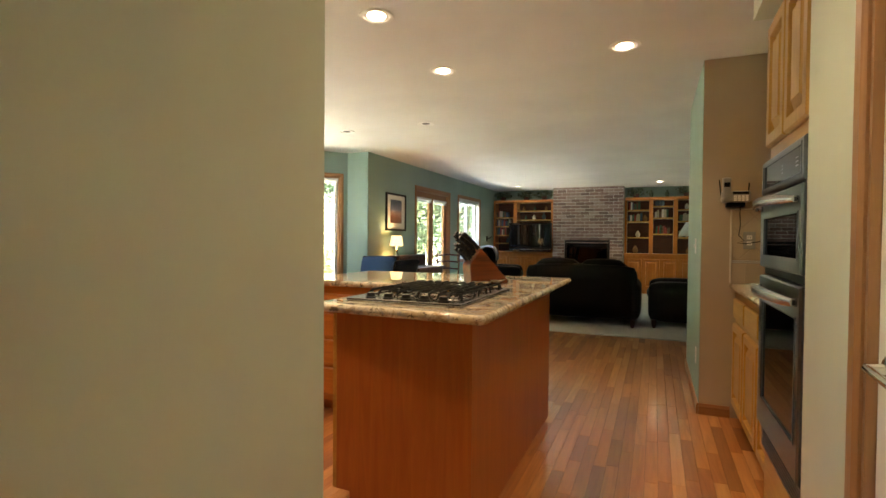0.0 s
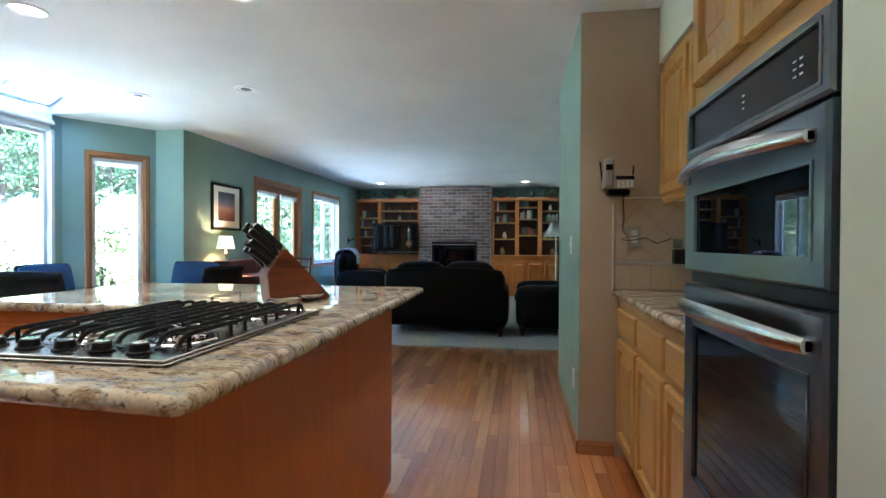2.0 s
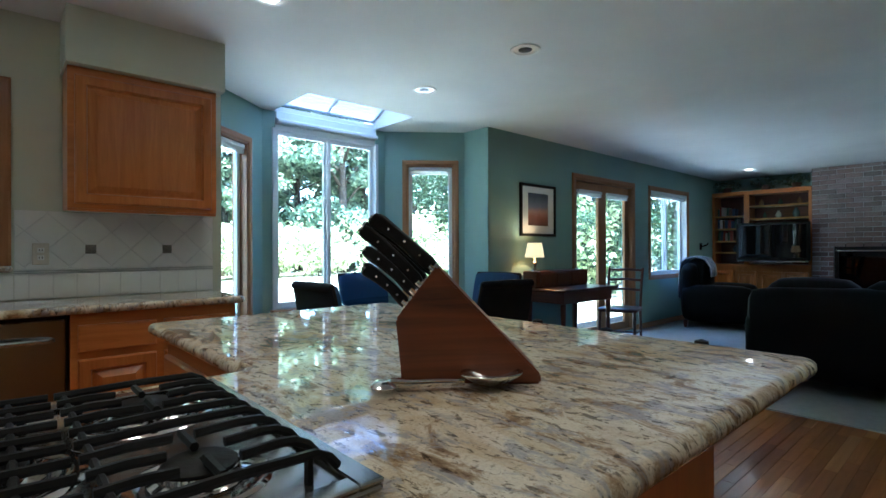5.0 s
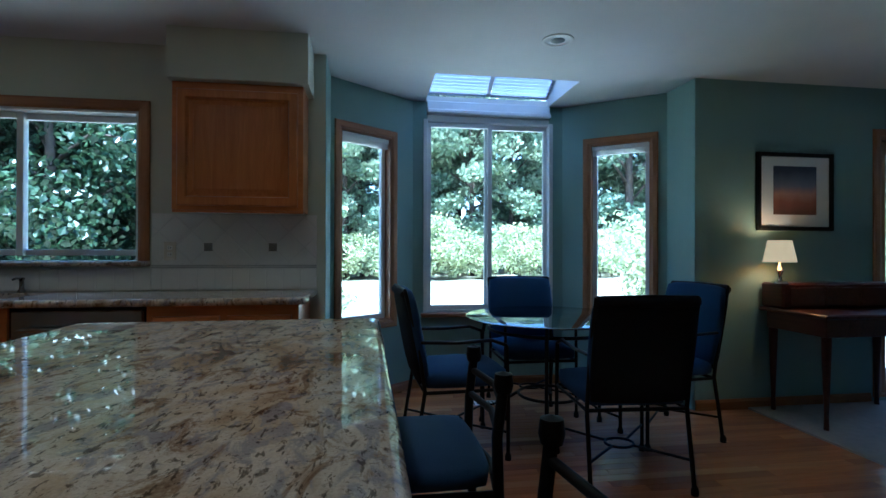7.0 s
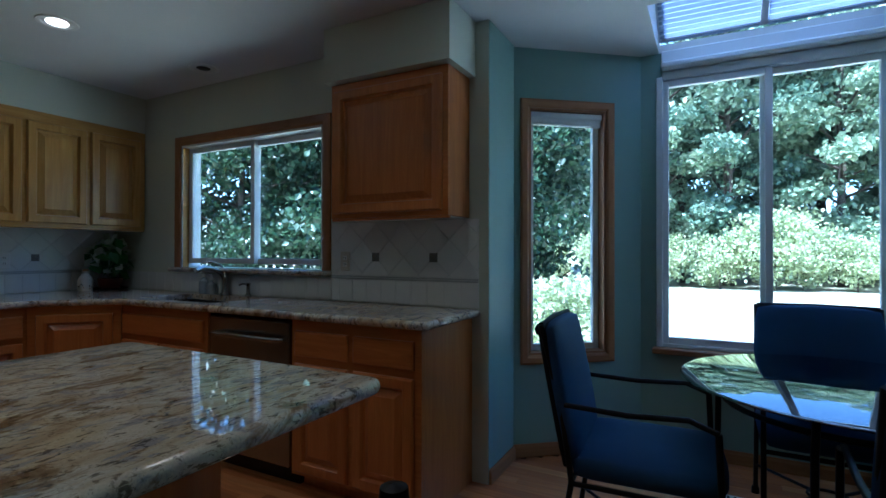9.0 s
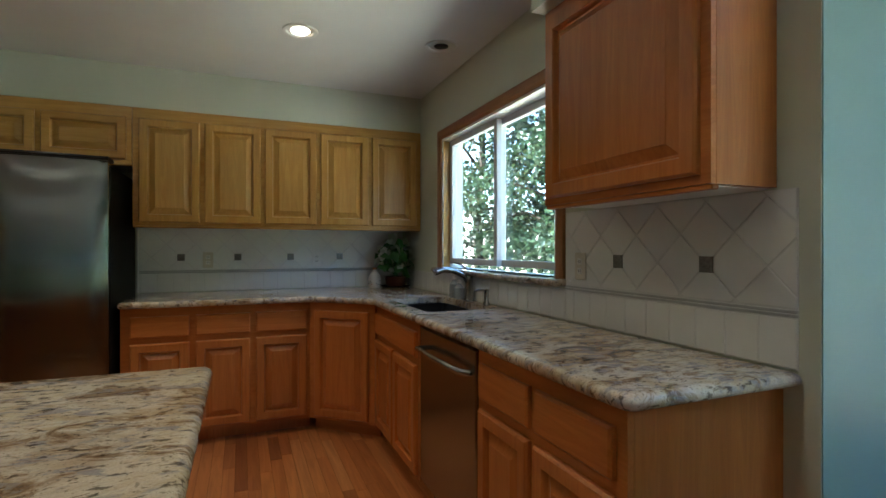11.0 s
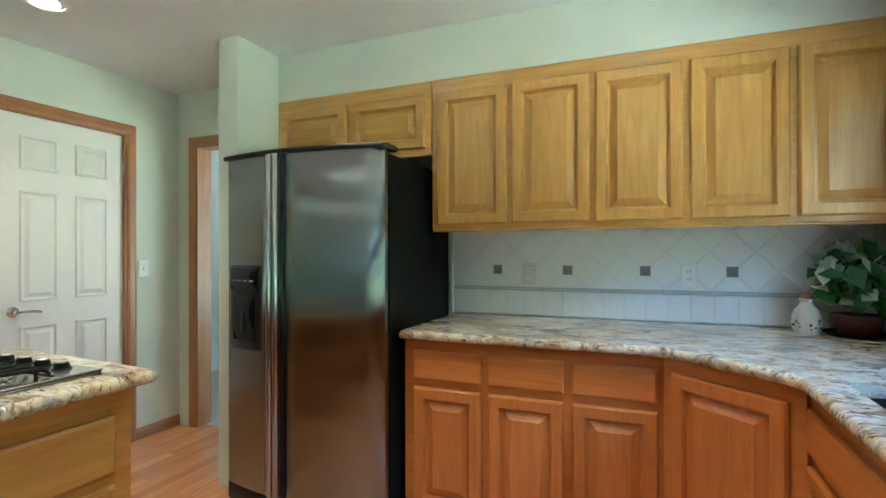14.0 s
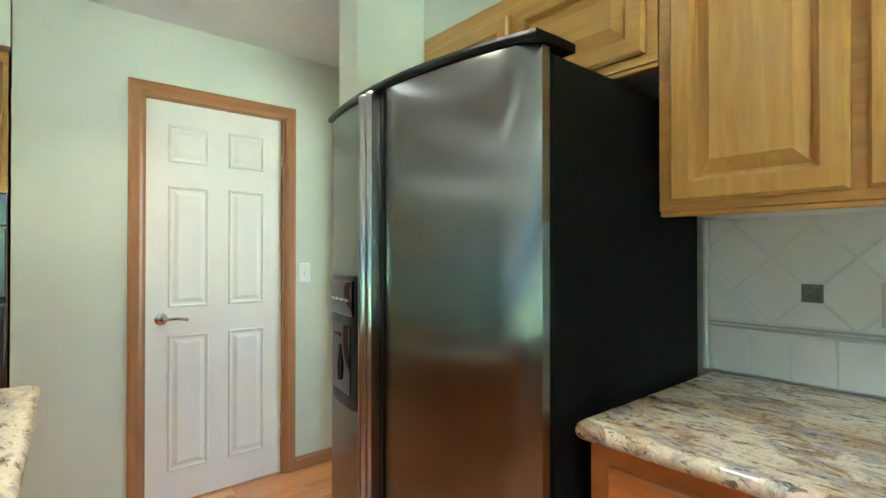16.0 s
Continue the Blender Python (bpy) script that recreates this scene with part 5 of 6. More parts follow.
bm = bmesh.new()
bm_box(bm, 0.115, 0.165, 0.04, 0.085, 0.03, 0.185, 0.012, None, 2)
put_bm("handset", bm, GREY, ph)
box("handset_screen", 0.122, 0.158, 0.0855, 0.0875, 0.12, 0.15, DARK_SIDE, ph)
tube("aerial", [(0.01, 0.03, 0.09), (0.005, 0.025, 0.15)], 0.004, DARK_SIDE, ph)
tube("aerial", [(0.168, 0.03, 0.06), (0.180, 0.020, 0.175)], 0.004, DARK_SIDE, ph)
box("wall_bracket", 0.03, 0.14, 0.0, 0.060, -0.012, 0.019, DARK_SIDE, ph, 0.005)
tube("cord", [(0.05, 0.012, 0.02), (0.055, 0.014, -0.05), (0.05, 0.013, -0.13), (0.06, 0.02, -0.20), (0.03, 0.03, -0.235), (0.07, 0.03, -0.25), (0.02, 0.03, -0.255), (-0.06, 0.02, -0.24), (-0.12, 0.02, -0.27), (-0.19, 0.02, -0.245)], 0.003, BLACK, ph, 6)
wall_plate("outlet", pose(4.295, 3.711, 1.207, 0, 0, 180), "dark outlet plate on the beige tile", "outlet", GREY)
ad = root("power_adapter", pose(4.52, 3.712, 1.10, 0, 0, 180), label="black power adapter plugged in above the counter", category="adapter")
box("body", -0.03, 0.03, 0.0, 0.05, -0.04, 0.04, BLACK, ad, 0.006)

# ---- dining set in the bay ----


# Backlit shade behind the blue chair backs, put into near-black cloth.
SHADED_CLOTH = plain("shaded_upholstery", (0.014, 0.016, 0.020), 0.85, grain=300, depth=0.3, Specular_IOR_Level=0.2)


def dining_chair(m):
    r = root("dining_chair", m, label="wrought iron armchair with a blue upholstered seat and back", category="chair", group="dining chairs")
    cushion("seat", -0.25, 0.25, -0.24, 0.25, 0.405, 0.500, BLUE, r, 0.02, 0.035)
    cushion("backrest", -0.25, 0.25, -0.035, 0.035, -0.25, 0.235, BLUE, r, 0.012, 0.03, 6, pose(0, -0.280, 0.715, 11))
    cushion("shaded_back_panel", -0.246, 0.246, -0.030, 0.010, -0.275, 0.232, SHADED_CLOTH, r, 0.008, 0.02, 5, pose(0, -0.2955, 0.712, 11))
    lathe("back_roll", [(0.001, -0.25), (0.020, -0.245), (0.026, -0.20), (0.026, 0.20), (0.020, 0.245), (0.001, 0.25)], SHADED_CLOTH, r, 14, pose(0, -0.350, 0.930, 0, 90, 0), False)
    for sx in (-1, 1):
        x = 0.255 * sx
        tube("front_leg", [(x, 0.235, 0.0), (x, 0.235, 0.40), (x, 0.225, 0.64)], 0.011, WROUGHT, r)
        tube("back_leg", [(x, -0.30, 0.0), (x * 0.99, -0.235, 0.40), (x * 0.98, -0.27, 0.65), (x * 0.97, -0.345, 0.950)], 0.011, WROUGHT, r)
        tube("arm", [(x, 0.225, 0.64), (x, 0.14, 0.672), (x, -0.05, 0.662), (x * 0.99, -0.26, 0.670)], 0.010, WROUGHT, r)
        for y in (0.235, -0.30):
            lathe("foot", [(0.001, 0), (0.018, 0.0), (0.018, 0.025), (0.012, 0.04)], WROUGHT, r, 10, pose(x, y, 0), False)
    tube("seat_rail", [(-0.255, 0.235, 0.395), (0.255, 0.235, 0.395), (0.252, -0.235, 0.395), (-0.252, -0.235, 0.395)], 0.010, WROUGHT, r, 8, True)
    ring = [(0.075 * math.cos(a), -0.03 + 0.065 * math.sin(a), 0.155) for a in [2 * math.pi * k / 16 for k in range(16)]]
    tube("stretcher_ring", ring, 0.007, WROUGHT, r, 6, True)
    for sx, y, yy in ((-1, 0.235, 0.015), (1, 0.235, 0.015), (-1, -0.27, -0.075), (1, -0.27, -0.075)):
        tube("stretcher", [(0.255 * sx, y, 0.155), (0.06 * sx, yy, 0.155)], 0.007, WROUGHT, r, 6)
    tube("top_rail", [(-0.245, -0.345, 0.950), (0, -0.352, 0.955), (0.245, -0.345, 0.950)], 0.010, WROUGHT, r)
    return r


ch = dining_chair(pose(0.33, 4.16, 0, 0, 0, 3))
copy_thing(ch, pose(-0.30, 4.83, 0, 0, 0, -91))
copy_thing(ch, pose(0.77, 4.95, 0, 0, 0, 86))
copy_thing(ch, pose(0.28, 5.46, 0, 0, 0, 186))

tb = root("dining_table", pose(0.10, 4.82, 0), label="round glass-topped dining table on a wrought iron base", category="table")
lathe("glass_top", [(0.001, 0.728), (0.545, 0.728), (0.553, 0.732), (0.553, 0.736), (0.545, 0.740), (0.001, 0.740)], TABLE_GLASS, tb, 64, None, False, 30)
tube("apron_ring", [(0.40 * math.cos(a), 0.40 * math.sin(a), 0.655) for a in [2 * math.pi * k / 32 for k in range(32)]], 0.011, WROUGHT, tb, 8, True)
tube("lower_ring", [(0.20 * math.cos(a), 0.20 * math.sin(a), 0.22) for a in [2 * math.pi * k / 24 for k in range(24)]], 0.010, WROUGHT, tb, 8, True)
for k in range(4):
    a = math.radians(-22 + 90 * k)
    c, s = math.cos(a), math.sin(a)
    tube("leg", [(0.45 * c, 0.45 * s, 0.0), (0.45 * c, 0.45 * s, 0.30), (0.445 * c, 0.445 * s, 0.60), (0.42 * c, 0.42 * s, 0.726)], 0.012, WROUGHT, tb)
    tube("brace", [(0.45 * c, 0.45 * s, 0.10), (0.32 * c, 0.32 * s, 0.14), (0.20 * c, 0.20 * s, 0.22)], 0.008, WROUGHT, tb, 6)
    lathe("foot", [(0.001, 0), (0.019, 0.0), (0.019, 0.02), (0.013, 0.035)], WROUGHT, tb, 10, pose(0.45 * c, 0.45 * s, 0), False)
    lathe("pad", [(0.001, 0.722), (0.016, 0.722), (0.016, 0.7275)], BLACK, tb, 10, pose(0.42 * c, 0.42 * s, 0), False)

# counter stool at the overhang
stl = root("counter_stool", pose(1.935, 3.745, 0, 0, 0, 180), label="wrought iron counter stool with a low back and dark seat", category="stool", group="counter stools")
cushion("seat", -0.20, 0.20, -0.18, 0.22, 0.60, 0.668, BLUE, stl, 0.015, 0.03)
for sx in (-1, 1):
    tube("back_leg", [(0.20 * sx, -0.25, 0.0), (0.185 * sx, -0.20, 0.58), (0.170 * sx, -0.20, 0.72), (0.172 * sx, -0.215, 0.84)], 0.014, WROUGHT, stl)
    tube("front_leg", [(0.20 * sx, 0.22, 0.0), (0.18 * sx, 0.20, 0.60)], 0.013, WROUGHT, stl)
    lathe("finial", [(0.001, 0.825), (0.020, 0.828), (0.024, 0.845), (0.021, 0.872), (0.001, 0.878)], WROUGHT, stl, 14, pose(0.172 * sx, -0.215, 0), False)
    tube("side_stretcher", [(0.195 * sx, -0.232, 0.22), (0.193 * sx, 0.21, 0.22)], 0.009, WROUGHT, stl)
    tube("seat_rail", [(0.185 * sx, -0.20, 0.59), (0.18 * sx, 0.20, 0.59)], 0.010, WROUGHT, stl)
for z, y in ((0.80, -0.212), (0.73, -0.203), (0.59, -0.20)):
    tube("back_rail", [(-0.17, y, z), (0.0, y - 0.025, z), (0.17, y, z)], 0.010, WROUGHT, stl)
tube("foot_rail", [(-0.193, 0.21, 0.20), (0.193, 0.21, 0.20)], 0.010, WROUGHT, stl)
copy_thing(stl, pose(2.600, 3.745, 0, 0, 0, 180))

# floor register by the bay
fv = root("floor_register", pose(-0.45, 4.55, 0.0), label="white slotted floor heating register under the window", category="vent")
box("frame", -0.05, 0.05, -0.15, 0.15, 0.001, 0.006, WHITE_PAINT, fv, 0.002)
for k in range(9):
    box("slot", -0.035, 0.035, -0.13 + k * 0.03, -0.118 + k * 0.03, 0.0062, 0.0072, BLACK, fv)

# ---- living room ----
pic = root("framed_picture", pose(-0.069, 7.135, 1.325, 0, 0, -90), label="black-framed sunset landscape print with a white mat", category="picture")
PWD, PHT = 0.645, 0.585
bm = bmesh.new()
for x0, x1, z0, z1 in ((0, 0.03, 0, PHT), (PWD - 0.03, PWD, 0, PHT), (0.03, PWD - 0.03, 0, 0.03), (0.03, PWD - 0.03, PHT - 0.03, PHT)):
    bm_box(bm, x0, x1, 0.001, 0.028, z0, z1, 0.003)
put_bm("frame", bm, BLACK, pic)
box("mat", 0.028, PWD - 0.028, 0.002, 0.012, 0.028, PHT - 0.028, WHITE_PAINT, pic)
pm, nt, b = material("print", 0.4)
gen = coords(nt, space="Generated")
sep = nt.nodes.new("ShaderNodeSeparateXYZ")
nt.links.new(gen, sep.inputs[0])
wob = nt.nodes.new("ShaderNodeMath")
wob.operation = "MULTIPLY_ADD"
wob.inputs[1].default_value = 0.22
nt.links.new(noise_node(nt, coords(nt, (9, 9, 3)), 1.0, 4), wob.inputs[0])
nt.links.new(sep.outputs["Z"], wob.inputs[2])
nt.links.new(ramp(nt, wob.outputs[0], [(0.10, (0.10, 0.05, 0.03)), (0.38, (0.26, 0.10, 0.06)), (0.55, (0.42, 0.24, 0.18)), (0.70, (0.18, 0.19, 0.24)), (1.0, (0.05, 0.07, 0.11))]), b.inputs["Base Color"])
box("print", 0.14, PWD - 0.14, 0.0125, 0.0135, 0.12, PHT - 0.10, pm, pic)

dk = root("writing_desk", pose(-0.05, 6.50, 0.012), label="dark mahogany writing desk with a raised curved gallery against the wall", category="desk")
box("top", 0.0, 0.56, 0.0, 1.02, 0.72, 0.75, MAHOGANY, dk, 0.008)
box("apron", 0.03, 0.52, 0.04, 0.98, 0.60, 0.72, MAHOGANY, dk, 0.004)
box("gallery", 0.0, 0.20, 0.02, 1.00, 0.75, 0.93, MAHOGANY, dk, 0.012)
for y in (0.07, 0.36, 0.65):
    box("drawer_front", 0.201, 0.212, y, y + 0.26, 0.77, 0.90, MAHOGANY, dk, 0.004)
for x in (0.06, 0.49):
    for y in (0.07, 0.95):
        lathe("leg", [(0.016, 0.0), (0.014, 0.10), (0.022, 0.30), (0.028, 0.50), (0.030, 0.60)], MAHOGANY, dk, 12, pose(x, y, 0))
dc = root("desk_chair", pose(0.38, 7.84, 0.012, 0, 0, 196), label="dark wooden side chair drawn up beside the writing desk", category="chair")
cushion("seat", -0.22, 0.22, -0.21, 0.22, 0.42, 0.47, MAHOGANY, dc, 0.008, 0.02)
for sx in (-1, 1):
    tube("front_leg", [(0.19 * sx, 0.19, 0.0), (0.20 * sx, 0.195, 0.25), (0.195 * sx, 0.19, 0.43)], 0.016, MAHOGANY, dc, 8, False, 0.020)
    tube("back_post", [(0.19 * sx, -0.25, 0.0), (0.19 * sx, -0.19, 0.42), (0.195 * sx, -0.22, 0.68), (0.20 * sx, -0.30, 0.93)], 0.017, MAHOGANY, dc)
    tube("side_stretcher", [(0.195 * sx, 0.19, 0.17), (0.19 * sx, -0.225, 0.17)], 0.010, MAHOGANY, dc)
for z, y in ((0.90, -0.290), (0.78, -0.252), (0.66, -0.218)):
    tube("back_slat", [(-0.195, y, z), (0.0, y - 0.03, z + 0.012), (0.195, y, z)], 0.016, MAHOGANY, dc)
tube("cross_stretcher", [(-0.192, -0.02, 0.17), (0.192, -0.02, 0.17)], 0.010, MAHOGANY, dc)
tl = root("table_lamp", pose(0.105, 6.535, 0.942), label="small lit table lamp with a pleated cream shade", category="lamp")
lathe("base", [(0.001, 0), (0.055, 0.0), (0.05, 0.012), (0.018, 0.02), (0.012, 0.05), (0.026, 0.09), (0.010, 0.13), (0.007, 0.20)], CHROME, tl, 20, None, False)
lathe("shade", [(0.105, 0.150), (0.075, 0.305)], SHADE, tl, 32, None, False)
lamp_light = bpy.data.lights.new("lamp_bulb", "POINT")
lamp_light.energy, lamp_light.color, lamp_light.shadow_soft_size = 0.4, (1.0, 0.70, 0.38), 0.03
lb = new("lamp_bulb", lamp_light)
lb.location = (0.105, 6.535, 1.20)


def sofa(name, m, width, label, category="sofa", seats=2, height=0.90):
    """A rolled-arm leather seat that looks along +y, its back at y = 0."""
    r = root(name, m, label=label, category=category, group="leather seating")
    d = 0.92
    cushion("base", 0.02, width - 0.02, 0.05, d, 0.10, 0.40, LEATHER, r, 0.01, 0.05)
    cushion("back", 0.03, width - 0.03, 0.0, 0.24, 0.12, height - 0.06, LEATHER, r, 0.02, 0.09)
    w = (width - 0.30) / seats
    for i in range(seats):
        cushion("back_cushion", 0.15 + i * w, 0.15 + (i + 1) * w - 0.01, 0.06, 0.36, 0.42, height, LEATHER, r, 0.03, 0.10)
        cushion("seat_cushion", 0.15 + i * w, 0.15 + (i + 1) * w - 0.01, 0.24, d + 0.02, 0.38, 0.52, LEATHER, r, 0.025, 0.05)
    for x0 in (-0.02, width - 0.18):
        cushion("arm", x0, x0 + 0.20, 0.03, d + 0.01, 0.10, 0.63, LEATHER, r, 0.01, 0.09)
    for x in (0.07, width - 0.07):
        for y in (0.07, d - 0.06):
            lathe("foot", [(0.020, 0.0), (0.032, 0.05), (0.034, 0.11)], MAHOGANY, r, 12, pose(x, y, 0))
    return r


sofa("loveseat", pose(1.96, 6.99, 0.012), 1.56, "black leather two-seat sofa seen from behind on pale carpet")
rec = sofa("leather_armchair", pose(4.58, 7.14, 0.012, 0, 0, 90), 0.92, "black leather armchair on pale carpet", "armchair", 1, 0.95)
sofa("leather_armchair", pose(0.05, 10.75, 0.012, 0, 0, -78), 0.95, "black leather armchair with a throw over its back", "armchair", 1, 1.0)
thr = root("throw_blanket", pose(0.05, 10.75, 0.012, 0, 0, -78), label="blue and white striped throw draped over the armchair back", category="blanket")
strip, nt, b = material("striped_throw", 0.9)
wv = nt.nodes.new("ShaderNodeTexWave")
wv.inputs["Scale"].default_value, wv.inputs["Distortion"].default_value = 9.0, 0.6
nt.links.new(coords(nt), wv.inputs["Vector"])
nt.links.new(ramp(nt, wv.outputs["Fac"], [(0.35, (0.10, 0.14, 0.30)), (0.55, (0.62, 0.64, 0.70))]), b.inputs["Base Color"])
verts, faces, path = [], [], [(-0.035, 0.42), (-0.035, 0.62), (-0.032, 0.80), (-0.02, 0.95), (0.05, 1.03), (0.18, 1.055), (0.32, 1.02), (0.39, 0.90), (0.40, 0.75)]
for i in range(13):
    x = 0.20 + 0.58 * i / 12
    for j, (y, z) in enumerate(path):
        verts.append((x, y - 0.012 * math.sin(i * 1.7 + j * 0.4), z + 0.008 * math.sin(i * 2.1)))
k = len(path)
for i in range(12):
    for j in range(k - 1):
        faces.append((i * k + j, (i + 1) * k + j, (i + 1) * k + j + 1, i * k + j + 1))
cloth = put("cloth", verts, faces, strip, thr, True)
sol = cloth.modifiers.new("thickness", "SOLIDIFY")
sol.thickness = 0.012

lp = root("floor_lamp", pose(4.30, 9.6, 0.012), label="floor lamp with a white cone shade behind the armchair", category="lamp")
lathe("base", [(0.001, 0), (0.14, 0.0), (0.135, 0.02), (0.02, 0.035), (0.012, 0.05), (0.012, 1.36), (0.001, 1.36)], CHROME, lp, 24, None, False)
WHITE_SHADE = plain("white_linen", (0.72, 0.75, 0.74), 0.8, grain=200)
sh = lathe("shade", [(0.21, 1.28), (0.09, 1.52)], WHITE_SHADE, lp, 32, None, False)
sol = sh.modifiers.new("thickness", "SOLIDIFY")
sol.thickness = 0.003

# fireplace breast core, firebox and hearth; its bricks come last
FP = dict(x0=1.46, x1=3.05, y=11.86)
fp = root("fireplace", pose(FP["x0"], FP["y"], 0), label="painted red brick chimney breast with a black firebox", category="fireplace")
fw = FP["x1"] - FP["x0"]
bm = bmesh.new()
for x0, x1, z0, z1 in ((0.0, 0.27, 0.0, H_CEIL - 0.002), (fw - 0.29, fw, 0.0, H_CEIL - 0.002), (0.27, fw - 0.29, 1.25, H_CEIL - 0.002)):
    bm_box(bm, x0, x1, 0.012, 0.43, z0, z1)
put_bm("mortar_core", bm, MORTAR, fp)
box("firebox", 0.272, fw - 0.292, 0.10, 0.42, 0.02, 1.248, BLACK, fp)
bm = bmesh.new()
for x0, x1, z0, z1 in ((0.28, fw - 0.30, 1.14, 1.24), (0.28, 0.33, 0.32, 1.14), (fw - 0.35, fw - 0.30, 0.32, 1.14)):
    bm_box(bm, x0, x1, 0.0, 0.03, z0, z1, 0.004)
put_bm("surround", bm, BLACK, fp)
box("brass_strip", 0.30, fw - 0.32, -0.004, 0.0, 1.135, 1.15, CHROME, fp)
box("fire_glass", 0.33, fw - 0.35, 0.02, 0.026, 0.34, 1.13, BLACK_GLASS, fp)
box("hearth", 0.0, fw, -0.42, 0.0, 0.014, 0.30, MORTAR, fp, 0.01)


def bookcase(name, x0, x1, columns, label):
    """Oak shelves in the recess beside the fireplace. columns: (x0, x1, shelf heights)."""
    r = root(name, pose(x0, 11.95, 0.012), label=label, category="bookcase", group="bookcases")
    w = x1 - x0
    box("base", 0.0, w, -0.06, 0.34, 0.0, 0.86, OAK_WARM_LIT, r, 0.003)
    box("base_top", -0.01, w + 0.01, -0.09, 0.34, 0.86, 0.90, OAK_WARM_LIT_X, r, 0.006)
    k = 4
    for i in range(k):
        dw_ = (w - 0.04) / k
        v, f = panel_mesh(dw_ - 0.03, 0.66, RAISED)
        put("door", v, f, OAK_WARM_LIT, r, m=pose(0.02 + (i + 1) * dw_ - 0.015, -0.061, 0.12, 0, 0, 180))
    box("back", 0.0, w, 0.31, 0.34, 0.90, 2.16, MAHOGANY, r)
    box("crown", 0.0, w, -0.005, 0.34, 2.10, 2.17, OAK_WARM_LIT_X, r, 0.006)
    for a, c, shelves in columns:
        for x in (a, c - 0.045):
            box("upright", x, x + 0.045, 0.0, 0.31, 0.90, 2.10, OAK_WARM_LIT, r, 0.002)
        for z in shelves:
            box("shelf", a + 0.045, c - 0.045, 0.01, 0.31, z, z + 0.028, OAK_X, r, 0.002)
    return r


SHL = [1.08, 1.28, 1.50, 1.72]
bookcase("bookcase", -0.05, 1.44, [(0.0, 0.56, SHL), (0.555, 1.49, [1.66, 1.88])], "built-in oak bookcase with open shelves round a television")
bookcase("bookcase", 3.07, 4.60, [(0.0, 0.56, [1.24, 1.60, 1.86]), (0.555, 1.06, [1.32, 1.68, 1.94]), (1.055, 1.53, [1.24, 1.60, 1.86])], "built-in oak bookcase with open shelves of books and ornaments")
tv = root("television", pose(0.42, 11.70, 0.93), label="black flat television on a stand in the bookcase niche", category="television")
box("body", 0.0, 1.04, 0.0, 0.07, 0.05, 0.68, BLACK, tv, 0.012)
box("screen", 0.04, 1.00, -0.002, -0.0005, 0.10, 0.64, BLACK_GLASS, tv)
box("foot", 0.25, 0.79, -0.05, 0.14, 0.0, 0.02, BLACK, tv, 0.006)
box("neck", 0.45, 0.59, 0.0, 0.06, 0.02, 0.06, BLACK, tv)
box("silver_strip", 0.02, 1.02, -0.003, 0.02, 0.03, 0.05, CHROME, tv)

rb = random.Random(11)
BOOKS = [plain("book_cover", c, 0.6) for c in ((0.30, 0.05, 0.04), (0.05, 0.09, 0.16), (0.40, 0.35, 0.26), (0.06, 0.12, 0.08), (0.14, 0.09, 0.06), (0.55, 0.52, 0.46))]
VASES = [plain("glaze", c, 0.25) for c in ((0.12, 0.16, 0.20), (0.30, 0.16, 0.08), (0.55, 0.50, 0.42), (0.10, 0.14, 0.10))]


def books(x0, x1, z, y=12.02):
    x = x0
    while x < x1:
        w, h = rb.uniform(0.022, 0.05), rb.uniform(0.13, 0.19)
        bk = box("book", 0, w, 0, 0.15, 0, h, rb.choice(BOOKS), None, 0.003, pose(x, y, z + 0.0008, 0, rb.choice((0, 0, 0, 4)), 0))
        tagged(bk, label="upright hardback book on an oak shelf", category="book", group="shelved books")
        x += w + 0.004


def vase(x, z, h, y=12.08):
    r = h * rb.uniform(0.28, 0.42)
    o = lathe("vase", [(0.001, 0), (r * 0.6, 0), (r, h * 0.35), (r * 0.8, h * 0.65), (r * 0.35, h * 0.88), (r * 0.5, h), (r * 0.42, h * 0.99)], rb.choice(VASES), None, 16, pose(x, y, z + 0.0008), False)
    tagged(o, label="small glazed ornament vase on an oak shelf", category="vase", group="ornaments")


F0 = 0.012 + 0.028
for z in SHL[1:]:
    books(0.02, 0.02 + rb.uniform(0.18, 0.38), z + F0)
vase(0.30, SHL[0] + F0, 0.13)
for x, z in ((0.75, 1.66), (0.95, 1.66), (1.2, 1.66), (0.70, 1.88), (0.98, 1.88), (1.25, 1.88)):
    vase(x, z + F0, rb.uniform(0.10, 0.17))
for x0, z in ((3.15, 1.60), (3.15, 1.86), (3.70, 1.68), (3.72, 1.32), (4.20, 1.24), (4.20, 1.60)):
    books(x0, x0 + rb.uniform(0.15, 0.30), z + F0)
for x, z in ((3.35, 1.24), (3.3, 0.90 - 0.028), (3.85, 1.94), (3.75, 1.94), (4.35, 1.86), (4.40, 0.90 - 0.028), (3.50, 1.60)):
    vase(x, z + F0, rb.uniform(0.12, 0.18))
for k, x in enumerate((0.15, 0.75, 1.20, 3.30, 3.62, 3.95, 4.35)):
    if k in (4, 5):
        vase(x, 2.182, 0.16, 12.1)
        continue
    gp = root("trailing_plant", pose(x, 12.12, 2.1825), label="leafy green plant in a pot on top of the bookcase", category="plant", group="bookcase plants")
    lathe("pot", [(0.001, 0), (0.06, 0.0), (0.075, 0.09), (0.001, 0.085)], BRICK, gp, 16, None, False)
    v, f = leaf_cloud(random.Random(20 + k), 130, (0, -0.02, 0.13), (0.24, 0.12, 0.10), 0.07, 1.0)
    put("leaves", v, f, LEAF_DARK, gp)
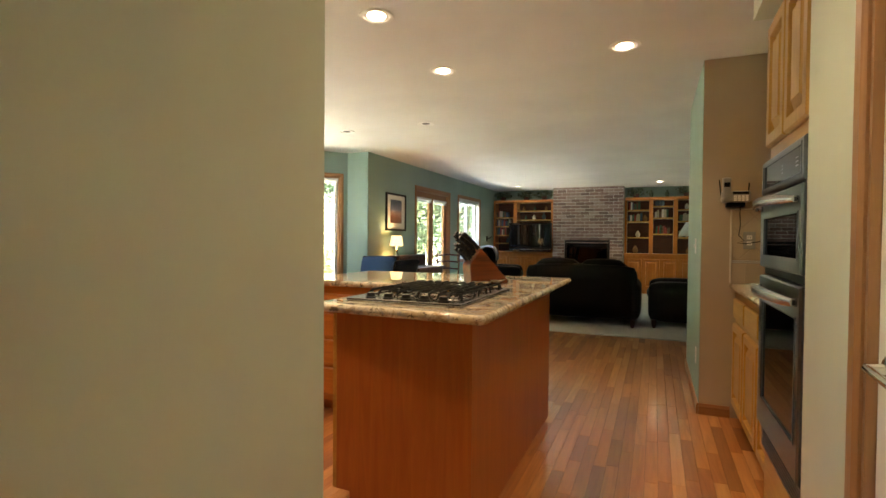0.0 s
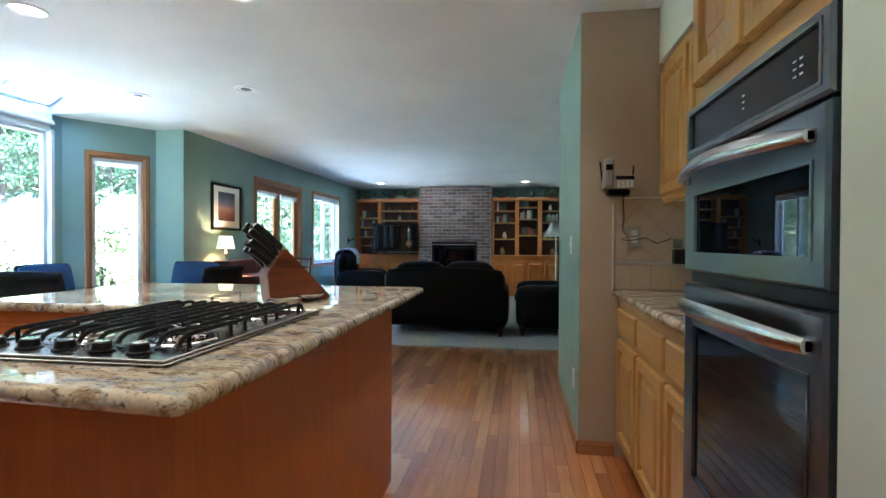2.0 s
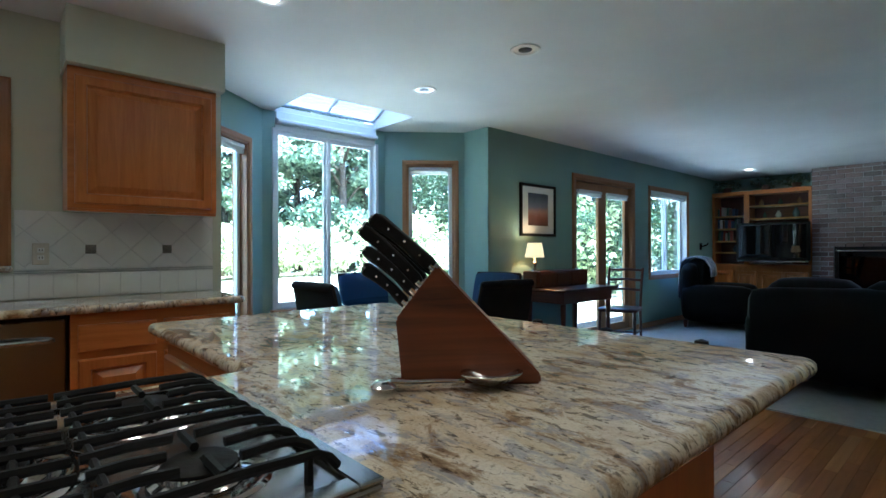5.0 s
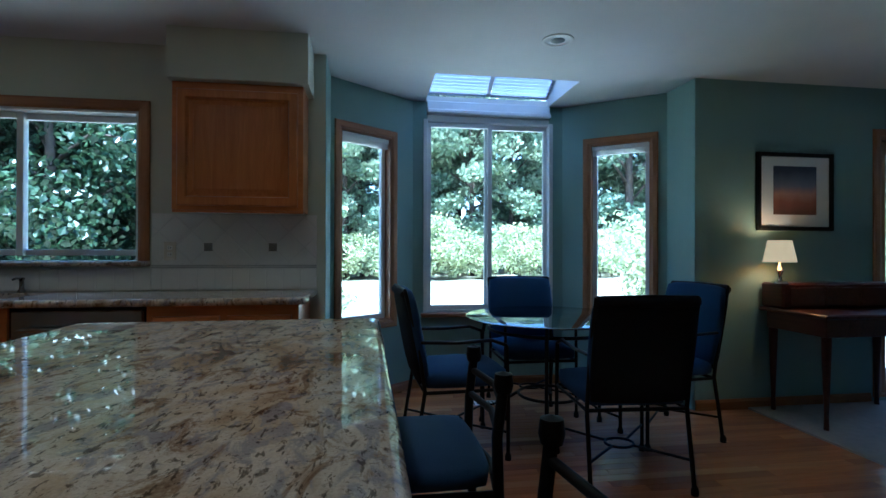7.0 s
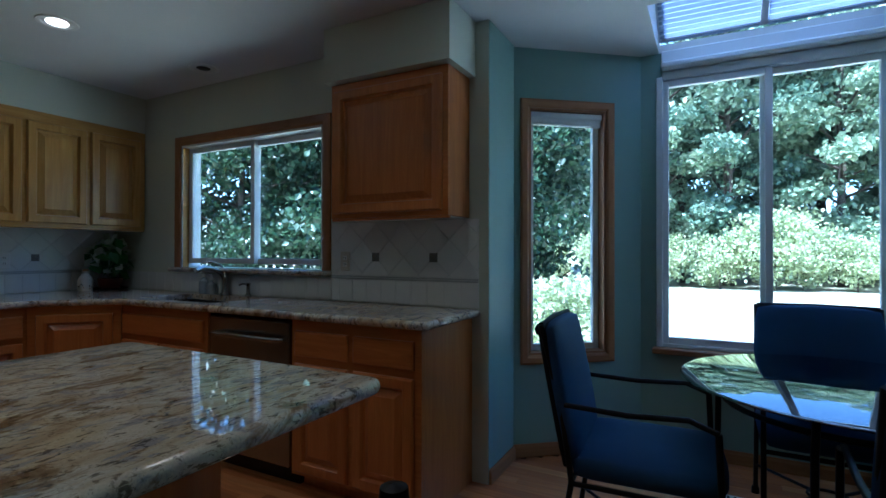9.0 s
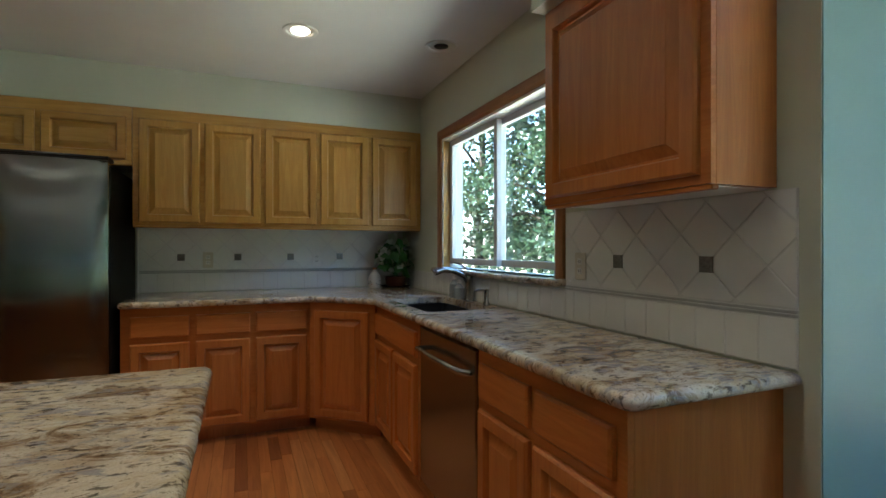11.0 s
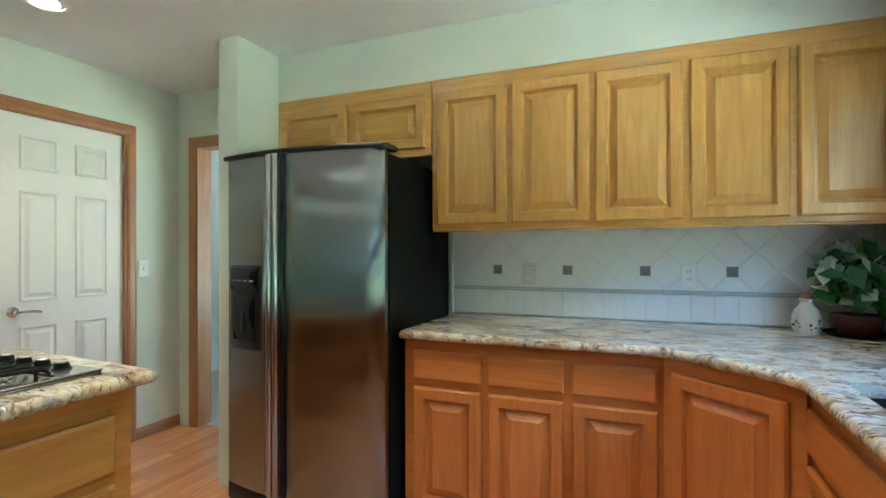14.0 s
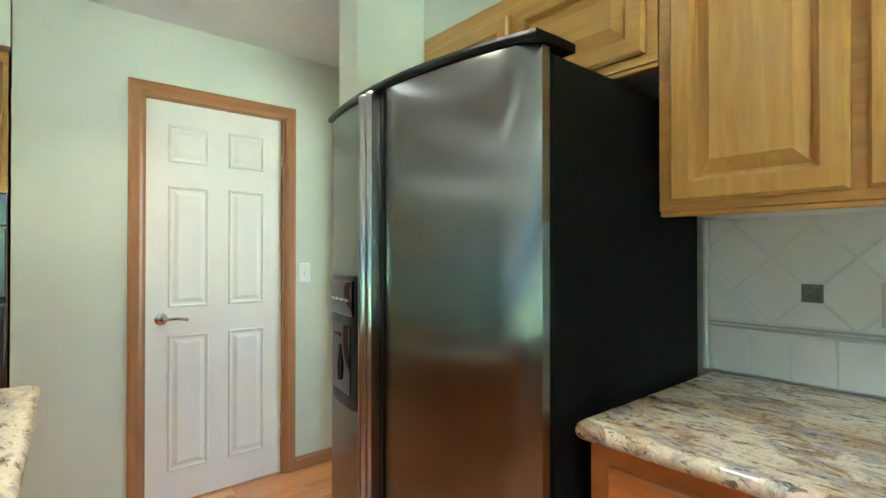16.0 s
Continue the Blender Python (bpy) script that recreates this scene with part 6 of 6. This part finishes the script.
sc = root("wall_sconce", pose(-0.069, 11.45, 1.22, 0, 0, -90), label="small dark metal wall bracket by the window", category="bracket")
box("plate", -0.03, 0.03, 0.0, 0.02, -0.06, 0.06, DARK_SIDE, sc, 0.004)
tube("arm", [(0, 0.02, 0.0), (0, 0.10, 0.02), (0, 0.13, 0.06)], 0.012, DARK_SIDE, sc)

# ---- garden ----
gm = bmesh.new()
bmesh.ops.create_grid(gm, x_segments=40, y_segments=40, size=1)
for v in gm.verts:
    v.co = Vector((math.copysign(abs(v.co.x) ** 2.2, v.co.x) * 600, math.copysign(abs(v.co.y) ** 2.2, v.co.y) * 600, 0))
    if abs(v.co.x) > 8:
        v.co.z = noise.noise(v.co * 0.02) * 0.4
tagged(put_bm("ground", gm, LAWN, m=pose(0, 4, -0.42)), kind="structure")
tagged(box("patio", -5.6, -1.2, 5.8, 12.5, -0.50, -0.34, PATIO, None, 0.01), kind="structure")


def tree(name, seed, height, crown, base, leaves, leaf, mat, label, category="tree", clump=(0.18, 0.32), flat=0.62):
    """A tapered trunk with limbs and clumps of leaves about the limb ends."""
    rt = random.Random(seed)
    r = root(name, pose(0, 0, 0), label=label, category=category, group="garden trees" if category == "tree" else "garden shrubs")
    bm = bmesh.new()
    pts = [(0.15 * rt.uniform(-1, 1) * i / 5, 0.15 * rt.uniform(-1, 1) * i / 5, -0.3 + height * 0.9 * i / 5) for i in range(6)]
    bm_tube(bm, pts, height * 0.022, 8, False, height * 0.004)
    tips = []
    for k in range(26):
        z = base + (height - base) * (k + rt.random()) / 26
        a = k * 2.4 + rt.uniform(-0.4, 0.4)
        f = (z - base) / (height - base)
        ln = crown * (0.35 + 0.65 * math.sin(math.pi * min(1, 0.18 + 0.80 * (1 - f)))) * rt.uniform(0.65, 1.1)
        p0 = Vector((0, 0, z * 0.92))
        p2 = Vector((ln * math.cos(a), ln * math.sin(a), z + rt.uniform(-0.05, 0.12) * height))
        pm_ = (p0 + p2) / 2 + Vector((0, 0, 0.05 * height))
        bm_tube(bm, [p0, pm_, p2], height * 0.006, 5, False, height * 0.0015)
        tips += [p2, (pm_ + p2) / 2, pm_]
    put_bm("trunk", bm, BARK, r, True)
    vs, fs = [], []
    per = leaves // len(tips)
    for p in tips:
        s = crown * rt.uniform(*clump)
        v, f = leaf_cloud(rt, per, p, (s, s, s * flat), leaf, 1.1)
        k = len(vs)
        vs += v
        fs += [tuple(i + k for i in t) for t in f]
    tagged(put("foliage", vs, fs, mat, r), kind="stuff")
    return r


G0 = -0.42
t1 = tree("broadleaf_tree", 1, 11, 3.6, 0.5, 12000, 0.26, LEAF, "tall broadleaf garden tree in full summer leaf")
t2 = tree("broadleaf_tree", 2, 13, 3.4, 0.4, 12000, 0.26, LEAF_DARK, "tall dark green garden tree in full leaf")
t3 = tree("garden_shrub", 3, 2.6, 1.7, 0.2, 5000, 0.16, LEAF_PALE, "rounded yellow-green garden shrub in sun", "shrub", (0.24, 0.42), 0.9)
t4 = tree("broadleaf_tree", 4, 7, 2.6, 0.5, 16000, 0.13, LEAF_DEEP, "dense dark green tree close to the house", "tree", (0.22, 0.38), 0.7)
rg = random.Random(5)
t1.matrix_basis = pose(-31, 3.0, G0)
t2.matrix_basis = pose(-33, 7.5, G0)
t3.matrix_basis = pose(-27, 8.5, G0)
t4.matrix_basis = pose(-6.5, -2.0, G0)
for k in range(24):
    src = (t1, t2)[k % 2]
    s = rg.uniform(1.15, 1.55)
    copy_thing(src, pose(-33 + rg.uniform(-3, 4), -22 + 3.0 * k + rg.uniform(-1, 1), G0, 0, 0, rg.uniform(0, 360)) @ Matrix.Diagonal((s, s, s, 1)))
copy_thing(t1, pose(-30.5, 10.6, G0, 0, 0, 40) @ Matrix.Diagonal((1.2, 1.2, 1.2, 1)))
for k in range(14):
    s = rg.uniform(1.7, 2.1)
    copy_thing((t2, t1)[k % 2], pose(-43 + rg.uniform(-3, 3), -24 + 5.4 * k + rg.uniform(-1, 1), G0, 0, 0, rg.uniform(0, 360)) @ Matrix.Diagonal((s, s, s, 1)))
for k in range(14):
    s = rg.uniform(0.7, 1.25)
    copy_thing(t3, pose(-27.5 + rg.uniform(-1.5, 1.5), -9 + 2.7 * k + rg.uniform(-0.6, 0.6), G0, 0, 0, rg.uniform(0, 360)) @ Matrix.Diagonal((s, s, s, 1)))
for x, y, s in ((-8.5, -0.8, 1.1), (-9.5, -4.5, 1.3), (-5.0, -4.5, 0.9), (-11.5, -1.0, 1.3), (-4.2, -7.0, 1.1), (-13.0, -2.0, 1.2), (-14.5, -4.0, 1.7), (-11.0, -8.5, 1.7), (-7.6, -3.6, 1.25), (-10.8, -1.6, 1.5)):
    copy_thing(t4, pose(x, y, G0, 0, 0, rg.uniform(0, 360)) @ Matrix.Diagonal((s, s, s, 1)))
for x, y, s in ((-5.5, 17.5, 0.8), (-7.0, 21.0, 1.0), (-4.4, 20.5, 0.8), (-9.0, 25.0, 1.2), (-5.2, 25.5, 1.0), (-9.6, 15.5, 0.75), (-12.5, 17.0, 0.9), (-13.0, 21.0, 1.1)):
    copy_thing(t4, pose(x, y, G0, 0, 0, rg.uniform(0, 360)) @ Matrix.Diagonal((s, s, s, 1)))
for x, y, s in ((-4.0, 2.6, 0.45), (-7.5, 14.5, 1.0), (-9.0, 11.5, 0.9), (-6.5, 17.5, 1.2), (-10.5, 16.0, 1.1)):
    copy_thing(t3, pose(x, y, G0, 0, 0, rg.uniform(0, 360)) @ Matrix.Diagonal((s, s, s, 1)))

# ---- pieces: tiles, bricks, planks ----


def clip(poly, a, b, c):
    """The part of a polygon where a*x + b*y <= c."""
    out = []
    for i in range(len(poly)):
        p, q = poly[i - 1], poly[i]
        dp, dq = a * p[0] + b * p[1] - c, a * q[0] + b * q[1] - c
        if dp <= 0 < dq or dq <= 0 < dp:
            t = dp / (dp - dq)
            out.append((p[0] + (q[0] - p[0]) * t, p[1] + (q[1] - p[1]) * t))
        if dq <= 0:
            out.append(q)
    return out


def tile_mesh(poly, thick=0.006, edge=0.0012):
    """A flat tile with eased edges; its face looks along +y, its outline lies in x and z."""
    n = len(poly)
    inner = inset_poly(poly, edge)
    verts = [(x, 0.0, z) for x, z in poly] + [(x, thick - edge, z) for x, z in poly] + [(x, thick, z) for x, z in inner]
    faces = []
    for k in (0, n):
        for i in range(n):
            j = (i + 1) % n
            faces.append((k + j, k + i, k + n + i, k + n + j))
    faces.append(tuple(range(3 * n - 1, 2 * n - 1, -1)))
    return verts, faces


_shared = {}


def piece(name, poly, parent, mat, thick=0.006, y=0.0):
    """A tile placed by its outline; alike outlines share one mesh."""
    ox, oz = poly[0]
    key = (name, thick, tuple((round(px - ox, 4), round(pz - oz, 4)) for px, pz in poly), mat.name)
    if key not in _shared:
        v, f = tile_mesh([(px - ox, pz - oz) for px, pz in poly], thick)
        me = bpy.data.meshes.new(name)
        me.from_pydata(v, [], f)
        me.materials.append(mat)
        _shared[key] = me
    ob = new(name, _shared[key])
    ob.parent = parent
    ob.matrix_basis = pose(ox, y, oz)
    return ob


def backsplash(name, m, width, z0, z1, deco_x, tile=TILE, zc=1.170):
    """Square tiles in a row, a pencil line, and tiles set on the diagonal above."""
    r = root(name, m, kind="structure")
    box("grout_bed", 0, width, -0.004, 0.0035, z0, z1, GROUT if tile is TILE else BEIGE_GROUT, r)
    g = 0.0026
    zl = min(z1, z0 + 0.135)
    x, step = 0.0, 0.104
    while x < width - 0.01:
        x2 = min(width, x + step)
        piece("tile", [(x + g, z0 + g), (x2 - g, z0 + g), (x2 - g, zl - g), (x + g, zl - g)], r, tile)
        x = x2
    if z1 - zl < 0.05:
        return r
    for k in range(2):
        za = zl + 0.002 + k * 0.011
        piece("pencil_tile", [(0, za), (width, za), (width, za + 0.008), (0, za + 0.008)], r, PENCIL, 0.008)
    zb = zl + 0.024
    hd = 0.0975
    for j in range(-3, 5):
        for i in range(-3, int(width / (2 * hd)) + 4):
            cx = deco_x + 2 * hd * i + (0 if j % 2 else hd)
            cz = zc + hd * j
            h = hd - g * 1.4
            poly = [(cx, cz - h), (cx + h, cz), (cx, cz + h), (cx - h, cz)]
            for a, b, c in ((1, 0, width - g), (-1, 0, -g), (0, 1, z1 - g), (0, -1, -(zb + g))):
                poly = clip(poly, a, b, c)
                if len(poly) < 3:
                    break
            if len(poly) >= 3:
                area = abs(sum(poly[i - 1][0] * poly[i][1] - poly[i][0] * poly[i - 1][1] for i in range(len(poly)))) / 2
                if area > 0.0003:
                    piece("tile", poly, r, tile)
    for i in range(-3, int(width / (4 * hd)) + 3):
        cx = deco_x + 4 * hd * i
        if 0.03 < cx < width - 0.03:
            d = piece("accent_tile", [(cx - 0.025, zc - 0.025), (cx + 0.025, zc - 0.025), (cx + 0.025, zc + 0.025), (cx - 0.025, zc + 0.025)], r, DECO, 0.0095)
    return r


backsplash("backsplash_south", pose(0.0, -0.006, 0), 1.985, 0.917, 1.388, 0.547)
backsplash("backsplash_west", pose(-0.0385, 3.30, 0, 0, 0, -90), 3.30 - 2.305, 0.917, 1.394, 0.272, TILE, 1.186)
backsplash("backsplash_window", pose(-0.0385, 2.303, 0, 0, 0, -90), 2.30, 0.917, 1.055, 0.3)
backsplash("backsplash_east", pose(4.80, 3.7175, 0, 0, 0, 180), 0.605, 0.917, 1.41, 0.28, BEIGE_TILE)
backsplash("backsplash_east_back", pose(4.7985, 2.345, 0, 0, 0, 90), 1.36, 0.917, 1.398, 0.3, BEIGE_TILE)

tagged(box("trim_tile_edge", 4.183, 4.194, 3.708, 3.7195, 0.917, 1.412, POT, None, 0.003), kind="structure")
tagged(box("trim_tile_top", 4.183, 4.44, 3.708, 3.7195, 1.4125, 1.422, POT, None, 0.003), kind="structure")
tagged(box("trim_backsplash_end", 1.987, 2.001, -0.010, 0.010, 0.917, 1.386, TILE, None, 0.003), kind="structure")

# bricks of the chimney breast, running bond, one uneven course
bh, bw, joint = 0.0640, 0.2010, 0.0105
course, z = 0, 0.31
bme = {}


def brick_piece(x0, x1, z0, z1):
    key = round(x1 - x0, 3)
    if key not in bme:
        v, f = tile_mesh([(0, 0), (x1 - x0, 0), (x1 - x0, z1 - z0), (0, z1 - z0)], 0.016, 0.003)
        me = bpy.data.meshes.new("brick")
        me.from_pydata(v, [], f)
        me.materials.append(BRICK_PIECE)
        bme[key] = me
    ob = new("brick", bme[key])
    ob.parent = fp
    ob.matrix_basis = pose(x1, 0.0122 - rbk.uniform(0, 0.003), z0, 0, 0, 180)


rbk = random.Random(8)
BRICK_PIECE, nt, b = material("brick_face", 0.85)
rnd = nt.nodes.new("ShaderNodeObjectInfo").outputs["Random"]
v_ = coords(nt)
col = ramp(nt, rnd, [(0.0, (0.20, 0.155, 0.145)), (0.35, (0.30, 0.20, 0.175)), (0.7, (0.36, 0.27, 0.24)), (1.0, (0.44, 0.38, 0.35))])
col = mix(nt, 0.6, col, ramp(nt, noise_node(nt, v_, 45, 5), [(0.3, (0.45, 0.42, 0.40)), (0.65, (1, 1, 1))]), "MULTIPLY")
nt.links.new(col, b.inputs["Base Color"])
bump(nt, b, noise_node(nt, v_, 70, 4), 0.5, 0.004)
while z < H_CEIL - 0.03:
    z2 = min(z + bh, H_CEIL - 0.004)
    x = -(bw + joint) / 2 * (course % 2)
    while x < fw - 0.02:
        a, c = max(0.0, x), min(fw, x + bw)
        if c - a > 0.03:
            if z2 < 1.25 and a < fw - 0.29 and c > 0.27:
                if a < 0.27 - 0.04:
                    brick_piece(a, 0.27, z, z2)
                elif c > fw - 0.29 + 0.04:
                    brick_piece(fw - 0.29, c, z, z2)
            else:
                brick_piece(a, c, z, z2)
        x += bw + joint
    z += bh + joint
    course += 1

# oak strip floor: the strips by the camera's way singly, the rest joined


def floor_span(x):
    """The floor's reach along y at x: the whole room, or the bay with its splayed sides."""
    if x > -0.05:
        return -0.05, 6.418
    splay = (x + 0.94) / 0.79
    return max(3.335, 4.01 - splay), min(5.995, 5.32 + splay)


rp = random.Random(21)
PW, singles, vs, fs = 0.0635, 0, [], []
floor_ob = bpy.data.objects["floor"]
pm_cache = {}


def plank_shape(w, l):
    e = 0.0008
    v = [(0, 0, -0.012), (w, 0, -0.012), (w, l, -0.012), (0, l, -0.012), (0, 0, -e), (w, 0, -e), (w, l, -e), (0, l, -e), (e, e, 0), (w - e, e, 0), (w - e, l - e, 0), (e, l - e, 0)]
    f = [(0, 1, 5, 4), (1, 2, 6, 5), (2, 3, 7, 6), (3, 0, 4, 7), (4, 5, 9, 8), (5, 6, 10, 9), (6, 7, 11, 10), (7, 4, 8, 11), (8, 9, 10, 11)]
    return v, f


LENGTHS = (0.38, 0.55, 0.72, 0.90, 1.10)
ix = 0
x = -0.95
while x < 4.80:
    y = -0.05 - rp.uniform(0, 0.9)
    while y < 6.42:
        l = rp.choice(LENGTHS)
        cx = x + PW / 2
        lo, hi = floor_span(cx)
        a, c = max(y, lo), min(y + l, hi)
        cy = (a + c) / 2
        hidden = (2.5 < cx < 3.0 and 1.7 < a and c < 3.15) or (-0.05 < cx < 0.35 and c < 3.2) or (c < 0.0 and cx < 3.05)
        if c - a > 0.01 and not hidden:
            near = (3.08 < cx < 4.10 and 0.2 < cy < 4.8) or (0.9 < cx < 2.4 and 0.65 < cy < 2.1)
            g = 0.0004
            if near and singles < 300:
                singles += 1
                key = round(c - a, 3)
                if key not in pm_cache:
                    v, f = plank_shape(PW - 2 * g, c - a - 2 * g)
                    me = bpy.data.meshes.new("plank")
                    me.from_pydata(v, [], f)
                    me.materials.append(PLANK)
                    pm_cache[key] = me
                ob = new("plank", pm_cache[key])
                ob.parent = floor_ob
                ob.matrix_basis = pose(x + g, a + g, 0)
            else:
                v, f = plank_shape(PW - 2 * g, c - a - 2 * g)
                k = len(vs)
                vs += [(p[0] + x + g, p[1] + a + g, p[2]) for p in v]
                fs += [tuple(i + k for i in q) for q in f]
        y += l
    x += PW
tagged(put("planks", vs, fs, PLANKS, floor_ob), kind="stuff")
